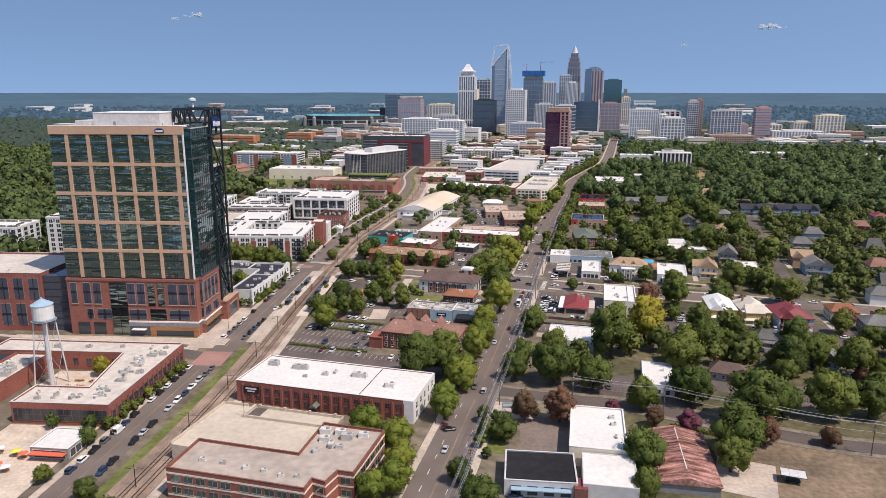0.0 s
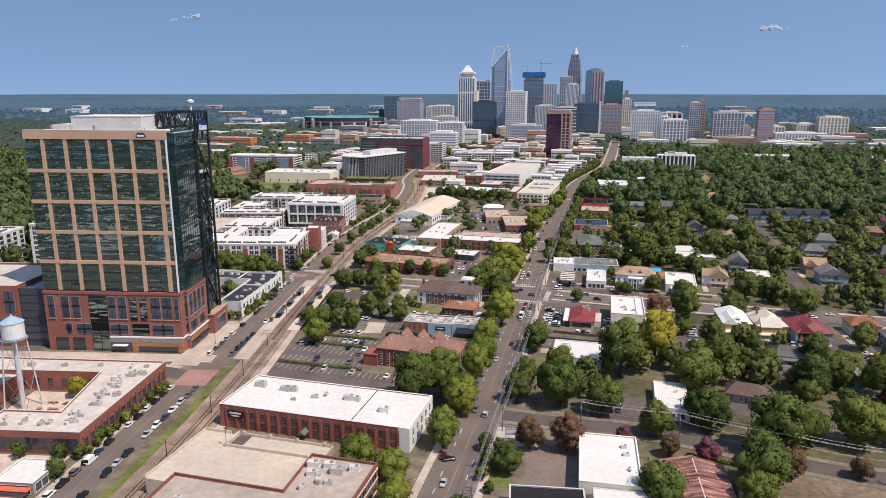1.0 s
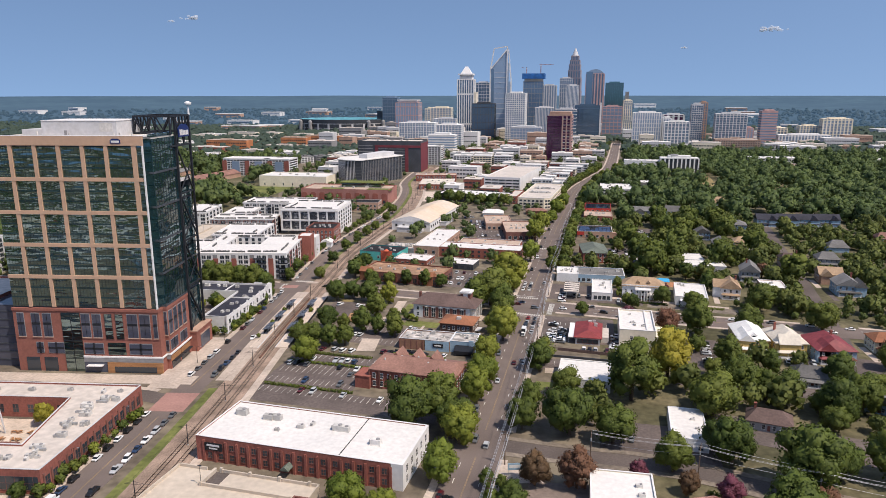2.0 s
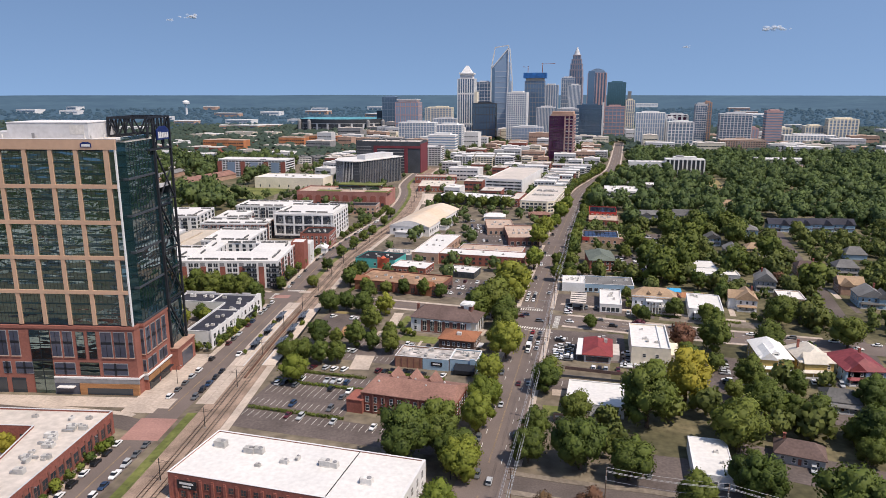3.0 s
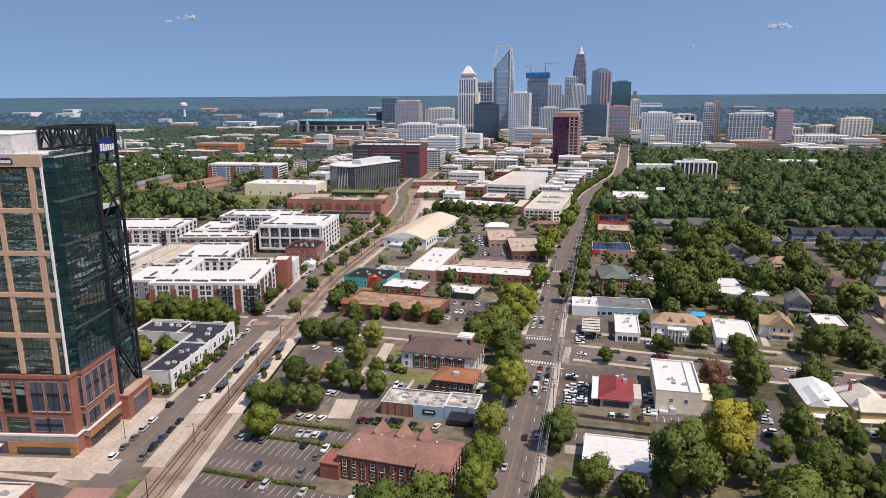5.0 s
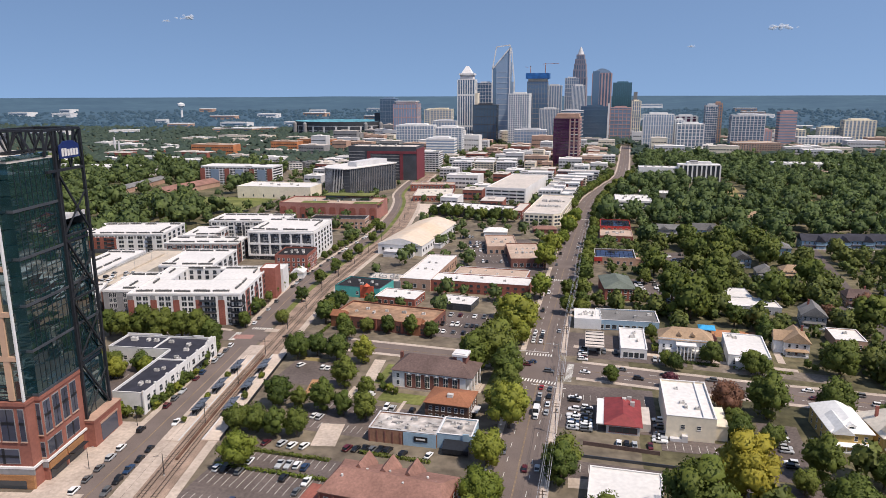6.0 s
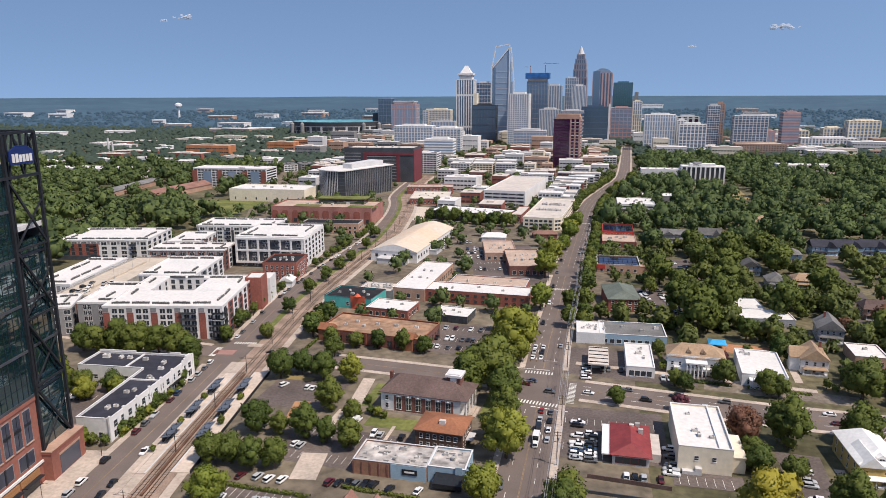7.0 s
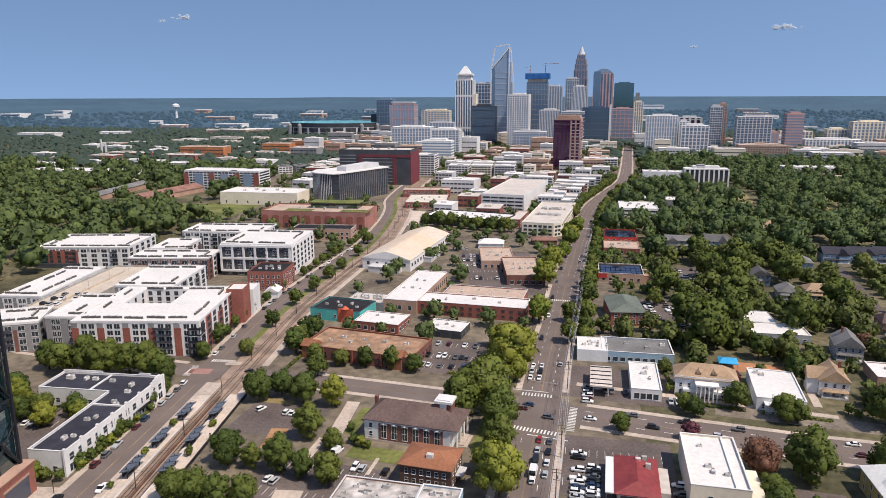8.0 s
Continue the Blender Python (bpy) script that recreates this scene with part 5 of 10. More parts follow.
part("gable", Solid().gable(9, -12, 16, -6, 8.3, 10.6, 0.4), BROWNROOF, inn)
for xx in (-11, -3, 5):
    part("gable", Solid().gable(xx - 2.6, 2.5, xx + 2.6, 10.4, 8.5, 12.2, 0.4), BROWNROOF, inn)
for i, (xx, yy) in enumerate(((-14, -3), (-8, 2), (-1, 3), (5, -2), (11, 3), (14, 1))):
    part("vent", Solid().cone(xx, yy, 9, 0.45, 11.2, 0.4, 8), UNIT, inn)
for i in range(9):
    part("pilaster", Solid().box(-18.6 + 4.6 * i - 0.3, -9.8, -1, -18.6 + 4.6 * i + 0.3, -9.5, 8), BRICKDARK, inn)

st = building("flat_store", -40.7, 371.2, -7, rect(25, 13.6), 4.8, BROWNBRICK, STAINEDROOF, "single-storey brown brick store with a stained white flat roof", "store", parapet=0.5, coping=PALE, units=((-7, 2, 0, 0.7), (-4, 3.5, 90, 0.5), (-3, -1, 0, 0.5), (1, -3, 90, 0.8), (-9.5, -2, 0, 0.5), (2, 3.6, 0, 0.9), (8, -1, 0, 0.6), (6, -4, 90, 0.5)))
part("painted_front", Solid().box(0.5, -7.0, -1, 12.45, -6.8, 5.1), BLUESIDING, st, "blue-grey clapboard front")
sg = part("sign", Solid().box(4.4, -7.2, 2.0, 9.4, -7.02, 3.9), BLACKSTEEL, st, "black sign on the wall")
part("lettering", Solid().box(5.2, -7.26, 2.7, 8.6, -7.21, 3.3), WHITE, sg)
for i in range(5):
    part("pilaster", Solid().box(-12.3 + 2.9 * i - 0.25, -6.95, -1, -12.3 + 2.9 * i + 0.25, -6.8, 4.6), BRICKDARK, st)
r = random.Random(15)
for i in range(16):
    xx, yy, q = r.uniform(-11, 11), r.uniform(-5.6, 5.6), r.uniform(0.4, 1.3)
    part("roof_patch", Solid().box(xx - q, yy - q * 0.5, 4.8, xx + q, yy + q * 0.5, 4.815 + 0.004 * i), (TARPATCH, UNIT, TARPATCH)[i % 3], st)
st = building("flat_store", -21.9, 369.2, -7, rect(12.4, 13.0), 5.2, BLUESIDING, STAINEDROOF, "blue-grey store with a stained flat roof and black awning", "store", parapet=0.5, coping=WHITE, units=((-2, 2, 0, 0.7), (1, 0, 90, 0.9), (3, 3, 0, 0.6)), edges=((0, 0.8, 1, 3, 2, 2.6, 2.2, "plain", {"frame": DARKWALL}),))
part("awning", Solid().add([(-3.5, -6.6, 3.9), (5.8, -6.6, 3.9), (5.8, -11.2, 2.5), (-3.5, -11.2, 2.5), (-3.5, -11.2, 0.9), (5.8, -11.2, 0.9), (5.8, -6.6, 0.9), (-3.5, -6.6, 0.9)], [(0, 3, 2, 1), (3, 4, 5, 2), (0, 7, 4, 3), (1, 2, 5, 6)]), BLACKSTEEL, st, "black canvas awning")
part("corner_pier", Solid().box(3.0, -6.9, -1, 5.2, -6.4, 6.4), BLUESIDING, st)
for i in range(6):
    xx, yy, q = r.uniform(-5, 5), r.uniform(-5, 5), r.uniform(0.5, 1.5)
    part("roof_patch", Solid().box(xx - q, yy - q * 0.5, 5.2, xx + q, yy + q * 0.5, 5.215 + 0.004 * i), TARPATCH, st)


def church(x, y, ang):
    w, d, e = 32, 17, 8.4
    c = pitched("church", x, y, ang, w, d, e, 13.2, SIDING, DARKBROWN, "white church with tall arched windows and a dark hipped roof", "church", hip=6, over=0.7)
    for i in range(6):
        xx = -8.5 + 4.0 * i
        part("brick_panel", Solid().box(xx - 2.0, -8.62, 1.0, xx + 2.0, -8.5, 7.4), BRICKDARK, c)
        w2 = part("arched_window", window_mesh(1.9, 5.0, "cross", WHITE, GLASS), None, c, at=pose(xx, -8.62, 1.9))
        part("arch", Solid().box(-1.15, -0.22, 5.0, 1.15, -0.02, 5.5).cone(0, -0.12, 5.5, 0.6, 5.7, 0.4, 8), WHITE, w2)
    glaze(c, (-16, -8.5), (-11, -8.5), 2.0, 2, 3.2, 1, 1.2, 1.8, "sash", margin=0.2)
    part("basement_wall", Solid().box(-16.2, -8.7, -1, 16.2, -8.4, 1.0), PAVING, c)
    for i in range(4):
        part("portico_column", Solid().cone(18.2, -7.4 + 4.9 * i, 0, 0.42, 7.6, 0.34, 10), WHITE, c)
    part("portico_roof", Solid().box(15.5, -8.6, 7.6, 18.8, 8.6, 8.4), WHITE, c)
    part("porch_roof", Solid().add([(14.0, -9.1, 8.45), (19.3, -9.1, 8.45), (19.3, 9.1, 8.45), (14.0, 9.1, 8.45), (10.0, 0, 13.0), (10.6, 0, 13.1)], [(0, 1, 5, 4), (1, 2, 5), (2, 3, 4, 5), (3, 0, 4), (3, 2, 1, 0)]), DARKBROWN, c)
    t = part("bell_tower", Solid().box(8.6, -1, 8, 14.2, 4.6, 14.2), BRICKDARK, c, "dark square bell tower")
    part("cornice", Solid().box(8.1, -1.5, 14.2, 14.7, 5.1, 15.1).box(8.9, -0.7, 15.1, 13.9, 4.3, 15.5), WHITE, t)
    part("louvre", Solid().box(10.2, -1.12, 10.4, 12.6, -1.0, 13.4).gable(10.2, -1.12, 12.6, -1.0, 13.4, 14.0, 0.05), WHITE, t)
    part("chimney", Solid().box(-16.6, 3, 6, -15.4, 4.4, 12), BRICKDARK, c)
    part("steps", Solid().box(17, -4.5, -1, 21, 5, 0.5).box(17, -4, 0.5, 19.8, 4.5, 1.0), PAVING, c)


church(-36.4, 417.8, -10.5)
an = pitched("parish_house", -26.5, 390, -10, 17, 14, 7.4, 9.8, UMBERBRICK, ORANGEROOF, "dark brick parish house with a terracotta hipped roof", hip=6.5)
glaze(an, (-8.5, -7), (8.5, -7), 1.2, 2, 3.2, 6, 1.1, 1.7, "sash"), glaze(an, (8.5, -7), (8.5, 7), 1.2, 2, 3.2, 4, 1.1, 1.7, "sash")
part("roof_unit", Solid().box(-0.6, -3.8, 8.6, 1.6, -2.2, 10.0), UNIT, an), part("porch", Solid().box(8.5, -2, 2.8, 11, 4, 3.1), PALE, an)

sp = building("tile_roofed_hall", -71, 496, -13, rect(56, 27), 5.6, BRICKDARK, RUSTYROOF, "brown brick hall with a tan flat roof and terracotta corners", "hall", parapet=0.7, coping=ORANGEROOF, units=spread(48, 20, 8, 12, (0.5, 1.0)), edges=((0, 0.9, 1, 3, 12, 2.2, 3.0, "cross", {"frame": BRICKDARK}), (1, 0.9, 1, 3, 6, 2.2, 3.0, "cross", {"frame": BRICKDARK})))
for xx in (-24, 20):
    part("tiled_gable", Solid().box(xx - 3.5, -14.2, 0, xx + 3.5, -8, 5.8).gable(xx - 3.5, -14.2, xx + 3.5, -8, 6.2, 8.6, 0.5), ORANGEROOF, sp)
for i in range(7):
    part("pilaster", Solid().box(-24 + 7.5 * i - 0.5, -13.9, -1, -24 + 7.5 * i + 0.5, -13.5, 6.6), BRICK, sp)

# teal-painted row with a dark barrel roof
row = building("painted_row", -97, 553, -12, rect(30, 22), 6.2, TEAL, DARKROOF, "teal painted building with a dark curved roof", "store", parapet=0.5, coping=DARKWALL, units=spread(26, 16, 5, 21, (0.5, 0.9)), edges=((0, 2.0, 1, 3, 3, 1.6, 1.8, "sash"),))
part("mural_front", Solid().box(2, -11.2, 0, 11, -10.9, 7.8).cone(6.5, -11.05, 7.8, 2.0, 9.4, 0.3, 8), CANVASRED, row, "orange-red painted gable front")
building("white_annex", -71.5, 536, -12, rect(25, 18), 4.8, BRICK, WHITEROOF, "low brick annex with a white roof", "store", parapet=0.3, coping=WHITE, units=((-4, 3, 0, 0.7), (5, 2, 0, 0.7)), edges=((0, 0.9, 1, 3, 6, 2.0, 2.2, "plain"), (1, 0.9, 1, 3, 4, 2.0, 2.2, "plain")))
building("white_roof_factory", -61, 594, -9, rect(20, 68), 7.4, BRICKTAN, WHITEROOF, "long pale brick factory with a white flat roof", "factory", parapet=0.35, coping=WHITE, units=spread(14, 60, 5, 31, (0.5, 0.9)), edges=((1, 2.0, 1, 4, 14, 2.2, 3.0, "cross", {"frame": BRICKTAN}), (0, 2.0, 1, 4, 3, 2.0, 2.6, "plain")))
building("back_sheds", -86, 572, -10, rect(24, 18), 5.0, GREYWALL, OLDROOF, "cluster of low sheds with cluttered grey roofs", "shed", parapet=0.4, units=spread(22, 14, 9, 33, (0.5, 1.1)))
building("brick_warehouse", -24.5, 565, -8.5, rect(62, 18.5), 7.2, BRICK, WHITEROOF, "long red brick warehouse with a white roof edge", "warehouse", parapet=0.5, coping=WHITE, units=spread(54, 12, 3, 41, (0.5, 0.8)), edges=((0, 1.2, 2, 3.2, 13, 1.8, 1.5, "plain", {"frame": BRICKDARK}), (1, 1.2, 2, 3.2, 4, 1.8, 1.5, "plain", {"frame": BRICKDARK})))
building("low_hall", -19, 588, -8.5, rect(48, 22), 5.6, BRICK, TANROOF, "low rear hall with a tan flat roof", "warehouse", parapet=0.5, coping=PALE, units=spread(40, 18, 4, 43, (0.5, 0.8)))
building("white_pavilion_store", -36, 530, -13, rect(20, 16), 3.9, DARKWALL, WHITEROOF, "small dark store with a white flat roof", "store", parapet=0.3, coping=WHITE, units=spread(16, 12, 3, 44, (0.5, 0.8)), edges=((0, 0.5, 1, 3, 4, 2.6, 2.4, "plain", {"frame": DARKWALL}), (1, 0.5, 1, 3, 3, 2.6, 2.4, "plain", {"frame": DARKWALL})))


def market_shed(x, y, ang):
    """The long white rail shed with a bowed, stained roof."""
    w, d = 36, 100
    b = thing("rail_shed", pose(x, y, 0, 0, 0, ang), "long white shed with a bowed tan-stained roof", "market hall")
    take(x, y, ang, rect(w, d))
    part("wall", Solid().box(-w / 2, -d / 2, -1, w / 2, d / 2, 8), WHITE, b)
    s = Solid()
    k = 14
    ring = [(-w / 2 * 1.02 + w * 1.02 * i / k, 8.1 + 5.2 * (1 - abs(2 * i / k - 1) ** 1.35)) for i in range(k + 1)]
    vs = [(xx, yy, zz) for yy in (-d / 2 - 0.5, d / 2 + 0.5) for xx, zz in ring]
    fs = [(i, i + 1, i + k + 2, i + k + 1) for i in range(k)]
    s.add(vs, [tuple(range(k, -1, -1)), tuple(range(k + 1, 2 * k + 2))])
    part("gable_wall", s, WHITE, b)
    part("roof", Solid().add(vs, fs), surface("stained_white_roof", (0.74, 0.68, 0.6), 0.8, 0.08, 0.3, 0.035, tint=(0.52, 0.34, 0.18)), b)
    glaze(b, (w / 2, -d / 2), (w / 2, d / 2), 3.0, 1, 3, 15, 3.0, 2.4, "plain", frame=PALE)
    glaze(b, (-w / 2, -d / 2), (w / 2, -d / 2), 3.5, 1, 3, 5, 2.0, 2.2, "plain", frame=PALE)
    part("lean_to", Solid().box(-10, -d / 2 - 9, -1, 12, -d / 2, 4.2).box(-10.4, -d / 2 - 9.4, 4.2, 12.4, -d / 2, 4.5), PALE, b)
    part("loading_dock", Solid().box(w / 2, -20, -1, w / 2 + 6, 6, 3.6).box(w / 2, -20.3, 3.6, w / 2 + 6.5, 6.3, 3.9), PALE, b)


market_shed(-84, 706, -10)
building("brick_end_block", 0, 846, -10, rect(11, 50), 8.0, BRICK, OLDROOF, "narrow red brick block beside the long grey market", "store", parapet=0.6, edges=((0, 1, 2, 3.6, 3, 1.6, 2.0, "sash"), (1, 1, 2, 3.6, 11, 1.6, 2.0, "sash")))
building("long_grey_market", -47, 842, -18, rect(80, 36), 8.4, SLATE, WHITEROOF, "long low slate-grey building with a white roof", "store", parapet=0.5, coping=SLATE, units=spread(70, 26, 14, 51, (0.6, 1.1)), edges=((0, 1.0, 1, 3, 18, 3.2, 3.0, "plain", {"frame": DARKWALL}),))
building("corner_store", 3, 652, 5.5, rect(25, 52), 6.2, BRICKDARK, TANROOF, "brown brick store block with tan stained roofs", "store", parapet=0.6, coping=BRICKTAN, units=spread(20, 44, 8, 52, (0.6, 1.0)), edges=((0, 0.8, 1, 3, 5, 2.6, 2.6, "plain"), (1, 0.8, 1, 3, 10, 2.6, 2.6, "plain")))
building("corner_store", -16, 690, 5.5, rect(24, 44), 5.4, BRICKTAN, TANROOF, "low store with a pinkish tan roof", "store", parapet=0.5, coping=BRICKTAN, units=spread(20, 36, 5, 53, (0.6, 1.0)), edges=((0, 0.8, 1, 3, 5, 2.2, 2.4, "plain"),))
kiosk = pitched("white_hut", -22, 741, 0, 20, 14, 4.0, 7.0, WHITE, WHITEROOF, "white hut with a pale pitched roof", "hut", hip=5)
pitched("brown_hut", 21, 758, 5, 20, 12, 3.8, 6.0, BRICKDARK, BROWNROOF, "low hut with a brown hipped roof", "hut", hip=4)
strip_mall = building("shopping_block", 30, 848, -10, [(-17, -62), (11, -62), (17, -55), (17, 62), (-17, 62)], 11, CREAM, OLDROOF, "white shopping block with a rounded corner and cluttered roof", "shopping block", parapet=0.9, coping=WHITE, units=spread(27, 112, 30, 54, (0.8, 1.7)), edges=((0, 1.0, 3, 3.4, 6, 3.0, 2.0, "plain"), (1, 1.0, 3, 3.4, 2, 3.0, 2.0, "plain"), (2, 1.0, 3, 3.4, 20, 3.2, 2.0, "plain")))

# ---- west of the tracks: white stucco shop row and apartment blocks ----
bl = building("white_shop_row", -151.2, 409, -1, [(-6.5, -31.2), (6.5, -31.2), (6.5, 31.2), (-37.5, 31.2), (-37.5, 15.2), (-7.4, 14.6)], 8.2, WHITE, SLATE, "white stucco shop row with a charcoal flat roof", "shop row", parapet=0.8, coping=WHITE, units=((0, -22, 90, 0.9), (2, -20, 0, 0.7), (-1, -8, 0, 0.8), (1, -6, 90, 0.8), (2, 5, 0, 0.8), (0, 7, 0, 0.8), (0, 16, 0, 0.9), (-2, 22, 90, 1.0), (-12, 25, 0, 0.9), (-20, 26, 0, 0.9), (-24, 26, 90, 0.9), (-31, 26, 0, 1.2)), edges=((1, 4.6, 1, 3, 13, 2.2, 2.4, "sash", {"frame": WHITE}), (1, 0.8, 1, 3, 13, 2.8, 2.6, "pair", {"frame": WHITE}), (0, 1.5, 1, 3, 2, 1.6, 2.0, "sash"), (4, 3.0, 1, 3, 6, 1.6, 1.8, "sash")))
part("roof_divider", Solid().box(-16.3, 15, 8.2, -15.7, 31, 8.75), WHITE, bl), part("roof_divider", Solid().box(-6.5, 3.7, 8.2, 6.3, 4.3, 8.75), WHITE, bl)
part("back_parapet", Solid().box(-37.5, 30.9, 9.0, -20, 31.3, 9.9), WHITE, bl), part("back_parapet", Solid().box(-4, 30.9, 9.0, 1, 31.3, 9.9), WHITE, bl)
for i in range(8):
    part("parapet_pier", Solid().box(6.1, -31.2 + 8.9 * i - 0.5, 0, 6.75, -31.2 + 8.9 * i + 0.5, 9.9), WHITE, bl)
part("shaped_gable", Solid().box(6.1, 23.5, 9.0, 6.7, 30, 10.2).box(6.1, 25, 10.2, 6.7, 28.5, 10.9), WHITE, bl)
part("balcony", Solid().box(6.7, 10, 3.4, 8.2, 18, 3.6).box(8.1, 10, 3.6, 8.2, 18, 4.6), BLACKSTEEL, bl)


def strips(b, w, d, h, floors, wall, y=0):
    """A strip of windows a floor on the front of a far block, broken by piers."""
    floors = floors if y < 1500 else min(floors, 3)
    s = Solid()
    for k in range(floors):
        z = 1.2 + (h - 1) * k / max(1, floors)
        s.box(-w / 2 + 1, -d / 2 - 0.12, z, w / 2 - 1, -d / 2, z + 1.9, 0)
        n = max(3, int(w / 5))
        for i in range(1, n):
            xx = -w / 2 + 1 + (w - 2) * i / n
            s.box(xx - 0.5, -d / 2 - 0.2, z - 0.1, xx + 0.5, -d / 2, z + 2.0, 1)
    if floors:
        tagged(part("window_strip", s, [GLASS, wall], b), kind="stuff")


RACK = []


def condenser_rack(parent, x, y, z, a):
    """A rack of small dark air-conditioning condensers on a roof."""
    if not RACK:
        s = Solid().box(-4.7, -0.5, 0, 4.7, 0.5, 0.12, 1)
        for i in range(8):
            s.box(-4.5 + 1.15 * i, -0.45, 0.12, -3.6 + 1.15 * i, 0.45, 1.0 + 0.12 * (i % 3), 0).cone(-4.05 + 1.15 * i, 0, 1.0 + 0.12 * (i % 3), 0.35, 1.3, 0.3, 6, 1)
        RACK.append(s.mesh("condenser_rack", [CONDENSER, UNIT]))
    return part("condenser_rack", RACK[0], None, parent, at=pose(x, y, z, 0, 0, a))


def apartment(name, x, y, ang, w, d, floors, label, wall=WHITE, accent=BRICK, courtyard=None, cols=8, side=7, seed=0, roof=WHITEROOF, group="apartment blocks", unit=0.7, rise=3.4):
    """A flat-roofed apartment block with bays in a second colour, stacked windows and balconies, and rows of roof units."""
    h = floors * rise + 0.8
    poly = rect(w, d)
    b = thing(name, pose(x, y, 0, 0, 0, ang), label, "apartment building", group)
    take(x, y, ang, poly)
    rings = [(-w / 2, -d / 2, w / 2, d / 2)]
    if courtyard:
        cw, cd, cy, cx = courtyard
        rings = [(-w / 2, -d / 2, w / 2, cy - cd / 2), (-w / 2, cy + cd / 2, w / 2, d / 2), (-w / 2, cy - cd / 2, cx - cw / 2, cy + cd / 2), (cx + cw / 2, cy - cd / 2, w / 2, cy + cd / 2)]
    for k, (x0, y0, x1, y1) in enumerate(rings):
        part("wall", Solid().box(x0, y0, -1, x1, y1, h), wall, b)
        part("roof", Solid().box(x0 + 0.3, y0 + 0.3, h, x1 - 0.3, y1 - 0.3, h + 0.12), roof, b)
    for x0, y0, x1, y1 in ((-w / 2 - 0.15, -d / 2 - 0.15, w / 2 + 0.15, -d / 2 + 0.25), (-w / 2 - 0.15, d / 2 - 0.25, w / 2 + 0.15, d / 2 + 0.15), (-w / 2 - 0.15, -d / 2 + 0.25, -w / 2 + 0.25, d / 2 - 0.25), (w / 2 - 0.25, -d / 2 + 0.25, w / 2 + 0.15, d / 2 - 0.25)):
        part("parapet", Solid().box(x0, y0, h - 0.3, x1, y1, h + 0.8), WHITE, b)
    if y > 850:
        strips(b, w, d, h, floors, wall, y)
        s = Solid()
        for k in range(floors):
            z = 1.2 + rise * k
            s.box(w / 2, -d / 2 + 2, z, w / 2 + 0.12, d / 2 - 2, z + 1.8)
        tagged(part("window_strip", s, GLASS, b), kind="stuff")
        cols, side, unit = 0, 0, unit * 1.3
    for i in range(cols):
        xx = -w / 2 + w * (i + 0.5) / cols
        bay = w / cols
        if i % 2 == 0 or accent in (BRICK, GREYWALL):
            part("brick_bay", Solid().box(xx - bay * 0.5, -d / 2 - 0.12, -1, xx - bay * 0.22, -d / 2, h - rise * 0.9), accent, b)
        part("top_panel", Solid().box(xx - bay * 0.5, -d / 2 - 0.1, h - rise * 0.85, xx - bay * 0.26, -d / 2, h - 0.6), GREYWALL, b)
        for k in range(floors):
            for q in (0.14,) if bay < 8 else (0.0, 0.29):
                part("window", window_mesh(round(bay * (0.52 if bay < 8 else 0.21), 1), 2.3, "pair", WHITE, GLASS), None, b, at=pose(xx + q * bay, -d / 2, 0.8 + k * rise))
            if i % 4 == 3 and k:
                part("balcony", Solid().box(xx - bay * 0.3, -d / 2 - 1.1, k * rise + 0.5, xx + bay * 0.4, -d / 2 - 0.12, k * rise + 0.65).box(xx - bay * 0.3, -d / 2 - 1.1, k * rise + 0.65, xx + bay * 0.4, -d / 2 - 1.05, k * rise + 1.6), DARKWALL, b)
    for i in range(side):
        yy = -d / 2 + d * (i + 0.5) / side
        bay = d / side
        if i % 2:
            part("brick_bay", Solid().box(w / 2, yy - bay * 0.45, -1, w / 2 + 0.12, yy + bay * 0.45, h - (0 if i % 4 == 1 else rise)), accent, b)
        for k in range(floors):
            part("window", window_mesh(round(bay * 0.46, 1), 2.1, "pair", DARKWALL, GLASS), None, b, at=pose(w / 2 + (0.12 if i % 2 else 0), yy, 0.9 + k * rise, 0, 0, 90))
    if courtyard:
        for k in range(floors):
            for i in range(5):
                part("window", window_mesh(2.0, 2.0, "pair", DARKWALL, GLASS), None, b, at=pose(cx - cw / 2 + cw * (i + 0.5) / 5, cy + cd / 2, 0.9 + k * rise))
            for i in range(3):
                part("window", window_mesh(2.0, 2.0, "pair", DARKWALL, GLASS), None, b, at=pose(cx - cw / 2, cy - cd / 2 + cd * (i + 0.5) / 3, 0.9 + k * rise, 0, 0, 90))
    r = random.Random(seed)
    for x0, yy, run in ((-w * 0.42, -d / 2 + 5.5, w * 0.84), (-w * 0.42, d / 2 - 4.5, w * 0.84)):
        xx = x0
        while xx < x0 + run:
            if r.random() < (0.9 if y < 850 else 0.12):
                condenser_rack(b, xx + 2, yy + r.uniform(-0.5, 0.5), h + 0.12, r.uniform(-4, 4))
            xx += r.choice((10, 10.5, 13))
    for xx in (-w / 2 + 5.0, w / 2 - 5.5) if y < 850 else ():
        for yy in np.arange(-d / 2 + 15, d / 2 - 10, 11.5):
            if r.random() < 0.8:
                condenser_rack(b, xx, yy, h + 0.12, 90 + r.uniform(-4, 4))
    return b


apartment("apartment_block", -182.8, 512.5, 5.7, 61, 61, 5, "white and red brick apartment block round a courtyard", cols=5, side=7, courtyard=(24, 26, 13, -7), seed=1, rise=3.22)
corner = thing("corner_balconies", pose(-150.4, 484.7, 0, 0, 0, 5.7), "dark steel balcony stack at the apartment corner", "balcony", "")
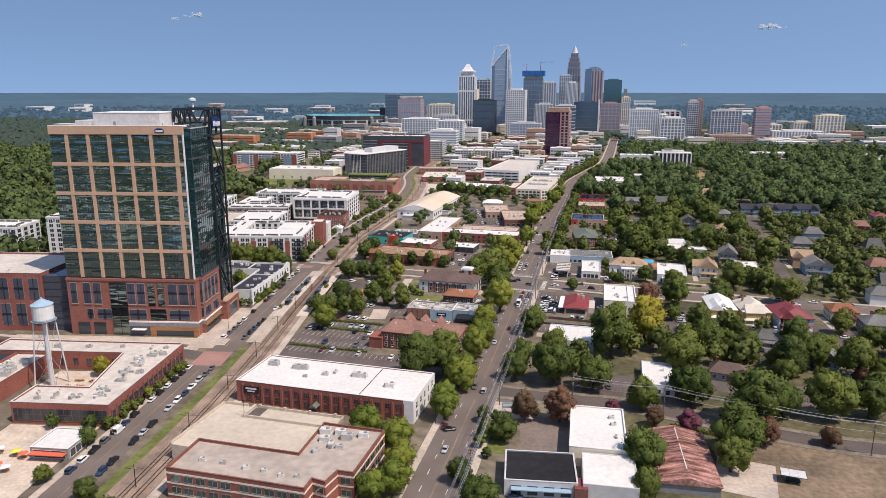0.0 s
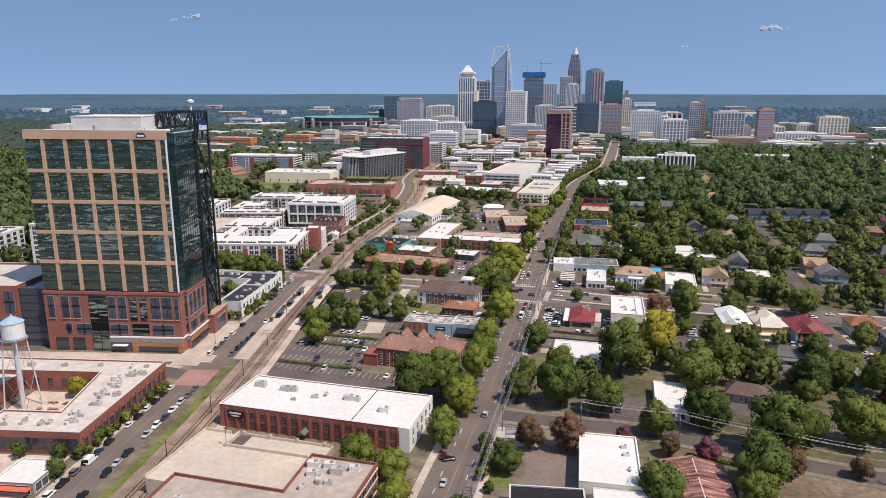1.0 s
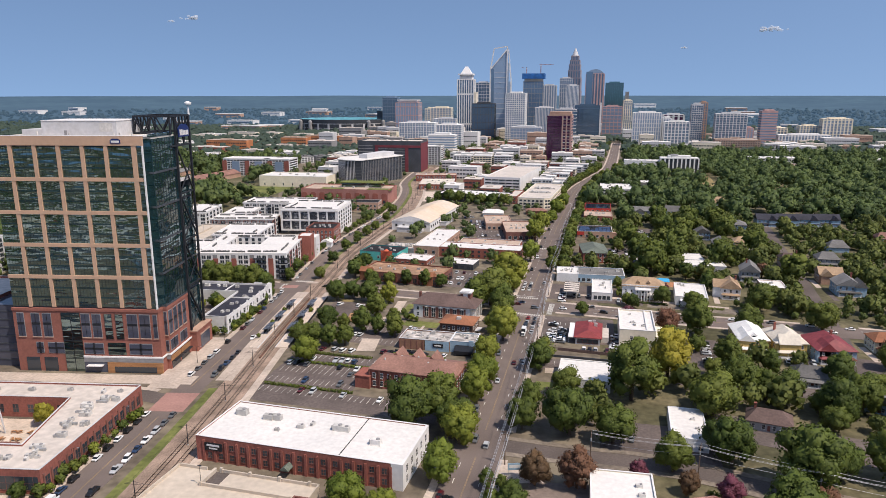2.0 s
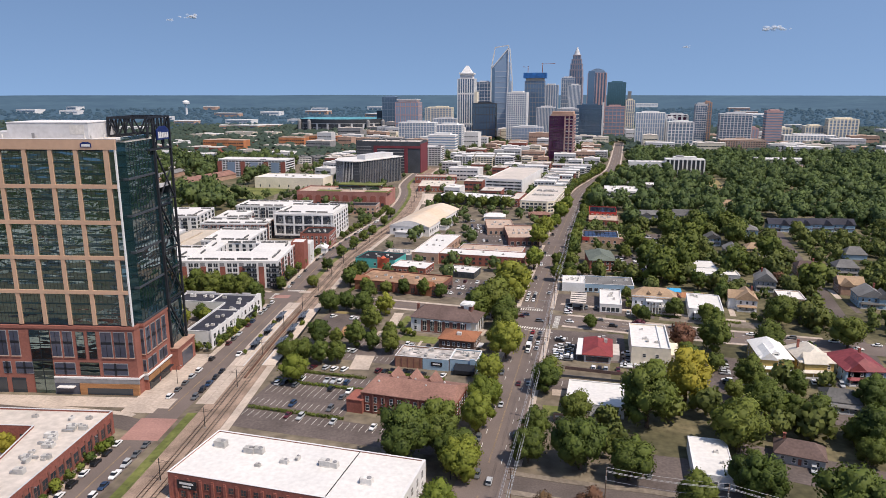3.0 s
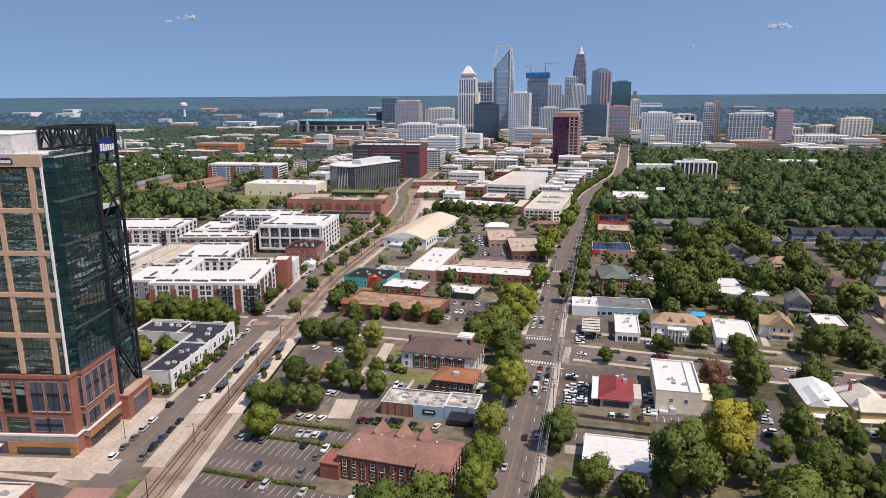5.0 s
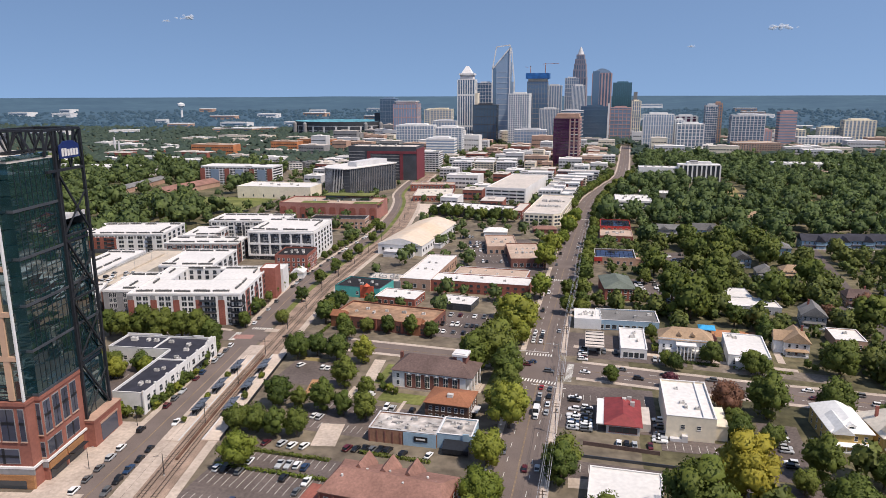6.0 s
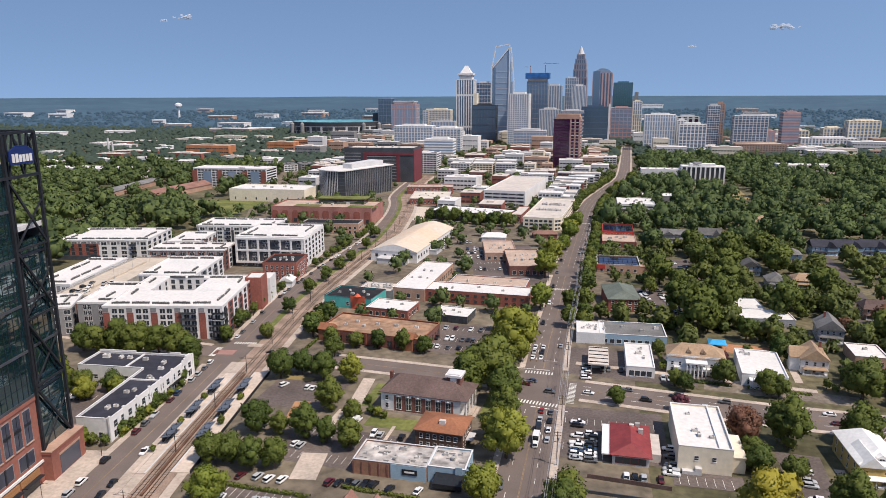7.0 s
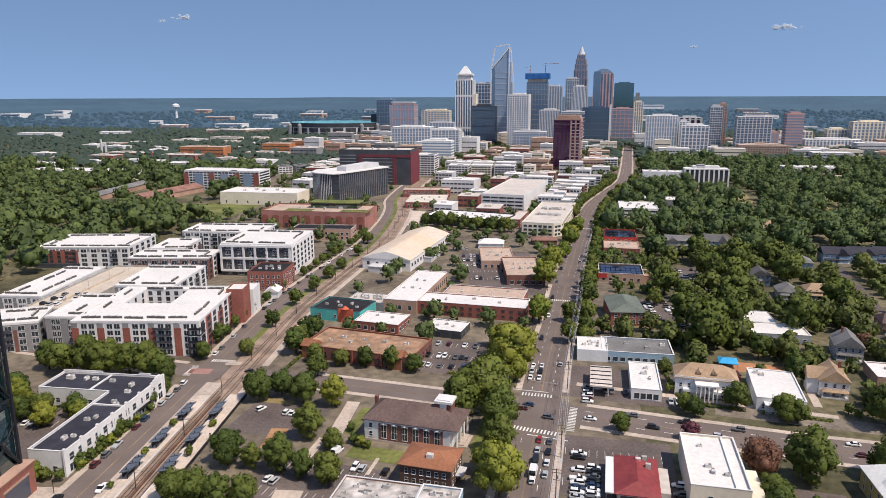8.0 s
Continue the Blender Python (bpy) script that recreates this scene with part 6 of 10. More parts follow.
for k in range(5):
    part("balcony_slab", Solid().box(-4, -1.4, 3.2 * k + 0.6, 1.9, 6, 3.2 * k + 0.85), WHITE if k == 3 else DARKWALL, corner)
    part("railing", Solid().box(-4, -1.4, 3.2 * k + 0.85, 1.9, -1.33, 3.2 * k + 1.8).box(1.83, -1.33, 3.2 * k + 0.85, 1.9, 6, 3.2 * k + 1.8), BLACKSTEEL, corner)
for xx, yy in ((1.6, -1.1), (1.6, 5.7), (-3.7, -1.1)):
    part("post", Solid().box(xx - 0.15, yy - 0.15, 0, xx + 0.15, yy + 0.15, 15), DARKWALL, corner)
building("stair_tower", -152.8, 540.5, 5.7, rect(9, 13), 18.6, BRICK, WHITEROOF, "red brick stair tower at the apartment corner", "stair tower", parapet=0.6)
building("white_end_block", -152.5, 555.5, 5.7, rect(8, 14), 14.5, WHITE, WHITEROOF, "narrow white end block beside the red stair tower", "apartment building", parapet=0.5, edges=((0, 1, 4, 3.3, 2, 1.4, 2.0, "sash"),))
apartment("apartment_block", -222, 506.5, 5, 16, 40, 5, "grey apartment wing with white roof edge", wall=GREYWALL, accent=GREYWALL, cols=2, side=3, seed=2, rise=3.1)
apartment("apartment_block", -251, 490.5, 20, 34, 26, 4, "brown and grey apartment wing with stacked balconies", wall=GREYWALL, accent=BRICKDARK, cols=6, side=3, seed=9)
deck2 = building("garage_deck", -244, 551.5, 2, rect(26, 92), 13.5, GREYCON, CONCRETE, "tan rooftop parking deck between apartment wings", "parking deck", parapet=1.0)
part("ramp_wall", Solid().box(-0.3, -30, 13.5, 0.3, 34, 14.6), CONCRETE, deck2)
for yy in (-30, -8, 14, 36):
    part("lamp_post", Solid().cone(1.2, yy, 13.5, 0.12, 21, 0.08, 6).box(0.2, yy - 0.2, 21, 2.2, yy + 0.2, 21.2), STEEL, deck2)
apartment("apartment_block", -211, 567.5, 4, 34, 48, 5, "white and grey apartment wing with rows of roof units", wall=WHITE, accent=GREYWALL, cols=4, side=5, seed=3, rise=3.1)
apartment("apartment_block", -234, 628.5, 5, 54, 26, 4, "brown and white apartment wing with a white roof", wall=BRICKDARK, accent=WHITE, cols=8, side=3, seed=4, rise=3.5)
apartment("apartment_block", -250, 661.5, 5, 24, 36, 4, "white apartment wing with roof units", wall=WHITE, accent=BRICKDARK, cols=3, side=4, seed=15, rise=3.5)
apartment("apartment_block", -271, 555.5, 3, 24, 66, 4, "white apartment wing beside the parking deck", wall=WHITE, accent=GREYWALL, cols=3, side=5, seed=14, rise=3.5)
bb = apartment("apartment_block", -315, 667.5, 5.8, 67, 48, 4, "white, red brick and black apartment block", wall=WHITE, accent=WHITE, cols=9, side=5, seed=5, rise=3.4)
part("brick_front", Solid().box(-25, -24.5, -1, -3, -24, 12.4), BRICK, bb), part("glass_corner", Solid().box(-33.8, -24.6, -1, -25.2, -10, 12.4), SIDEGLASS, bb, "dark glass corner"), part("base_storey", Solid().box(-33.9, -25.4, -1, -2, -24.7, 3.2), DARKWALL, bb)
for i in range(4):
    for k in range(3):
        part("window", window_mesh(2.2, 2.0, "pair", DARKWALL, GLASS), None, bb, at=pose(-22.5 + 5.6 * i, -24.5, 3.9 + 3.0 * k))
q6 = apartment("apartment_block", -178, 657.5, 0, 50, 50, 6, "white apartment block with wide dark glazing in white frames", wall=DARKWALL, accent=DARKWALL, cols=6, side=6, seed=6, rise=3.5)
for i in range(7):
    part("white_frame", Solid().box(-25 + 8.1 * i - 0.5, -26.0, 3, -25 + 8.1 * i + 0.9, -25.1, 21.4), WHITE, q6)
for k in range(3):
    part("white_beam", Solid().box(-25.4, -26.1, 3 + 8.6 * k, 25.4, -25.1, 4.4 + 8.6 * k), WHITE, q6)
part("white_end", Solid().box(24.9, -25.6, -1, 25.5, 25, 21.4), WHITE, q6)
for i in range(6):
    for k in range(5):
        part("window", window_mesh(3.4, 2.0, "pair", DARKWALL, GLASS), None, q6, at=pose(25.5, -20.8 + 8.2 * i, 3.6 + 3.5 * k, 0, 0, 90))
apartment("apartment_block", -236, 726.5, 2, 66, 36, 4, "white and black apartment block", wall=WHITE, accent=DARKWALL, cols=9, side=6, seed=7)
brk = building("brick_house_block", -159.5, 610.5, 2, rect(23, 26), 11.6, BRICK, DARKROOF, "three-storey red brick block with a dark roof", "brick block", parapet=0.8, coping=BRICKDARK, units=spread(18, 20, 7, 61, (0.6, 1.0)), edges=((0, 1.0, 3, 3.5, 6, 1.4, 2.1, "sash"), (1, 1.0, 3, 3.5, 7, 1.4, 2.1, "sash")))
pitched("white_cottage", -150, 586.5, 5, 8, 10, 4, 6.5, SIDING, WHITEROOF, "small white gabled cottage by the street")
apartment("apartment_block", -372, 470, 6, 44, 30, 7, "tall white apartment block behind the tower", wall=WHITE, accent=PALE, cols=8, side=4, seed=11)
apartment("apartment_block", -318, 480, 6, 26, 30, 9, "white slab of apartments with dark window strips", wall=WHITE, accent=WHITE, cols=5, side=4, seed=12)

# ---- brick arcade with a planted roof, curved glass office, red office behind ----
arc = building("brick_arcade", -189, 826, -3, rect(100, 44), 15, ROSEBRICK, TANROOF, "red brick arcade building with a planted roof terrace", "office building", parapet=1.0, coping=BRICK, units=spread(60, 20, 4, 71, (1, 1.6)))
for i in range(10):
    xx = -46 + 10.2 * i
    part("arch_panel", Solid().box(xx - 3.2, -22.3, 1, xx + 3.2, -22.0, 11).box(xx - 2.4, -22.3, 11, xx + 2.4, -22.0, 12.1), BRICK, arc)
    part("pane", Solid().box(xx - 1.5, -22.4, 1.2, xx + 1.5, -22.3, 4.5), GLASS, arc)
part("planted_roof", Solid().box(-12, 2, 20, 38, 20, 20.8), LAWN, arc, "bright green planted canopy roof")
part("planted_roof", Solid().box(24, -20, 15, 52, -4, 15.4), LAWN, arc)
part("planted_roof", Solid().box(-30, -18, 15, -4, -4, 15.4), LAWN, arc)
part("glass_hall", Solid().box(-10, 3, 15, 36, 19, 20), SIDEGLASS, arc)


def curved_office(x, y, ang):
    b = thing("curved_office", pose(x, y, 0, 0, 0, ang), "dark glass office with a rounded end and white roof", "office building")
    poly = [(-34, -34), (-22, -44), (-7, -49), (0, -46), (42, 32), (10, 56), (-36, -8)]
    take(x, y, ang, poly)
    for k in range(8):
        z = 4.1 * k
        row = part("glass_storey", Solid().prism(poly, z, z + 3.7), DARKGLASS, b)
        part("floor_edge", Solid().prism(inset(poly, -0.25), z + 3.7, z + 4.1), DARKWALL, row)
    part("roof", Solid().prism(inset(poly, -1.6), 32.8, 33.8), WHITEROOF, b)
    part("penthouse", Solid().prism([(-8, -22), (4, -26), (32, 26), (14, 36)], 33.8, 39.5), PALE, b)
    for (ax, ay), (bx, by), n in ((poly[0], poly[1], 7), (poly[1], poly[2], 7), (poly[3], poly[4], 26)):
        for i in range(n):
            q = (i + 0.5) / n
            xx, yy = ax + (bx - ax) * q, ay + (by - ay) * q
            part("fin", Solid().box(xx - 0.3, yy - 0.5, 0, xx + 0.3, yy + 0.1, 32.8), PALE if n == 7 else GREYWALL, b)


curved_office(-205, 1004, 0)
building("brick_market", -103, 958, 3, rect(44, 62), 6.2, BRICK, CREAMROOF, "low red brick market hall with a pale roof and arched windows", "market hall", parapet=0.6, coping=PALE, units=spread(36, 50, 6, 61, (0.7, 1.1)), edges=((0, 1.4, 1, 3, 9, 2.2, 2.8, "cross", {"frame": WHITE}),))
building("brick_market", -112, 1022, 3, rect(56, 26), 8.4, BRICK, TANROOF, "two-storey red brick market block with a row of arched windows", "market hall", parapet=0.6, coping=PALE, units=spread(48, 18, 4, 62, (0.7, 1.1)), edges=((0, 4.6, 1, 3, 14, 1.8, 2.4, "cross", {"frame": WHITE}),))
slab("plaza", -104, 868, 15, 80, 3, PLATFORMCON, "pale concrete plaza beside the tracks", 0.12)


def red_office(x, y, ang):
    b = building("red_office", x, y, ang, rect(100, 52), 46, DARKWALL, OLDROOF, "dark glass office block with broad red brick frames", "office building", parapet=1.5, coping=DARKWALL, units=spread(70, 30, 5, 77, (1.5, 2.2)))
    for xx in (-20, 28):
        part("brick_frame", Solid().box(xx - 2.5, -26.6, 0, xx + 2.5, -26, 40), WINE, b)
    part("brick_frame", Solid().box(-22.5, -26.7, 37.5, 50, -26, 41), WINE, b)
    part("brick_end", Solid().box(50, -26, 0, 50.8, 26, 44), WINE, b)
    for k in range(9):
        part("floor_band", Solid().box(-49, -26.3, 4 + 4.4 * k, -26, -26, 5 + 4.4 * k), GREYWALL, b)
        part("floor_band", Solid().box(-17, -26.3, 4 + 4.4 * k, 25, -26, 5 + 4.4 * k), GREYWALL, b)


red_office(-196, 1150, -4)
building("cream_hall", -290, 955, -4, rect(92, 44), 13.5, CREAM, WHITEROOF, "large plain cream hall with a pale roof", "hall", parapet=0.8, coping=WHITE, units=spread(70, 30, 5, 81, (1, 1.6)), edges=((0, 2, 1, 3, 7, 1.5, 3.0, "plain"),))
building("stone_block", -168, 765, 0, rect(52, 20), 9, BRICKTAN, DARKROOF, "pale two-storey block with a dark roof", "store", parapet=0.6, coping=PALE, edges=((0, 1, 2, 3.6, 11, 2.0, 2.0, "plain"), (1, 1, 2, 3.6, 4, 2.0, 2.0, "plain")))

# ---- east side along the boulevard ----
diner = pitched("diner", 38.8, 391, -7, 12, 22, 3.8, 6.6, PALE, REDROOF2, "pale diner with a maroon metal hipped roof", "diner", hip=4.5, over=0.9)
part("canopy", Solid().box(-9.6, -11, 3.2, -6.8, 11, 3.6), WHITE, diner)
for q in (-9, 0, 9):
    part("canopy_post", Solid().cone(-9.2, q, 0, 0.1, 3.2, 0.1, 6), WHITE, diner)
glaze(diner, (-6, -11), (6, -11), 0.8, 1, 3, 4, 2.4, 2.0, "plain", frame=REDROOF2)
for xx, yy in ((0.5, 6), (2.5, 7.5), (3.5, 3)):
    part("roof_unit", Solid().box(xx - 0.8, yy - 0.6, 4.8, xx + 0.8, yy + 0.6, 6.9), UNIT, diner)
part("cold_store", Solid().box(6.3, -7, 0, 10, 8, 3.0), OLDROOF, diner)
wb = building("white_block", 62.6, 394, -6.5, rect(17, 33), 8.6, CREAM, WHITEROOF, "plain cream two-storey block with a bright white roof", "commercial building", parapet=0.7, coping=WHITE, units=((-2, -4, 0, 0.8), (3, -8, 0, 0.7), (-1, -7, 90, 0.8), (-3, 9, 0, 0.6)), edges=((0, 4.6, 1, 3, 2, 1.3, 1.4, "sash", {"margin": 3}),))
part("side_block", Solid().box(8.5, -14, -1, 13, 2, 5.4).box(8.5, -14.2, 5.4, 13.2, 2.2, 5.7), CREAM, wb)
part("roof_divider", Solid().box(4.2, -16, 8.6, 4.8, 16, 9.2), WHITE, wb)
part("outside_stair", Solid().box(-7, -18.2, 0, -3, -16.5, 1.2).box(-3, -18.2, 0, -1, -16.5, 2.4), PALE, wb)

gas = thing("filling_station", pose(36, 468, 0, 0, 0, -6), "old filling-station canopy with dark roof beams", "filling station")
part("canopy", Solid().box(-4.5, -11, 4.6, 4.5, 11, 5.2), OLDROOF, gas)
for i in range(5):
    part("roof_beam", Solid().box(-4.3, -9 + 4.5 * i, 5.2, 4.3, -8.6 + 4.5 * i, 5.5), BLACKSTEEL, gas)
for xx, yy in ((-3, -8), (3, -8), (-3, 8), (3, 8)):
    part("post", Solid().cone(xx, yy, 0, 0.18, 4.6, 0.18, 8), WHITE, gas)
part("kiosk", Solid().box(-3.6, -3, 0, 3.6, 9, 3.4), PALE, gas)
take(36, 468, -6, rect(10, 24))
building("small_bank", 54.5, 471, -6, rect(12, 30), 4.6, WHITE, WHITEROOF, "small white flat-roofed bank with a sign", "store", parapet=0.4, coping=WHITE, units=((1, 8, 0, 0.7), (0, 2, 0, 1.0), (2, -3, 90, 0.7)), edges=((0, 0.7, 1, 3, 4, 2.0, 2.4, "plain"),))
building("blue_grey_store", 56.5, 506, -4, rect(32, 20), 5.0, BLUESIDING, GREYROOF, "pale blue store with grey roofs", "store", parapet=0.4, coping=WHITE, units=spread(40, 14, 4, 91, (0.6, 1)), edges=((0, 0.8, 1, 3, 9, 2.2, 2.0, "plain"),))
building("white_wing", 36, 506, -4, rect(14, 18), 5.3, SIDING, WHITEROOF, "white store wing with a pale roof", "store", parapet=0.4, units=spread(10, 14, 6, 92, (0.5, 0.8)))
gh = pitched("brick_hall", 59, 566, 1, 18, 30, 7.4, 11.0, BRICK, GREENROOF, "brick hall with a grey-green hipped roof", "hall", hip=7)
glaze(gh, (-9, -15), (9, -15), 1.2, 2, 3.3, 5, 1.6, 2.0, "sash")
so = building("solar_roofed_store", 69, 654, -5, rect(29, 28), 5.2, BRICKTAN, DARKROOF, "tan store with dark solar panels on its roof", "store", parapet=0.6, coping=PALE, edges=((0, 0.9, 1, 3, 6, 1.8, 2.0, "plain"),))
for i in range(8):
    for j in range(3):
        part("solar_panel", Solid().box(-13 + 3.3 * i, -11 + 7 * j, 5.5, -10.0 + 3.3 * i, -5 + 7 * j, 5.6), SOLAR, so)
part("side_wing", Solid().box(14.5, -12, -1, 32, 6, 4.4).box(14.3, -12.2, 4.4, 32.2, 6.2, 4.7), BRICKTAN, so)
part("sign", Solid().box(-14.8, -14.3, 2.6, -9, -14.05, 5.4), RED, so, "red corner sign")
rb = building("red_store", 84, 770, -6, rect(26, 34), 6.8, RED, DARKROOF, "bright red store with dark solar roof", "store", parapet=0.6, coping=RED, edges=((0, 0.9, 1, 3, 5, 2.2, 2.0, "plain"), (0, 4.0, 1, 3, 5, 2.2, 1.6, "plain")))
for i in range(5):
    for j in range(3):
        part("solar_panel", Solid().box(-11 + 4.6 * i, -14 + 9 * j, 7.1, -7 + 4.6 * i, -7 + 9 * j, 7.2), SOLAR, rb)
building("white_office", 122, 918, -6, rect(38, 48), 8, WHITE, WHITEROOF, "white two-storey office with ribbon windows", "office building", parapet=0.7, coping=WHITE, units=spread(30, 38, 6, 95, (1, 1.4)), edges=((0, 1.2, 2, 3.8, 12, 3.6, 1.8, "plain"),))
building("brick_shop_front", 81, 738, -6, rect(27, 30), 4.2, BRICK, TANROOF, "low red brick shops before the red store", "store", parapet=0.5, coping=BRICKTAN, units=spread(20, 22, 4, 97), edges=((0, 0.7, 1, 3, 5, 2.4, 2.2, "plain"),))
building("dark_flat_block", 160, 972, -8, rect(44, 26), 8, GREYWALL, WHITEROOF, "dark flat-roofed block behind the white office", "store", parapet=0.5, units=spread(36, 18, 4, 98))
building("dark_flat_block", 152, 898, -8, rect(22, 20), 6, GREYWALL, OLDROOF, "grey flat-roofed block among the trees", "store", parapet=0.4)


# ---- houses east of the boulevard ----
def porch(b, w, y, depth, z, posts, roof):
    part("porch_roof", Solid().gable(-w / 2, y - depth, w / 2, y, z, z + 0.9, 0.2, hip=min(1.2, w / 4)), roof, b)
    part("porch_floor", Solid().box(-w / 2, y - depth, -0.5, w / 2, y, 0.6), PALE, b)
    for i in range(posts):
        part("porch_post", Solid().box(-w / 2 + 0.15 + (w - 0.5) * i / (posts - 1), y - depth + 0.1, 0.6, -w / 2 + 0.35 + (w - 0.5) * i / (posts - 1), y - depth + 0.3, z), WHITE, b)


def house(x, y, ang, w, d, eave, ridge, wall, roof, label, hip=0.0, cols=4, side=4, chimney=None, dormer=False, front=True, wing=None, group="houses"):
    """A timber house: body, roof, sash windows, porch with posts, chimney, dormer and a cross wing where it has them."""
    b = pitched("house", x, y, ang, w, d, eave, ridge, wall, roof, label, "house", hip=hip, group=group)
    rows = 2 if eave > 4.6 else 1
    glaze(b, (-w / 2, -d / 2), (w / 2, -d / 2), 1.1, rows, 2.9, cols, 1.0, 1.6, "sash", margin=0.5)
    glaze(b, (-w / 2, d / 2), (-w / 2, -d / 2), 1.1, rows, 2.9, side, 1.0, 1.6, "sash", margin=0.6)
    px, py = turn((-w / 2 - 2.5, -d / 2 - 2), ang, (x, y))
    slab("driveway", px, py, 3.2, 20, ang, PAVING if int(x) % 2 else LOT, "narrow driveway beside a house", 0.06)
    part("door", Solid().box(-0.5, -d / 2 - 0.12, 0.5, 0.5, -d / 2, 2.6), BRICKDARK, b)
    if front:
        porch(b, w * 0.9, -d / 2, 2.4, 2.9, 4, roof)
    if chimney:
        part("chimney", Solid().box(chimney[0] - 0.45, chimney[1] - 0.45, eave, chimney[0] + 0.45, chimney[1] + 0.45, ridge + 1.0).box(chimney[0] - 0.55, chimney[1] - 0.55, ridge + 1.0, chimney[0] + 0.55, chimney[1] + 0.55, ridge + 1.2), BRICK, b)
    if dormer:
        z = eave + 0.5
        part("dormer", Solid().box(-1.4, -d / 2 + 0.8, z, 1.4, -d / 2 + 4, z + 1.7).gable(-1.4, -d / 2 + 0.6, 1.4, -d / 2 + 4, z + 1.7, z + 2.7, 0.25), roof, b)
        part("window", window_mesh(1.4, 1.1, "pair", WHITE, GLASS), None, b, at=pose(0, -d / 2 + 0.8, z + 0.4))
    if wing:
        wx, wy, ww, wd = wing
        k = part("wing", Solid().box(wx - ww / 2, wy - wd / 2, -1, wx + ww / 2, wy + wd / 2, eave - 0.3), wall, b)
        part("wing_roof", Solid().gable(wx - ww / 2, wy - wd / 2, wx + ww / 2, wy + wd / 2, eave - 0.2, ridge - 0.9, 0.5), roof, k)
    return b


house(115, 387, -4, 13.5, 22, 7.0, 10.9, OCHRE, WHITEMETAL, "ochre house with a white metal gable roof and dormer", dormer=True, hip=4.5, wing=(-3.2, -6, 6.5, 12))
house(130.5, 383, 0, 14, 19, 6.8, 11.6, OCHRE, CREAMROOF, "ochre house with tan and white hipped roofs", hip=5.5, chimney=(-4, 3), wing=(-1, -7.5, 9, 6))
house(148, 377, 0, 17, 20, 6.2, 10.6, BLUESIDING, REDROOF, "pale blue house with a faded maroon roof", hip=4.5, chimney=(2, 3), wing=(-4, -6, 7, 8))
house(187, 366, -6, 15, 14, 6.2, 10.0, GREYSIDING, GREYROOF, "grey house with a pale hipped shingle roof", hip=5.5, chimney=(-3, 2))
house(179, 388, -4, 14, 12, 5.8, 9.0, CREAMSIDING, ORANGEROOF, "cream house with a copper-coloured roof", hip=4.0)
house(96, 300, -18, 15, 10, 3.6, 7.2, GREYSIDING, DARKBROWN, "low grey bungalow with a dark shingle roof", hip=4, front=False, chimney=(-5, 1))
house(146, 322, -30, 10, 16, 4.2, 8.0, BLUESIDING, GREYROOF, "blue-grey cottage with a steep pale roof", front=False)
house(128, 345, -12, 13, 12, 4.0, 7.4, SIDING, GREYROOF, "white bungalow under trees with a grey roof", hip=3)
man = house(78.5, 468, -9, 24, 13, 8.0, 12.4, SIDING, TANSHINGLE, "white mansion with a tan hipped roof and portico", hip=6.5, cols=7, side=3, front=False, group="large houses")
part("balustrade", Solid().box(-12.4, -6.9, 8.0, 12.4, -6.7, 8.8), WHITE, man)
part("portico_roof", Solid().box(-4.5, -11.5, 6.6, 4.5, -6.5, 7.2), WHITE, man)
part("balcony", Solid().box(-9, -10.5, 3.4, 9, -6.5, 3.7).box(-9, -10.5, 3.7, 9, -10.4, 4.5), WHITE, man)
for i in range(6):
    part("portico_column", Solid().cone(-4 + 1.6 * i, -11.2, 0.3, 0.3, 6.6, 0.24, 10), WHITE, man)
for i in (-3, 3):
    part("dormer", Solid().box(i - 0.9, -5.2, 8.6, i + 0.9, -2, 10.2).gable(i - 0.9, -5.3, i + 0.9, -2, 10.2, 11.2, 0.2), TANSHINGLE, man)
for sx in (-1, 1):
    part("end_roof", Solid().box(sx * 9.5 - 2.6, -6.5, 8.0, sx * 9.5 + 2.6, 6.5, 8.3), WHITEROOF, man)
fl = building("flat_white_hall", 106, 466, -10, rect(18, 31), 5.0, SIDING, WHITEROOF, "low hall with a bright white roof and white sides", "store", parapet=0.4, coping=WHITE, units=((-4, 9, 0, 0.8), (-6, 11, 0, 0.8), (2, -11, 0, 0.8)), edges=((0, 0.9, 1, 3, 4, 1.5, 1.8, "sash"),))
part("porch_block", Solid().box(-6, -19, 0, 3, -15.5, 3.6).box(-6.3, -19.3, 3.6, 3.3, -15.5, 3.9), SIDING, fl)
house(131, 474, -10, 11, 13, 6.6, 11.4, SIDING, TANSHINGLE, "cream house with a steep tan cross-gabled roof", wing=(-3, 0, 13, 7), chimney=(3, 2), cols=3)
house(156, 518, -14, 12, 15, 6.4, 11.4, GREYSIDING, GREYROOF, "grey gabled house with a front dormer", dormer=True, chimney=(-2, 3))
building("flat_white_hall", 132, 540, -4, rect(27, 18), 4.4, GREYSIDING, WHITEROOF, "low L-shaped building with a white roof", "store", parapet=0.3, coping=WHITE, edges=((0, 0.9, 1, 3, 7, 1.5, 1.6, "sash"),))
building("flat_white_hall", 128, 560, -4, rect(16, 20), 4.4, GREYSIDING, WHITEROOF, "low rear wing with a white roof", "store", parapet=0.3)
building("flat_store", 160, 487, -8, rect(14, 18), 4.6, BRICKTAN, WHITEROOF, "small tan store with a white roof edge", "store", parapet=0.4, coping=WHITE, units=((0, 2, 0, 0.8),), edges=((0, 0.9, 1, 3, 3, 1.6, 1.8, "sash"),))
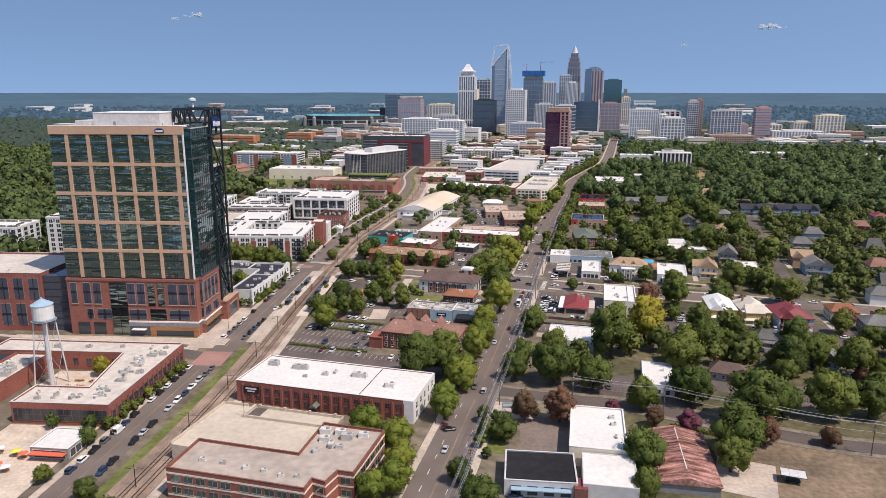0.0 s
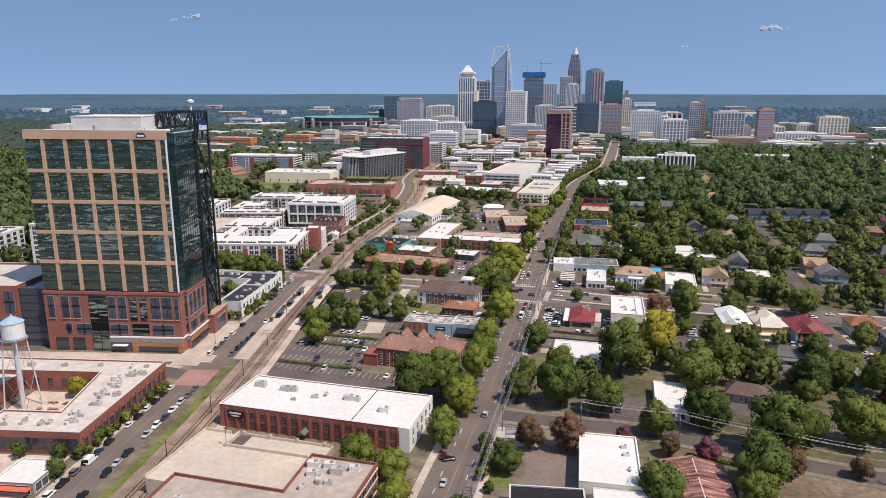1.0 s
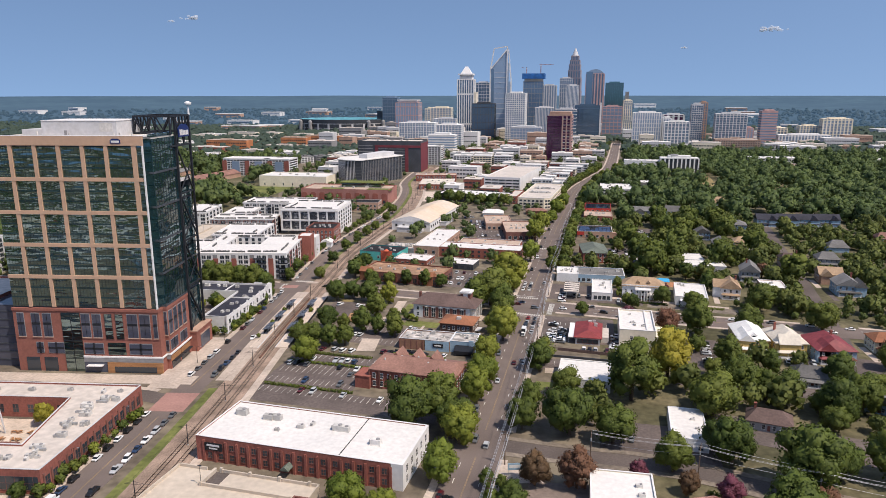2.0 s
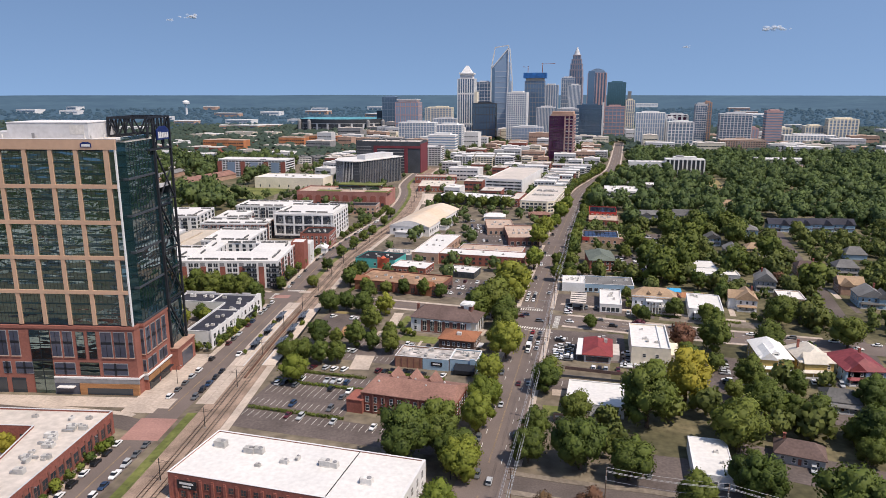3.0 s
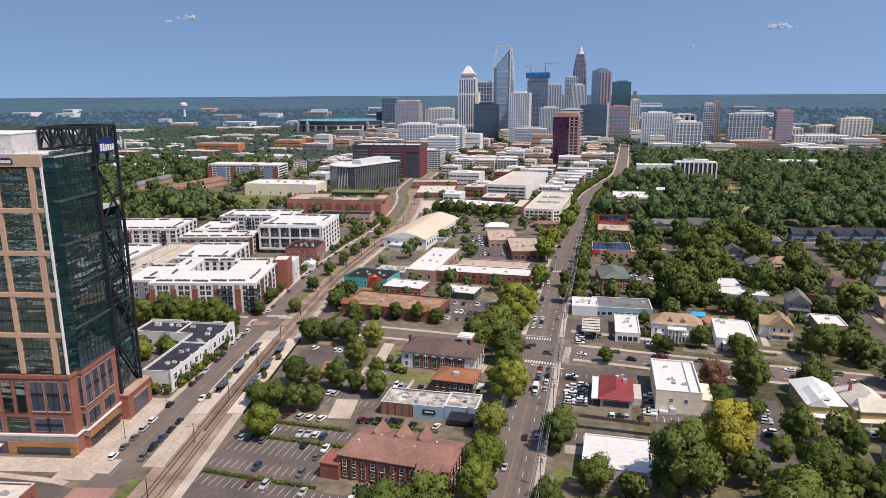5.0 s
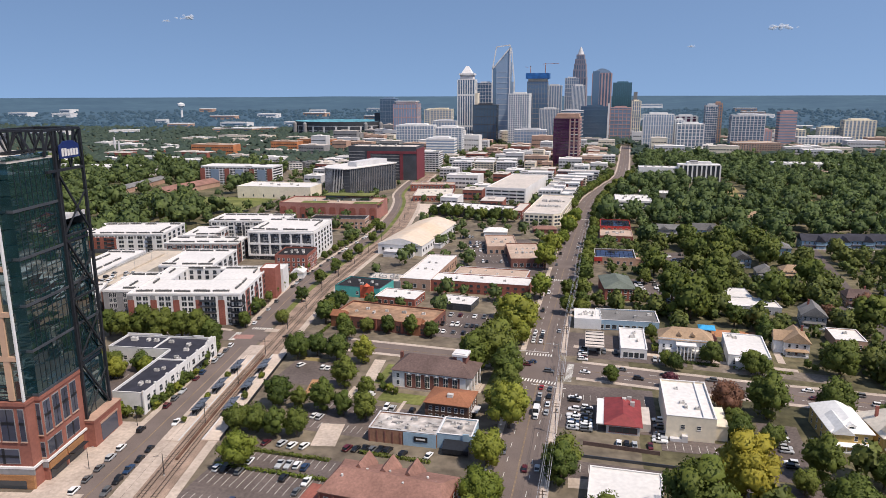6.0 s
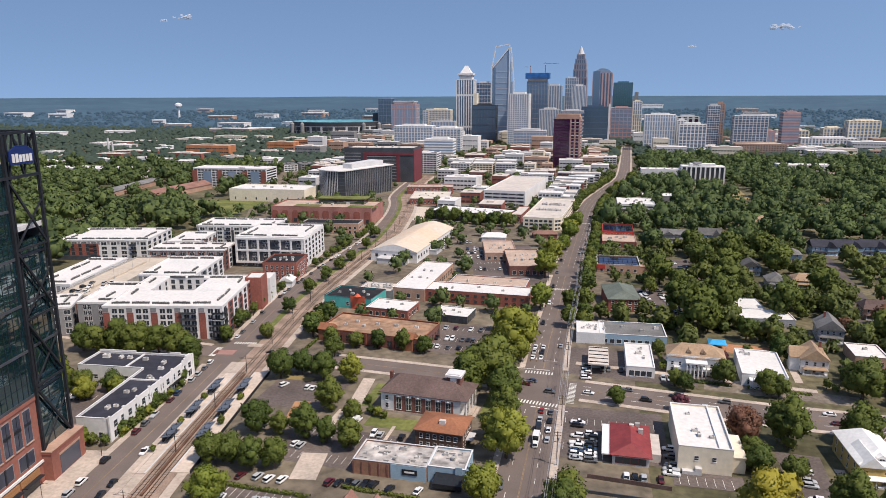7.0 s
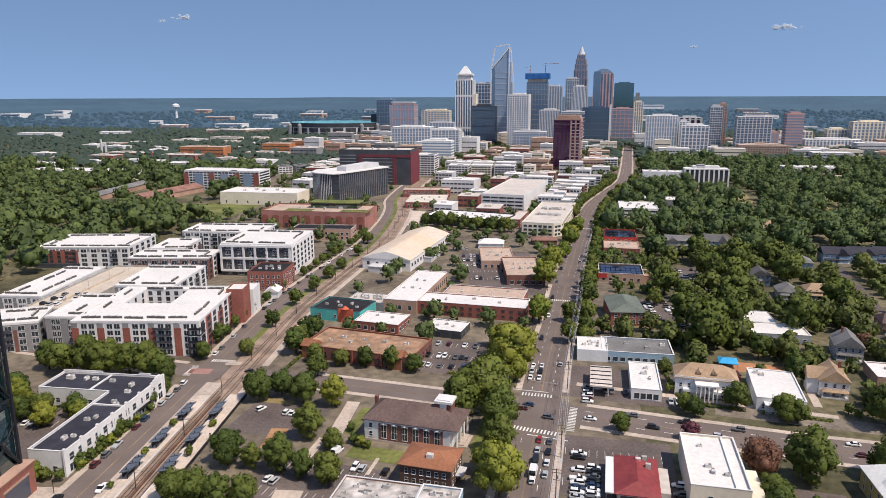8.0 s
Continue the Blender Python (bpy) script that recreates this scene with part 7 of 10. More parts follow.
house(204, 488, -8, 14, 15, 6.6, 11.2, BLUESIDING, GREYROOF, "pale blue Victorian house with a corner turret", dormer=True, chimney=(3, 3), wing=(6, -4, 6, 10))
house(196, 556, -8, 15, 13, 5.8, 9.6, BRICKTAN, DARKBROWN, "brown house with three white roof dormers", hip=3, chimney=(4, 3))
house(205, 515, -8, 14, 12, 6.0, 10.2, BRICKTAN, TANSHINGLE, "tan house with a brown gable roof", wing=(-3, -3, 7, 12))
house(222, 560, -8, 14, 13, 6.0, 10.4, GREYSIDING, GREYROOF, "grey house with a tall hipped roof", hip=4)
house(164, 617, -8, 12, 13, 4.2, 8.4, GREYSIDING, GREYROOF, "grey cottage with a broad shingle roof", hip=3)
house(182, 618, -8, 15, 13, 4.8, 8.6, GREYSIDING, TANSHINGLE, "grey bungalow with a tan shingle roof", hip=4.5)
house(158, 650, -8, 12, 13, 5.6, 9.6, BLUESIDING, GREYROOF, "blue gabled cottage among trees")
house(158, 757, -8, 18, 16, 6.0, 10.8, BLUESIDING, GREYROOF, "pale blue townhouse with a pale gable roof", wing=(5, -3, 7, 14))
house(129, 755, -8, 22, 14, 6.5, 9.8, GREYWALL, GREYROOF, "grey townhouse row with white gables", wing=(-5, -4, 8, 10), cols=6)
for i in range(4):
    house(232 + 18.6 * i, 716 + 1.5 * i, -5, 18.4, 14, 6.5, 11, BLUESIDING, SLATE, "slate-blue townhouse in a row", cols=5, wing=(4, -4, 6, 10), group="townhouse row")
rr = random.Random(5)
HOUSE_SPOTS = [(240, 400), (262, 430), (236, 452), (285, 470), (250, 500), (300, 380), (330, 430), (275, 560), (320, 520), (355, 490), (250, 610), (300, 640), (350, 590), (395, 560), (215, 420), (200, 690), (340, 690), (410, 650), (220, 830), (290, 800), (370, 770), (450, 720), (260, 330), (220, 300), (300, 290)]
for i, (x, y) in enumerate(HOUSE_SPOTS):
    wall, what = rr.choice(((SIDING, "white"), (GREYSIDING, "grey"), (CREAMSIDING, "cream"), (BLUESIDING, "pale blue"), (BRICK, "red brick")))
    roof, how = rr.choice(((GREYROOF, "grey shingle"), (GREYROOF, "grey shingle"), (BROWNROOF, "brown shingle"), (TANSHINGLE, "tan shingle"), (REDROOF, "maroon")))
    house(x, y, rr.choice((-10, 80)) + rr.uniform(-6, 6), rr.uniform(11, 14), rr.uniform(12, 15), rr.choice((3.8, 5.8, 6.2)), rr.uniform(8.6, 10.5), wall, roof, f"{what} house with a {how} roof among trees", hip=rr.choice((0, 3, 4.5)), cols=2, side=0, front=False, group="houses among the trees")
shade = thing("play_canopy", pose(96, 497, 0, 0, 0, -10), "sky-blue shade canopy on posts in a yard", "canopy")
part("canopy", Solid().gable(-4, -4, 4, 4, 3.0, 4.2, 0.2, hip=2), CANVASBLUE, shade)
for xx, yy in ((-3.8, -3.8), (3.8, -3.8), (3.8, 3.8), (-3.8, 3.8)):
    part("post", Solid().cone(xx, yy, 0, 0.08, 3, 0.08, 6), STEEL, shade)
slab("play_yard", 108, 496, 26, 12, -10, surface("orange_mulch", (0.4, 0.19, 0.1), 0.95, 0.2, 0.8), "orange mulch play yard")


# ---- uptown: towers of glass and stone ----
def skyscraper(x, y, w, d, h, glass, trim, label, piers=6, bands=10, ang=-6, pier_w=None, band_h=1.2, name="skyscraper", base=0.0):
    """A tower: a glazed body with its piers and floor bands standing proud on the faces."""
    t = thing(name, pose(x, y, 0, 0, 0, ang), label, "skyscraper", "uptown towers")
    take(x, y, ang, rect(w, d))
    part("glazing", Solid().box(-w / 2, -d / 2, -1, w / 2, d / 2, h), glass, t)
    part("roof", Solid().box(-w / 2 - 0.4, -d / 2 - 0.4, h, w / 2 + 0.4, d / 2 + 0.4, h + 1.4).box(-w * 0.3, -d * 0.3, h + 1.4, w * 0.3, d * 0.3, h + 4.5), trim, t)
    pw = pier_w or w / (piers or 1) * 0.4
    if piers:
        s = Solid()
        for i in range(piers + 1):
            q = -w / 2 + w * i / piers
            s.box(q - pw / 2, -d / 2 - 0.5, 0, q + pw / 2, -d / 2 + 0.2, h)
        part("facade_frame", s, trim, t)
        k, s = max(2, round(piers * d / w)), Solid()
        sx = w / 2 if x < 0 else -w / 2
        for i in range(1, k + 1):
            q = -d / 2 + d * i / k
            s.box(sx - 0.4, q - pw / 2, 0, sx + 0.4, q + pw / 2, h)
        part("facade_frame", s, trim, t)
    s = Solid()
    for i in range(bands):
        z = base + (h - base) * (i + 0.5) / bands
        s.box(-w / 2 - 0.4, -d / 2 - 0.4, z, w / 2 + 0.4, d / 2 + 0.4, z + band_h)
    if bands:
        tagged(part("floor_band", s, trim, t), kind="stuff")
    return t


# striped bank tower with a pyramid crown
a = skyscraper(-136, 1915, 42, 36, 152, BLUEGLASS, WHITE, "white striped stone tower with a stepped pyramid crown", piers=7, bands=2, band_h=4)
part("crown_block", Solid().box(-16, -14, 152, 16, 14, 164), PALE, a), part("cornice", Solid().box(-19, -16.5, 164, 19, 16.5, 168), WHITE, a)
part("pyramid", Solid().add([(-14, -12, 168), (14, -12, 168), (14, 12, 168), (-14, 12, 168), (-3, -2, 186), (3, -2, 186), (3, 2, 186), (-3, 2, 186)], [(0, 1, 5, 4), (1, 2, 6, 5), (2, 3, 7, 6), (3, 0, 4, 7), (4, 5, 6, 7)]), WHITE, a)
part("side_block", Solid().box(21, -14, 0, 28, 14, 118).box(20.5, -14.5, 118, 28.5, 14.5, 121), CREAM, a)
skyscraper(-99, 2060, 38, 34, 146, BLUEGLASS, PALE, "grey-blue glass tower behind the others", 5, 16, pier_w=1.0)
skyscraper(-87, 1860, 57, 30, 92, BLUEGLASS, DARKWALL, "dark navy glass office slab", 8, 5, pier_w=0.6)


def handle_tower(x, y, ang):
    """The tallest glass tower: a slanting notched top held in a white frame like a handle."""
    t = thing("skyscraper", pose(x, y, 0, 0, 0, ang), "tall pale blue glass tower with a white handle-like crown", "skyscraper", "uptown towers")
    take(x, y, ang, rect(56, 40))
    front = [(-26, -1), (19, -1), (19, 235), (-26, 186)]
    s = Solid()
    n = len(front)
    s.add([(p, -19, z) for p, z in front] + [(p, 19, z) for p, z in front], [tuple(range(n)), tuple(range(2 * n - 1, n - 1, -1))] + [(i, n + i, n + (i + 1) % n, (i + 1) % n) for i in range(n)])
    part("glazing", s, GREYGLASS, t)
    part("dark_strip", Solid().box(-26.2, -19.3, 30, -16, -18.9, 184), BLUEGLASS, t)
    for a, b in (((-26, -20, 0), (-26, -20, 182)), ((-26, -20, 182), (-16, -20, 238)), ((-16, -20, 238), (20, -20, 243)), ((20, -20, 243), (20, -20, 0)), ((-26, -20, 182), (20, -20, 236)), ((20, 14, 238), (29, 14, 150)), ((29, 14, 150), (29, 14, 0))):
        part("white_frame", Solid().beam(a, b, 1.9), WHITE, t)
    for k in range(12):
        part("floor_band", Solid().box(-15, -19.5, 20 + 14 * k, 21, -19, 20.9 + 14 * k), PALE, t)
    part("rear_wing", Solid().box(19, -12, 0, 28, 16, 150).box(19, -8, 150, 24, 14, 200), GREYGLASS, t)
    part("podium", Solid().box(-30, -24, 0, 28, 20, 16), PALE, t)


handle_tower(-52, 2060, -5)
skyscraper(-5, 1810, 47, 40, 118, GREYGLASS, WHITE, "white grid-faced apartment tower", 9, 26, pier_w=1.6, band_h=1.5, ang=-8)
f = skyscraper(40, 2010, 52, 38, 148, BLUEGLASS, GREYWALL, "glass tower still being built, wrapped in blue netting", 7, 12, pier_w=0.8)
part("open_floors", Solid().box(-24, -18, 148, 24, 18, 158), CONCRETE, f), part("safety_net", Solid().box(-30, -22, 156, 30, 22, 170), NETBLUE, f)
for xx, zz, jib in ((-20, 188, -14), (18, 196, 34)):
    cr = thing("tower_crane", pose(40 + xx, 2010, 0), "thin tower crane over the unfinished tower", "crane", "tower cranes")
    part("mast", Solid().box(-1.0, -1.0, 148, 1.0, 1.0, zz), RUST, cr), part("jib", Solid().beam((-6, 0, zz - 3), (jib, 0, zz - 2), 0.7), RUST, cr), part("cab", Solid().box(-1.5, -1.5, zz - 6, 1.5, 1.5, zz - 3), PALE, cr)
skyscraper(85, 2060, 40, 34, 138, GREYGLASS, PALE, "pale striped apartment tower", 6, 0)
skyscraper(66, 1862, 44, 32, 82, GREYGLASS, PALE, "light grey ribbed office slab", 12, 0)
skyscraper(140, 2210, 36, 32, 160, GREYGLASS, PALE, "grey-blue stone office tower", 6, 14, pier_w=1.4)


def crown_tower(x, y, ang):
    """The stepped stone tower that narrows to a crown of rods."""
    t = thing("skyscraper", pose(x, y, 0, 0, 0, ang), "brown-grey stone tower stepping back to a spiked crown", "skyscraper", "uptown towers")
    take(x, y, ang, rect(50, 50))
    stone = surface("brown_grey_stone", (0.27, 0.24, 0.27), 0.8, 0.08, 0.1)
    for w, z0, z1 in ((46, -1, 125), (44, 125, 168), (41, 168, 192), (37, 192, 210), (32, 210, 224), (25, 224, 238)):
        part("tier", Solid().box(-w / 2, -w / 2, z0, w / 2, w / 2, z1), stone, t)
        for i in range(5):
            part("glass_strip", Solid().box(-w / 2 + w * (i + 0.3) / 5, -w / 2 - 0.4, max(z0, 10), -w / 2 + w * (i + 0.7) / 5, -w / 2 + 0.2, z1 - 4), BLUEGLASS, t)
    part("crown", Solid().cone(0, 0, 238, 11, 262, 1.5, 12), PALE, t, "pale crown of rods")
    for i in range(12):
        a = math.tau * i / 12
        part("rod", Solid().beam((12 * math.cos(a), 12 * math.sin(a), 228), (5 * math.cos(a), 5 * math.sin(a), 252), 0.7), PALE, t)


crown_tower(183, 2465, -10)
skyscraper(153, 2110, 33, 30, 138, GREYGLASS, WHITE, "white narrow office tower", 9, 0)
pink = surface("rose_granite", (0.46, 0.3, 0.28), 0.7, 0.06, 0.1)
l = skyscraper(219, 2160, 50, 36, 172, BLUEGLASS, pink, "rose granite tower with a rounded glass top", 6, 0, pier_w=4)
vs = [(-25 + 50 * i / 10, yy, 172 + 13 * math.sin(math.pi * i / 10) ** 0.7) for yy in (-18, 18) for i in range(11)]
part("curved_top", Solid().add(vs, [tuple(range(10, -1, -1)), tuple(range(11, 22))] + [(i, i + 1, i + 12, i + 11) for i in range(10)]), GREYGLASS, l)
part("dark_front", Solid().box(-25.3, -18.6, 20, -7, -18.4, 178), BLUEGLASS, l)
skyscraper(275, 2160, 50, 36, 146, TEALGLASS, TEALGLASS, "dark teal mirror-glass tower", 10, 0, pier_w=0.3)
part("white_fin", Solid().box(31.5, -18.8, 0, 36, -14, 95), WHITE, skyscraper(177, 1912, 63, 36, 87, BLUEGLASS, BLUEGLASS, "dark blue glass office slab with a white end fin", 6, 6, pier_w=0.5, band_h=0.8))
skyscraper(120, 1865, 52, 32, 78, BLUEGLASS, PALE, "dark glass office with pale floor bands", 0, 9, band_h=1.8)
skyscraper(247, 1965, 50, 34, 83, GREYGLASS, pink, "dusky pink stone office block", 5, 9, pier_w=1.6, band_h=2.0)
skyscraper(308, 2110, 22, 22, 97, GREYGLASS, CREAM, "slim cream tower with a stepped top", 4, 10)
part("mast_block", Solid().box(-5, -5, 98, 5, 5, 122), GREYWALL, skyscraper(315, 2180, 20, 20, 98, BLUEGLASS, GREYWALL, "slim dark tower with a mast", 3, 8))
skyscraper(293, 1712, 62, 30, 74, GREYGLASS, WHITE, "white apartment slab with dark window strips", 12, 8, pier_w=2)
skyscraper(338, 1712, 18, 26, 62, GREYGLASS, WHITE, "slim white apartment tower", 3, 10)
skyscraper(349, 1660, 52, 26, 56, GREYGLASS, WHITE, "white stepped apartment block", 7, 8, pier_w=2)
skyscraper(372, 1812, 48, 28, 67, PURPLEGLASS, PALE, "dark plum office behind white flats", 4, 8)
skyscraper(414, 1760, 24, 26, 92, BLUEGLASS, PALE, "tall slim grey apartment tower", 5, 18, pier_w=0.8), skyscraper(436, 1790, 16, 20, 96, GREYGLASS, BRICKTAN, "slim brick and glass tower", 3, 16)
skyscraper(478, 1712, 66, 30, 72, BLUEGLASS, PALE, "grey apartment tower with white frames", 9, 14, pier_w=1.6)
skyscraper(576, 1762, 34, 30, 77, GREYGLASS, pink, "tall terracotta-banded office tower", 0, 13, band_h=3)
skyscraper(520, 1730, 26, 26, 40, GREYGLASS, pink, "low rose brick apartment tower", 4, 8), skyscraper(747, 1810, 62, 30, 58, GREYGLASS, CREAM, "tan stone hospital block", 8, 9)
skyscraper(700, 1850, 40, 30, 40, GREYGLASS, CREAM, "tan stone hospital wing", 6, 7), skyscraper(650, 1950, 70, 30, 30, GREYGLASS, CREAM, "long beige hospital wing", 9, 5)
skyscraper(-389, 2210, 48, 34, 104, BLUEGLASS, GREYGLASS, "blue glass apartment tower", 6, 10, pier_w=0.7)
s2 = skyscraper(-304, 2010, 64, 44, 92, GREYGLASS, pink, "red-brown office block with a pale flat crown", 9, 4, pier_w=1.6, band_h=2.4)
part("crown_block", Solid().box(-26, -18, 92, 26, 18, 100).box(-29, -20, 98, 29, 20, 101), PALE, s2)
skyscraper(-235, 1712, 86, 34, 50, GREYGLASS, WHITE, "white office block with a stepped roof", 13, 9, pier_w=1.6), skyscraper(-150, 1612, 56, 30, 50, GREYGLASS, WHITE, "block of white grid-faced flats", 8, 11, pier_w=1.6)
skyscraper(-222, 2110, 60, 30, 76, GREYGLASS, CREAM, "cream stone apartment tower", 7, 14, pier_w=2), skyscraper(-262, 2210, 40, 30, 72, GREYGLASS, CREAM, "cream stone apartment tower", 5, 12, pier_w=2)
skyscraper(-190, 1900, 60, 30, 52, GREYGLASS, PALE, "plain grey office block", 8, 8), skyscraper(20, 1720, 70, 30, 40, GREYGLASS, PALE, "grey glass office podium block", 10, 6, pier_w=1)
skyscraper(-152, 1480, 54, 30, 36, GREYGLASS, WHITE, "white office with blue ribbon windows", 0, 7, band_h=2.4)

# plum glass tower in front of uptown
pl = skyscraper(76, 1348, 42, 34, 78, PURPLEGLASS, PURPLEGLASS, "plum mirror-glass tower with pale brick bays", 6, 16, pier_w=0.3, band_h=0.35, ang=-10)
salmon = surface("salmon_brick", (0.42, 0.25, 0.23), 0.8, 0.08, 0.3)
for i in range(3):
    part("brick_pier", Solid().box(5.5 + 7.2 * i, -18.2, 0, 8.0 + 7.2 * i, -16.8, 79), salmon, pl)
for k in range(14):
    part("balcony", Solid().box(8.0, -18.0, 6 + 5.2 * k, 19.9, -16.9, 7.0 + 5.2 * k), PALE if k % 2 else salmon, pl)
part("brick_end", Solid().box(21.0, -17, 0, 22.2, 17.2, 79), salmon, pl)
for k in range(14):
    part("end_window", Solid().box(22.2, -12, 6 + 5.2 * k, 22.4, 12, 8.6 + 5.2 * k), GLASS, pl)
part("crown_block", Solid().box(-17, -13, 82.5, 20, 14, 87).box(-19, -15, 79.5, 22, 16, 82.5), BRICKTAN, pl)
sl = skyscraper(242, 1131, 54, 20, 24, DARKGLASS, WHITE, "white apartment slab among the trees", 9, 0, name="apartment_slab", pier_w=2.0)
part("stair_head", Solid().box(-12, -6, 25, -2, 6, 30), GREYWALL, sl)
building("long_low_wing", 189, 1139, -6, rect(52, 22), 20, WHITE, WHITEROOF, "low white wing beside the apartment slab", "apartment building", units=spread(50, 14, 4, 3), parapet=0.6)
building("long_white_offices", 438, 1284, -4, rect(94, 30), 13, WHITE, WHITEROOF, "long low white offices at the edge of the woods", "office building", parapet=0.7, units=spread(80, 20, 8, 31), edges=((0, 2, 3, 3.8, 16, 3.4, 1.8, "plain"),))
be = building("beige_offices", 446, 1545, -8, rect(86, 34), 26, BRICKTAN, OLDROOF, "beige office block with rows of square windows", "office building", parapet=1.2, coping=CREAM, edges=((0, 2, 6, 4.0, 18, 2.6, 2.2, "plain"),))
lo = skyscraper(663, 1775, 110, 28, 22, GREYGLASS, WHITE, "long white apartment row", 16, 3, name="apartment_row", pier_w=3)


def stadium(x, y):
    """The football ground: a dark ring wall with arches, blue seats sloping to the field."""
    t = thing("stadium", pose(x, y, 0), "large stadium bowl with dark arches and blue seats", "stadium")
    take(x, y, 0, rect(290, 220))
    n = 40
    ring = lambda a, b, z: [(a * math.cos(math.tau * i / n), b * math.sin(math.tau * i / n), z) for i in range(n)]
    fs = [(i, (i + 1) % n, n + (i + 1) % n, n + i) for i in range(n)]
    part("outer_wall", Solid().add(ring(140, 105, -1) + ring(143, 108, 40), fs), DARKWALL, t)
    for z in (13, 26, 37):
        part("tier_band", Solid().add(ring(142, 107, z) + ring(142.6, 107.6, z + 2.2), fs), PALE, t)
    part("upper_seating", Solid().add(ring(143, 108, 40) + ring(100, 66, 22), fs), SEATBLUE, t)
    part("lower_seating", Solid().add(ring(100, 66, 22) + ring(64, 36, 3), fs), SEATBLUE, t)
    part("pitch", Solid().add(ring(64, 36, 3), [tuple(range(n))]), LAWN, t)
    for i in range(24):
        a = -math.pi * (i + 0.5) / 24
        part("arch", Solid().box(-3, -0.6, 4, 3, 0.6, 26), PALE if i % 2 else DARKWALL, t, at=pose(142 * math.cos(a), 107 * math.sin(a), 0, 0, 0, math.degrees(a) + 90))
    for a in (-2.6, -2.2, -0.9, -0.5):
        part("dome", Solid().cone(150 * math.cos(a), 114 * math.sin(a), 0, 6, 34, 6, 14).cone(150 * math.cos(a), 114 * math.sin(a), 34, 6, 39, 2, 14), GREYWALL, t)
    part("scoreboard", Solid().box(110, -40, 40, 165, -34, 64), DARKWALL, t)


stadium(-545, 2250)


# ---- mid-distance town blocks ----
def town_block(x, y, w, d, h, ang, wall, roof, label, floors, group="town blocks"):
    """A mid-rise block: walls, roof, parapet, and a strip of windows on every floor."""
    b = single("town_block", Solid().box(-w / 2, -d / 2, -1, w / 2, d / 2, h), wall, label, "building", "", group)
    b.matrix_basis = pose(x, y, 0, 0, 0, ang)
    take(x, y, ang, rect(w, d), 4)
    part("roof", Solid().box(-w / 2 - 0.2, -d / 2 - 0.2, h, w / 2 + 0.2, d / 2 + 0.2, h + 0.5).box(-w * 0.2, -d * 0.2, h + 0.5, w * 0.1, d * 0.1, h + 2.6), roof, b)
    if y > 0:
        strips(b, w, d, h, min(floors, 3 if y > 1400 else 9), wall, 2000)
    return b


r = random.Random(17)
SKINS = ((WHITE, WHITEROOF, "white flat-roofed town block"), (CREAM, OLDROOF, "cream town block with a grey roof"), (BRICK, OLDROOF, "red brick town block with a pale roof"), (BRICKTAN, TANROOF, "tan brick town block with windows"), (PALE, WHITEROOF, "grey town block with a white roof"), (GREYWALL, OLDROOF, "dark grey town block with windows"))


def quarter(x0, x1, y0, y1, count, hs, skins, ang=-7, size=(26, 60)):
    made = tries = 0
    while made < count and tries < count * 30:
        tries += 1
        x, y, w, d = r.uniform(x0, x1), r.uniform(y0, y1), r.uniform(*size), r.uniform(18, 34)
        spots = [turn((a * w, b * d), ang, (x, y)) for a in (-0.6, 0, 0.6) for b in (-0.7, 0, 0.7)]
        if all(is_free(*p) for p in spots):
            h = r.uniform(*hs)
            wall, roof, what = r.choice([SKINS[i] for i in skins])
            town_block(x, y, w, d, h, ang + r.uniform(-3, 3), wall, roof, what, max(1, int(h / 4.5)))
            made += 1


# the condominium quarter, dense and pale, before uptown
for i in range(6):
    apartment("condominium", -90 + 34 * (i % 3), 1225 + 45 * (i // 3), -5, 30, 26, 5, "pale pink and white condominium with balconies", wall=(WHITE, CREAM, PALE)[i % 3], accent=BRICKTAN, cols=6, side=3, seed=40 + i, group="condominiums", unit=1.0)
apartment("condominium", -148, 1245, -5, 42, 30, 9, "tall white condominium block", wall=WHITE, accent=PALE, cols=7, side=3, seed=50, group="condominiums")
building("garage_deck", -3, 986, -12, rect(46, 142), 17, WHITE, OLDROOF, "white parking garage with open floors", "parking deck", parapet=1.2, edges=((0, 2, 4, 3.8, 5, 8, 1.8, "plain", {"frame": WHITE}),))
r = random.Random(19)
for k in range(7):
    yy = 934 + 33 * k
    xw, xe = np.interp(yy, (940, 1003, 1102, 1154), (21, 34, 48, 54)), np.interp(yy, (897, 962, 1060, 1146), (53, 63, 83, 113))
    for q in range(3):
        wide = (xe - xw) / 3
        wall, what = ((WHITE, "white"), (CREAM, "cream"), (WHITE, "white"), (BRICK, "red brick"), (PALE, "pale grey"))[(k * 3 + q * 2) % 5]
        apartment("town_row", xw + wide * (q + 0.5), yy - 0.18 * wide * (q - 1) + r.uniform(-2.5, 2.5), -10, wide - 0.3, r.uniform(15, 24), r.choice((3, 4, 4)), f"{what} flat-roofed town block stepping up the street", wall=wall, accent=CREAM, seed=60 + 3 * k + q, roof=r.choice((WHITEROOF, WHITEROOF, OLDROOF)), group="white town rows", unit=1.0)
for k in (2,):
    apartment("town_row", -2 + 12 * k, 1012 + 52 * k, -7, 44, 22, 4, "white flat-roofed apartment row", wall=WHITE, accent=BRICKTAN, cols=7, side=3, seed=70 + k, group="white town rows", unit=1.0)
apartment("condominium", 131, 1350, -7, 54, 30, 5, "pink and white condominium by the boulevard", wall=WHITE, accent=BRICK, cols=8, side=4, seed=80, group="condominiums", unit=1.0)
rw = apartment("apartment_block", -384, 1068, -4, 104, 34, 7, "white apartment block with red brick ends", wall=WHITE, accent=BRICK, cols=14, side=4, seed=81, unit=1.0)
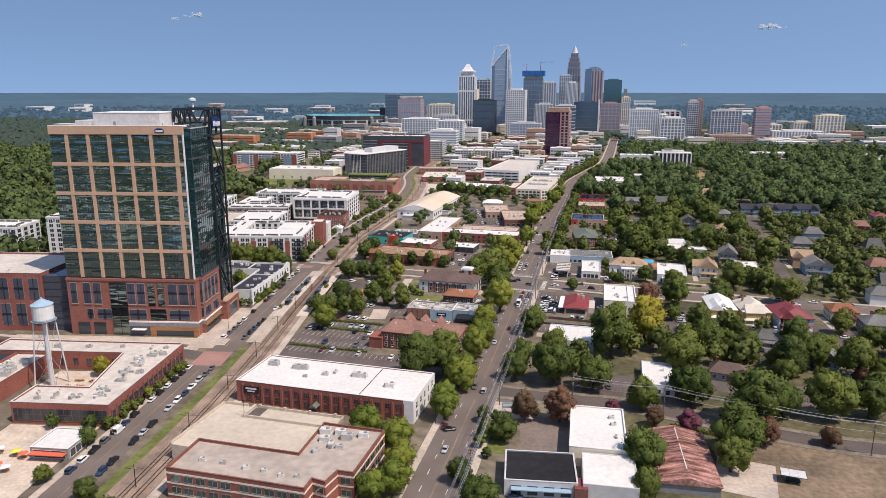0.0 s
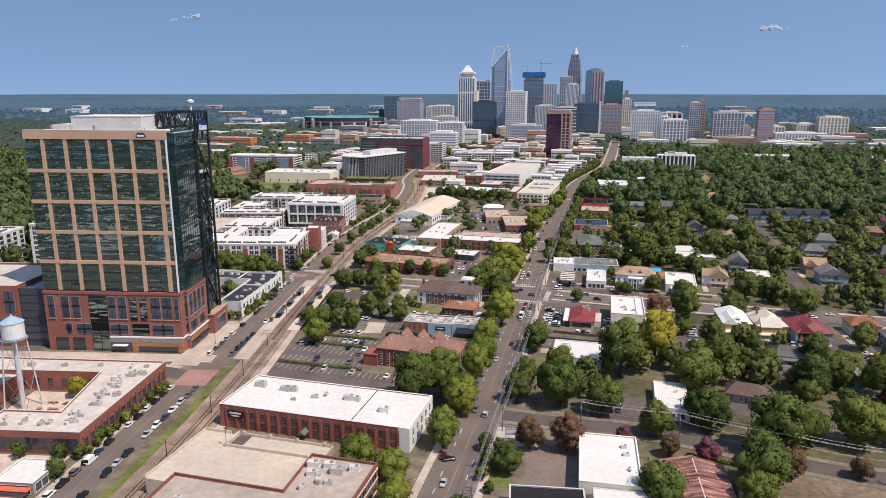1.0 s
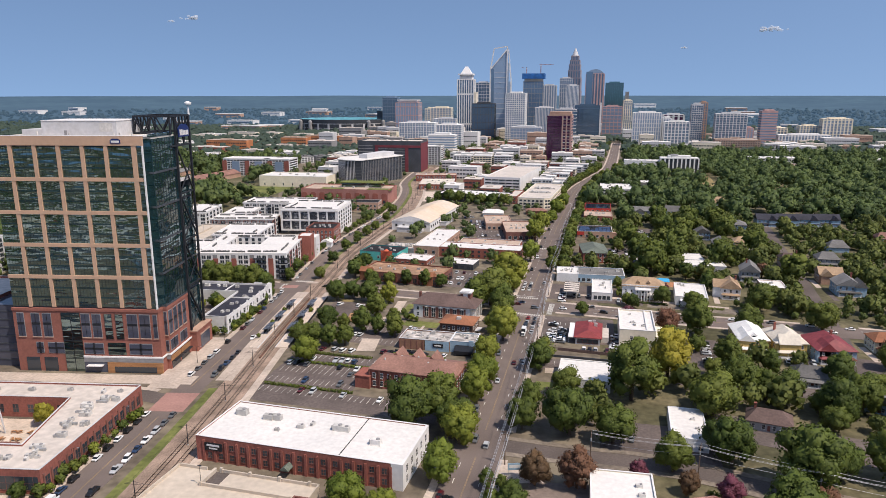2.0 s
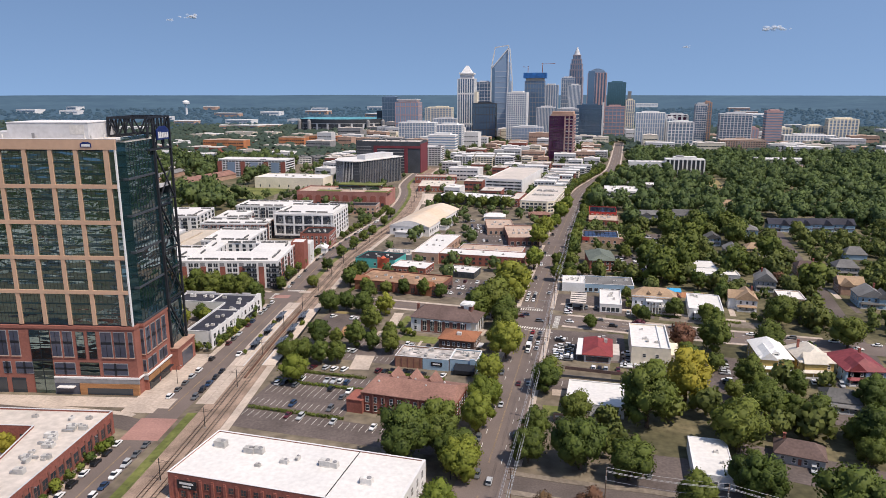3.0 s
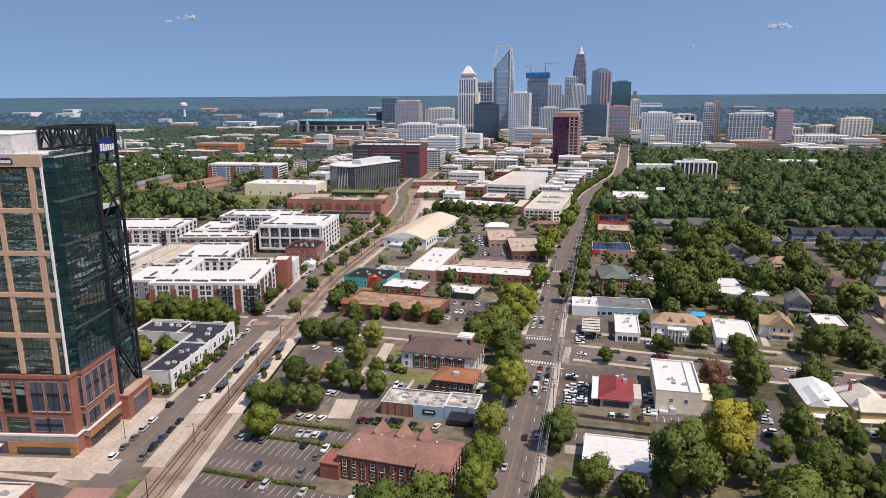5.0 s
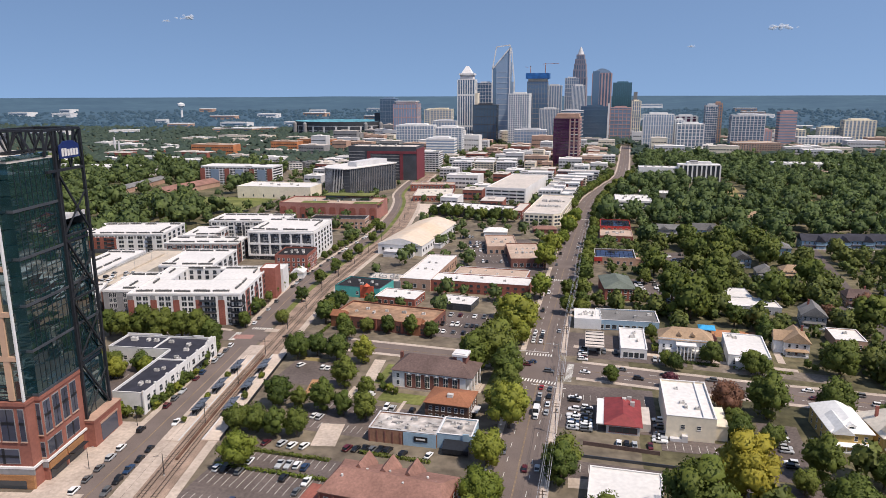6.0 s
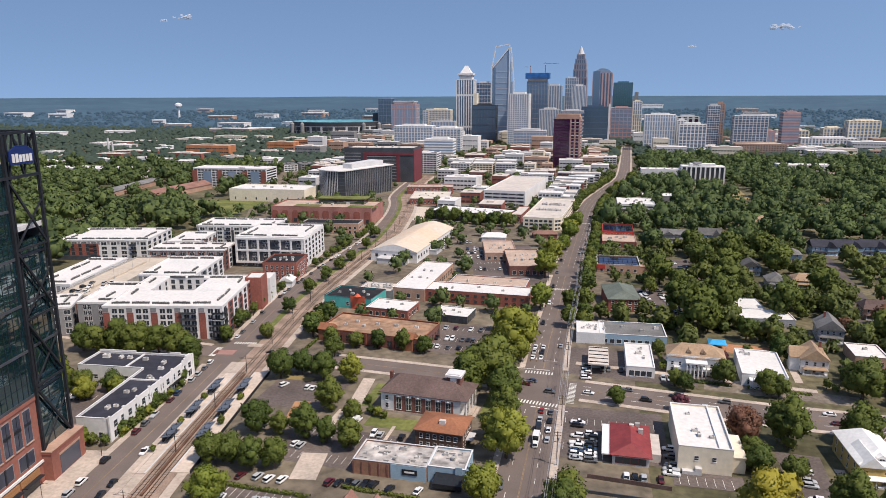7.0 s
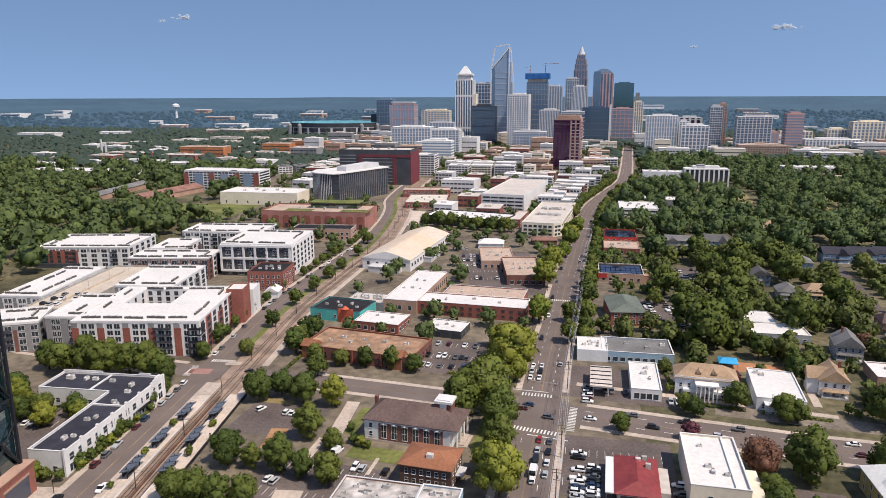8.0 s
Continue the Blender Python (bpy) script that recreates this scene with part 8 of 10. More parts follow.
for xx in (-50, -14, 22, 48):
    part("brick_bay", Solid().box(xx - 3.5, -17.6, -1, xx + 3.5, -17.05, 22), BRICK, rw)
for xx in (-32, 4, 36):
    part("glass_bay", Solid().box(xx - 6, -17.5, 3, xx + 6, -17.05, 21), GREYGLASS, rw)
take(-408, 975, 78, rect(120, 50)), take(-486, 985, 92, rect(150, 34))
for x, y, w in ((-614, 1500, 92), (-454, 1672, 82), (-500, 1600, 60)):
    town_block(x, y, w, 30, 22, -5, surface("orange_sheathing", (0.5, 0.2, 0.09), 0.9, 0.15, 0.1), TANROOF, "block of flats under construction in orange sheathing", 4, "building sites")
for i in range(8):
    town_block(-420 + 24 * i, 1230 + 12 * i, 22, 30, 11, 30, GREYWALL if i % 2 else WHITE, GREYROOF if i < 4 else OLDROOF, "terraced town house row", 3, "terraces")
building("long_grey_hall", -618, 1155, -5, rect(122, 40), 13, WHITE, WHITEROOF, "long white hall with dark openings", "hall", edges=((0, 3, 1, 4, 9, 7, 4, "plain", {"frame": DARKWALL}),))
pitched("long_roof_hall", -502, 996, 92, 148, 18, 6, 9.5, BRICKTAN, GREYROOF, "long hall with a grey-brown roof", "hall")
pitched("long_roof_hall", -426, 988, 78, 104, 24, 6, 11, BRICKTAN, BROWNROOF, "long hall with a brown roof", "hall")
quarter(-330, -60, 1040, 1480, 26, (8, 18), (0, 1, 2, 4), size=(22, 44))
quarter(-120, 30, 860, 1060, 12, (7, 13), (0, 1, 2, 3), size=(16, 30))
quarter(-90, 60, 1080, 1300, 12, (8, 15), (0, 1, 2, 3), size=(16, 30))
quarter(-60, 150, 1180, 1650, 30, (10, 22), (0, 1, 2, 3, 4), size=(20, 40))
quarter(-450, 330, 1500, 2150, 56, (12, 34), (0, 1, 3, 4, 5))
quarter(150, 800, 1480, 1950, 30, (9, 28), (0, 1, 3, 4), size=(34, 80))
quarter(-1000, -430, 1150, 2000, 30, (7, 14), (0, 1, 2, 4), size=(40, 90))
quarter(250, 800, 1150, 1500, 8, (7, 12), (0, 3, 4), size=(40, 80))
quarter(-1100, -500, 650, 1150, 8, (5, 9), (0, 2, 4), size=(30, 60))
sm = thing("smokestack", pose(-843, 1520, 0), "pale twin chimney stack of an old works", "chimney")
part("stack", Solid().cone(0, 0, 0, 2.5, 34, 1.8, 12), PALE, sm), part("stack", Solid().cone(9, 0, 0, 2.5, 26, 1.8, 12), PALE, sm)

# white roofs scattered over the far woods
r = random.Random(23)
for i in range(46):
    a, q = radians(r.uniform(-44, 34)), r.uniform(2300, 4000)
    x, y = q * math.sin(a), q * math.cos(a)
    if abs(math.degrees(a)) < 7 and q < 2700:
        continue
    w, d = r.uniform(40, 130), r.uniform(30, 60)
    b = single("far_block", Solid().box(-w / 2, -d / 2, -3, w / 2, d / 2, 15), WHITE if i % 3 else BRICKTAN, "pale flat-roofed block far off in the woods", "building", "", "far blocks")
    b.matrix_basis = pose(x, y, ground_height(x, y), 0, 0, r.uniform(-20, 20))
    part("roof", Solid().box(-w / 2 - 0.5, -d / 2 - 0.5, 15, w / 2 + 0.5, d / 2 + 0.5, 17), WHITEROOF, b)
    part("window_strip", Solid().box(-w * 0.45, -d / 2 - 0.3, 8, w * 0.45, -d / 2 + 0.2, 11), BLUEGLASS, b)
ft = thing("far_water_tower", pose(-1430, 3000, ground_height(-1430, 3000)), "white water tower far off", "water tower")
part("stem", Solid().cone(0, 0, 0, 5, 46, 4, 12), WHITE, ft), part("tank", Solid().cone(0, 0, 46, 5, 54, 15, 16).cone(0, 0, 54, 15, 62, 15, 16).cone(0, 0, 62, 15, 68, 4, 16), WHITE, ft)


# ---- trees ----
def fast_mesh(name, verts, faces, mats, slots=None):
    """A mesh from arrays of corners and equal-sided faces."""
    me = bpy.data.meshes.new(name)
    k = faces.shape[1]
    me.vertices.add(len(verts)), me.loops.add(faces.size), me.polygons.add(len(faces))
    me.vertices.foreach_set("co", verts.astype(np.float32).ravel())
    me.loops.foreach_set("vertex_index", faces.astype(np.int32).ravel())
    me.polygons.foreach_set("loop_start", np.arange(0, faces.size, k, dtype=np.int32))
    me.update(calc_edges=True)
    for m in mats:
        me.materials.append(m)
    return me


def soften(me, normals):
    """Leaf clumps take the light as the rounded mass that they clothe does."""
    me.polygons.foreach_set("use_smooth", np.ones(len(me.polygons), bool))
    me.normals_split_custom_set_from_vertices((normals / np.maximum(1e-6, np.linalg.norm(normals, axis=1, keepdims=True))).astype(np.float32))
    return me


def leaf_quads(rng, centres, normals, size, flat=0.7):
    """Small four-cornered leaf clumps at the centres, lying roughly across the normals."""
    n = len(centres)
    nn = normals + rng.normal(0, flat, (n, 3))
    nn /= np.linalg.norm(nn, axis=1, keepdims=True)
    a = np.cross(nn, rng.normal(0, 1, (n, 3)))
    a /= np.linalg.norm(a, axis=1, keepdims=True)
    b = np.cross(nn, a)
    s = (size * rng.uniform(0.6, 1.35, n))[:, None]
    bend = nn * s * rng.uniform(-0.35, 0.35, (n, 1))
    quad = np.stack([centres - a * s - b * s * 0.7, centres + a * s * 0.9 - b * s + bend, centres + a * s + b * s * 0.8, centres - a * s * 0.8 + b * s + bend], 1)
    return quad.reshape(-1, 3), np.arange(4 * n).reshape(n, 4)


def lobes(rng, count, tall):
    """Centres and radii of the rounded masses that make up one crown of radius 1."""
    out = [(0, 0, 1.1 * tall, 0.76)]
    for i in range(count):
        h = max(-0.95, min(0.98, 1 - 1.8 * (i + 0.5) / count + rng.uniform(-0.2, 0.2)))
        a, q = math.tau * (i * 0.618 + rng.uniform(0, 0.2)), rng.uniform(0.42, 0.84)
        e = math.sqrt(1 - h * h)
        out.append((q * e * math.cos(a), q * e * math.sin(a), (1.1 + 0.98 * q * h) * tall, rng.uniform(0.2, 0.42)))
    return out


def crown_arrays(seed, count, quads, size, tall=1.0):
    rng = np.random.default_rng(seed)
    masses = lobes(rng, count, tall)
    weights = np.array([m[3] ** 2 for m in masses])
    which = rng.choice(len(masses), quads, p=weights / weights.sum())
    d = rng.normal(0, 1, (quads, 3))
    d /= np.linalg.norm(d, axis=1, keepdims=True)
    d[:, 2] = np.where(rng.random(quads) < 0.35, np.abs(d[:, 2]), d[:, 2])
    c = np.array([masses[i][:3] for i in which]) + d * (np.array([masses[i][3] for i in which]) * rng.uniform(0.8, 1.17, quads))[:, None]
    v, f = leaf_quads(rng, c, d, size, 0.5)
    whole = c - (0, 0, 0.95 * tall)
    return v, f, np.repeat(d + 0.85 * whole + rng.normal(0, 0.34, (quads, 3)), 4, axis=0)


ICO_V = np.array([(-1, 1.618, 0), (1, 1.618, 0), (-1, -1.618, 0), (1, -1.618, 0), (0, -1, 1.618), (0, 1, 1.618), (0, -1, -1.618), (0, 1, -1.618), (1.618, 0, -1), (1.618, 0, 1), (-1.618, 0, -1), (-1.618, 0, 1)]) / 1.902
ICO_F = np.array([(0, 11, 5), (0, 5, 1), (0, 1, 7), (0, 7, 10), (0, 10, 11), (1, 5, 9), (5, 11, 4), (11, 10, 2), (10, 7, 6), (7, 1, 8), (3, 9, 4), (3, 4, 2), (3, 2, 6), (3, 6, 8), (3, 8, 9), (4, 9, 5), (2, 4, 11), (6, 2, 10), (8, 6, 7), (9, 8, 1)])


def full_crown(seed, count, quads, size, tall=1.0, core=0.84):
    """A crown as triangles, and its normals: uneven inner masses, with leaf clumps all over them."""
    g = np.random.default_rng(seed + 900)
    vs, fs, ns, base = [], [], [], 0
    for x, y, z, q in lobes(np.random.default_rng(seed), count, tall):
        ball = ICO_V + g.normal(0, 0.2, ICO_V.shape)
        vs.append(np.array((x, y, z)) + ball * q * core), fs.append(ICO_F + base)
        ns.append(ball + 0.55 * (vs[-1] - (0, 0, 0.95 * tall)))
        base += 12
    v, f, n = crown_arrays(seed, count, quads, size, tall)
    vs.append(v), fs.append(np.concatenate([f[:, (0, 1, 2)], f[:, (0, 2, 3)]]) + base), ns.append(n)
    return np.concatenate(vs), np.concatenate(fs), np.concatenate(ns)


def trunk_solid(seed, tall=1.0):
    r = random.Random(seed)
    s = Solid().cone(0, 0, -0.1, 0.085, 0.8, 0.055, 7)
    for i in range(6):
        a = math.tau * i / 6 + r.uniform(-0.3, 0.3)
        s.beam((0, 0, 0.45 + 0.06 * i), (0.5 * math.cos(a), 0.5 * math.sin(a), (0.95 + r.uniform(0, 0.5)) * tall), 0.024, 5)
    return s.beam((0, 0, 0.75), (0.05, 0.03, 1.6 * tall), 0.035, 5)


CROWNS = {}


def tree(x, y, r, leaf=LEAF, label="broad green street tree with a full uneven crown", group="trees", z=0.0):
    """A tree of crown radius r: tapered trunk with limbs, crown of many small leaf clumps."""
    k = int(abs(x * 7 + y * 3)) % 6
    tall = (1.0, 1.12, 0.92, 1.05, 0.96, 1.2)[k]
    near = 3 if r < 2.7 else (0 if y < 345 else (1 if y < 490 else 2))     # how fine the leaf clumps are
    key = (k, leaf.name, near)
    if key not in CROWNS:
        v, f, n = full_crown(100 + k, (28 + k, 24 + k, 15, 8)[near], (3800, 2100, 640, 200)[near], (0.032, 0.042, 0.072, 0.118)[near], tall)
        CROWNS[key] = (soften(fast_mesh("crown", v, f, [leaf]), n), trunk_solid(k, tall).mesh("trunk", BARK))
    t = thing("tree", pose(x, y, z, 0, 0, (x * 37 + y * 11) % 360) @ Matrix.Scale(r, 4), label, "tree", group)
    part("trunk", CROWNS[key][1], None, t), part("crown", CROWNS[key][0], None, t)
    take(x, y, 0, rect(r, r), 0.3)
    return t


LOT_TREES = [(-36, 285, 9.7), (-26, 291, 8.5), (-20, 282, 7.2), (-108, 172, 4.7), (-122, 184, 4.0)]
LIGHT_TREES = [(-47, 231, 6.6), (-35, 225, 6.0), (-21, 249, 6.9), (-17, 275, 7.5), (-11, 327, 7.1), (-4, 381, 7.9), (-11, 353, 6.5), (-13, 308, 6.7), (-37, 193, 5.3), (-31, 197, 6.1), (-31, 211, 5.3), (-28, 178, 5.4), (-72, 438.5, 5.6), (-93.5, 343, 6.8), (-176, 410, 5.0), (-166, 415, 3.6), (-197, 424, 5.2)]
CHURCH_TREES = [(-104, 440, 6.6), (-96, 445.5, 5.6), (-85, 439.5, 6.4), (-74, 411, 6.0), (-63, 404, 3.9), (-77, 388, 5.8), (-68, 385, 4.4), (-58.5, 381, 5.2), (-87, 389.5, 3.8), (-96, 391, 6.0), (-81, 367, 5.1), (-88, 365, 5.0), (-96.5, 368, 5.5), (-104, 368, 5.5)]
SHOP_TREES = [(-183, 419.5, 4.8), (-189, 414, 4.8), (-170, 419.5, 4.6), (-204, 433, 5.4), (-192, 404, 4.6)]
BLVD_TREES = [(-3, 480, 11.5), (-12.5, 440, 11.5), (4, 506, 6.9), (12, 550, 7.7), (-6, 497, 8.1), (-5.5, 423, 8.3), (-5, 408, 6.2), (-21, 433, 8.5), (24, 671, 8.1), (17, 622, 8.1), (35, 711, 6.1), (-104, 516, 6.5), (-105, 492, 6.1), (-107, 503, 5.9), (28, 690, 7.0), (41, 742, 7.5), (45, 768, 7.0), (50, 795, 7.2)]
WEST_TREES = [(-201, 458, 7.2), (-191, 460, 7.6), (-181, 458, 7.4), (-171, 460, 7.6), (-161, 458, 7.2), (-153, 456, 6.0), (-211, 462, 6.0), (-161, 489, 4.0), (-128, 488, 4.2), (-146, 481, 3.9), (-130, 529, 4.2), (-130, 569, 4.4), (-128, 599, 4.5), (-127, 631, 4.8), (-125, 657, 4.7), (-122, 697, 4.4), (-125, 743, 5.7), (-150, 508, 4.2), (-87, 467, 5.2), (-56, 479, 4.6), (-68, 479, 4.4), (-80, 480, 4.2), (-45, 476, 4.2), (-93, 484, 4.4)]
EAST_TREES = [(5, 288, 5.6), (23, 319, 6.4), (37, 281, 7.6), (22, 286, 9.6), (73, 277, 6.6), (79, 313, 7.4), (103, 324, 5.6), (119, 311, 5.4), (13, 344, 6.3), (8, 303, 5.6), (-6, 248, 3.2), (2, 234, 5.2), (47, 219, 7.6), (49, 318, 11.2), (54, 264, 6.4), (74, 269, 7.1), (77, 303, 9.9), (94, 328, 8.4), (80, 232, 9.5), (75, 222, 6.1), (93, 256, 11.0), (123, 307, 8.3), (136, 316, 8.1), (150, 305, 8.5), (122, 264, 9.7), (138, 267, 7.5), (137, 340, 6.5), (110, 322, 7.0), (97, 356, 6.7), (-5, 191, 6.1), (45, 203, 5.0), (106, 264, 7.1), (158, 297, 5.6)]
HILL_TREES = [(94, 399, 8.2), (78.5, 386, 4.6), (88, 376, 4.4), (39, 428, 3.8), (66, 448, 3.6), (87, 452, 5.4), (102, 443, 5.4), (120, 482, 5.6), (146, 548, 10.4), (178, 501, 9.4), (92, 518, 13.0), (89, 548, 8.8), (114, 556, 10.0), (124, 585, 9.2), (90, 612, 9.4), (80, 590, 5.5), (26, 521, 5.2), (29, 554, 5.0), (38, 565, 4.5), (66, 486, 3.4), (64, 465, 2.3), (127, 655, 10.4), (151, 676, 10.1), (179, 689, 10.6), (136, 627, 9.2), (131, 700, 8.7), (100, 602, 7.2), (173, 642, 9.5), (184, 594, 10.3), (120, 402, 7.5), (160, 412, 8.5)]
GARDEN_TREES = [(138, 441, 8.5), (69, 443, 4.0), (106, 441, 4.2), (78, 379, 5.0), (14, 352, 6.5), (124, 497, 4.5), (113, 508, 5.5), (104, 328, 4.6), (146, 326, 6.2), (168, 362, 6.0), (78, 289, 4.0), (160, 330, 5.2), (114, 352, 5.2), (88, 346, 4.4), (172, 340, 6.6), (118, 298, 5.4)]
for x, y, q in LIGHT_TREES:
    tree(x, y, q, LEAFLIGHT, "yellow-green tree with a rounded crown", "trees")
for group_list in (LOT_TREES, CHURCH_TREES, SHOP_TREES, WEST_TREES, EAST_TREES, HILL_TREES, GARDEN_TREES):
    for x, y, q in group_list:
        tree(x, y, q)
for x, y, q in BLVD_TREES:
    tree(x, y, q, LEAFLIGHT if (q < 8.2 or y == 480) and x > -30 and not 395 < y < 470 else LEAF, "light green boulevard tree with a rounded crown", "boulevard trees")
tree(67, 338, 10.3, LEAFYELLOW, "large yellow-green tree in full leaf")
for x, y, q in ((80, 402, 6.6), (9, 251, 5.4), (22, 251, 6.0), (92, 241, 4.4), (56, 251, 3.4), (114, 243, 3.8), (150, 300, 3.6)):
    tree(x, y, q, LEAFRED, "bronze-leaved tree beside the street", "bronze trees")
for x, y, q in ((67, 246, 4.2), (42, 258, 3.2), (93, 476, 3.2), (63, 424, 3.6), (165, 520, 5), (192, 540, 5.5), (176, 376, 5)):
    tree(x, y, q, LEAFPINK if q < 5 else LEAFRED, "crape myrtle with dark pink bloom", "crape myrtles")
rng = np.random.default_rng(8)
for i, (x, y, a) in enumerate(along(BLVD, 11)):
    for side in (-1, 1):
        off = side * ((12.5 if side < 0 or y < 500 else 15) + rng.uniform(-1, 1))
        px, py = x + math.sin(radians(a)) * off, y - math.cos(radians(a)) * off
        if side < 0 and 880 < py < 1180:
            px, py = x - math.sin(radians(a)) * 11.5, y + math.cos(radians(a)) * 11.5
            tree(px, py, rng.uniform(4.2, 6.0), LEAF, "boulevard tree with a rounded crown", "boulevard trees")
        elif 300 < py < 1200 and is_free(px, py) and rng.random() < 0.85:
            tree(px, py, rng.uniform(4.0, 6.5), LEAFLIGHT if side < 0 and not 395 < py < 470 else LEAF, "boulevard tree with a rounded crown", "boulevard trees")
for i, (x, y, a) in enumerate(along(CAMDEN, 12)):
    px, py = x - math.sin(radians(a)) * 9.6, y + math.cos(radians(a)) * 9.6
    if (190 < py < 282 or 378 < py < 800) and abs(py - 467) > 14 and rng.random() < 0.85:
        tree(px, py, rng.uniform(2.2, 3.6), LEAF, "small street tree along the pavement", "street trees")
for k in range(7):
    tree(-88 + 12.6 * k, 828 - 4.2 * k, 6.2 + (k % 3) * 0.5, LEAF, "green tree in a row before the long building", "street trees")


# ---- woods: joined, as nobody could count them ----
def clump_arrays(seed, count, quads, size):
    """A simpler crown for woods: uneven rounded masses, with leaf clumps over them, as triangles, and its normals."""
    if quads:
        return full_crown(seed, count, quads, size, core=0.78)
    g = np.random.default_rng(seed)
    vs, fs, ns, base = [], [], [], 0
    for i in range(count):
        a, q = math.tau * i * 0.618, (0.0 if i == 0 else g.uniform(0.35, 0.75))
        c = np.array((q * math.cos(a), q * math.sin(a), 1.15 + (0.25 if i == 0 else g.uniform(-0.45, 0.35))))
        r = 0.62 if i == 0 else g.uniform(0.32, 0.5)
        ball = ICO_V + g.normal(0, 0.2, ICO_V.shape)
        vs.append(c + ball * r), fs.append(ICO_F + base), ns.append(0.35 * ball + (0, 0, 1.0))
        base += 12
    return np.concatenate(vs), np.concatenate(fs), np.concatenate(ns)


def woods(name, spots, count, quads, size, leaf, label, kinds=6):
    """Crowns for many trees in one mesh, each a turned and scaled copy of one of a few crown forms."""
    forms = [clump_arrays(300 + k, count, quads, size) for k in range(kinds)]
    vs, fs, ns, base = [], [], [], 0
    g = np.random.default_rng(4)
    for x, y, z, q in spots:
        v, f, m = forms[g.integers(kinds)]
        a = g.uniform(0, math.tau)
        c, s = math.cos(a), math.sin(a)
        w = np.stack([(v[:, 0] * c - v[:, 1] * s) * q, (v[:, 0] * s + v[:, 1] * c) * q, v[:, 2] * q * g.uniform(0.85, 1.15) * (1 if quads else 0.7)], 1) + (x, y, z)
        vs.append(w), fs.append(f + base), ns.append(np.stack([m[:, 0] * c - m[:, 1] * s, m[:, 0] * s + m[:, 1] * c, m[:, 2]], 1))
        base += len(v)
    me = soften(fast_mesh(name, np.concatenate(vs), np.concatenate(fs), [leaf]), np.concatenate(ns))
    return tagged(new(name, me), label, "woods", kind="stuff")


def scatter(seed, x0, x1, y0, y1, gap, radius, keep):
    """Places about gap metres apart on the free ground where keep(x, y) holds."""
    g = np.random.default_rng(seed)
    out = []
    for x in np.arange(x0, x1, gap):
        for y in np.arange(y0, y1, gap):
            px, py = x + g.uniform(-0.45, 0.45) * gap, y + g.uniform(-0.45, 0.45) * gap
            if keep(px, py) and is_free(px, py):
                out.append((px, py, ground_height(px, py) - 0.6, g.uniform(*radius)))
    return out


def blvd_x(y):
    return float(np.interp(y, [p[1] for p in BLVD], [p[0] for p in BLVD]))


def open_ground(x, y, w, deep):
    """Keeps yards and the sight of a building open, from it towards the brewery quarter."""
    a = math.degrees(math.atan2(y - 120, x))
    px, py = x - math.cos(radians(a)) * deep / 2, y - math.sin(radians(a)) * deep / 2
    take(px, py, a, rect(deep, w), 0.5)


slab("lawn", -322, 892, 62, 92, -6, LAWN, "open green lawn beside the cream hall", 0.06)
car_park(-175, 402, 26, 46, 5, ((10, 5),), z=0.07)
before = TAKEN.copy()
for x, y, w, deep in ((246, 1120, 50, 80), (122, 893, 44, 50), (81, 722, 34, 30), (78, 640, 50, 40), (266, 722, 84, 52), (157, 748, 34, 34), (130, 748, 26, 24), (156, 642, 14, 22), (182, 611, 18, 26), (164, 610, 14, 26), (196, 549, 18, 24), (222, 553, 16, 26), (204, 480, 18, 24), (205, 508, 16, 20), (156, 510, 16, 26), (132, 532, 32, 24), (432, 1246, 70, 60), (228, 618, 16, 26), (188, 486, 24, 30)):
    open_ground(x, y, w, deep)
for x, y in HOUSE_SPOTS:
    open_ground(x, y - 4, 15, 24)
slab("meadow", 262, 1052, 22, 110, -8, DRYGRASS, "dry yellow meadow in a park", 0.075)
open_ground(258, 990, 20, 90)
car_park(61, 373, 22, 9, -6, ((-1, 5),), z=0.086)
east = lambda x, y: x > blvd_x(y) + (24 if y > 520 else (60 if y > 352 else 34)) and x < 0.56 * y + 70 and not (x < 108 and 352 < y < 430)
woods("woodland", scatter(1, 30, 480, 290, 720, 13.5, (3.6, 7.6), east), 9, 170, 0.11, GARDENWOODS, "green oak woods round the houses")
woods("woodland", scatter(2, 60, 800, 720, 1500, 17.0, (6.0, 12.0), lambda x, y: east(x, y) and not (x > 330 and y > 1430)), 7, 120, 0.09, WOODS, "dense green city woods east of the boulevard")
TAKEN[:] = before
woods("woodland", scatter(21, 66, 330, 388, 760, 8.5, (1.9, 3.9), lambda x, y: east(x, y) or (x > 100 and y < 520 and y > 452)), 3, 40, 0.2, GARDENWOODS, "small garden trees and bushes between the houses")
west = lambda x, y: x < -335 - 0.04 * max(0, y - 600) and x > -0.88 * y - 60
woods("woodland", scatter(3, -1000, -300, 420, 1250, 20.0, (6.5, 14.0), lambda x, y: west(x, y) or (x < -265 and 735 < y < 900)), 6, 84, 0.105, WOODS, "green woods west of the apartments")
woods("woodland", scatter(5, -330, 330, 500, 1900, 20, (3.5, 6.8), lambda x, y: not east(x, y) and (y > 700 or x > -100)), 4, 60, 0.14, WOODS, "scattered town trees between the blocks")
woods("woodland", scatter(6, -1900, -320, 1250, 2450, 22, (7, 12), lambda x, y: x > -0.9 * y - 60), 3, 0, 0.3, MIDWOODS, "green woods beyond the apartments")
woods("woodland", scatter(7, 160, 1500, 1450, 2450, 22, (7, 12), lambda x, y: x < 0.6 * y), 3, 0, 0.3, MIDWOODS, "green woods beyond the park")
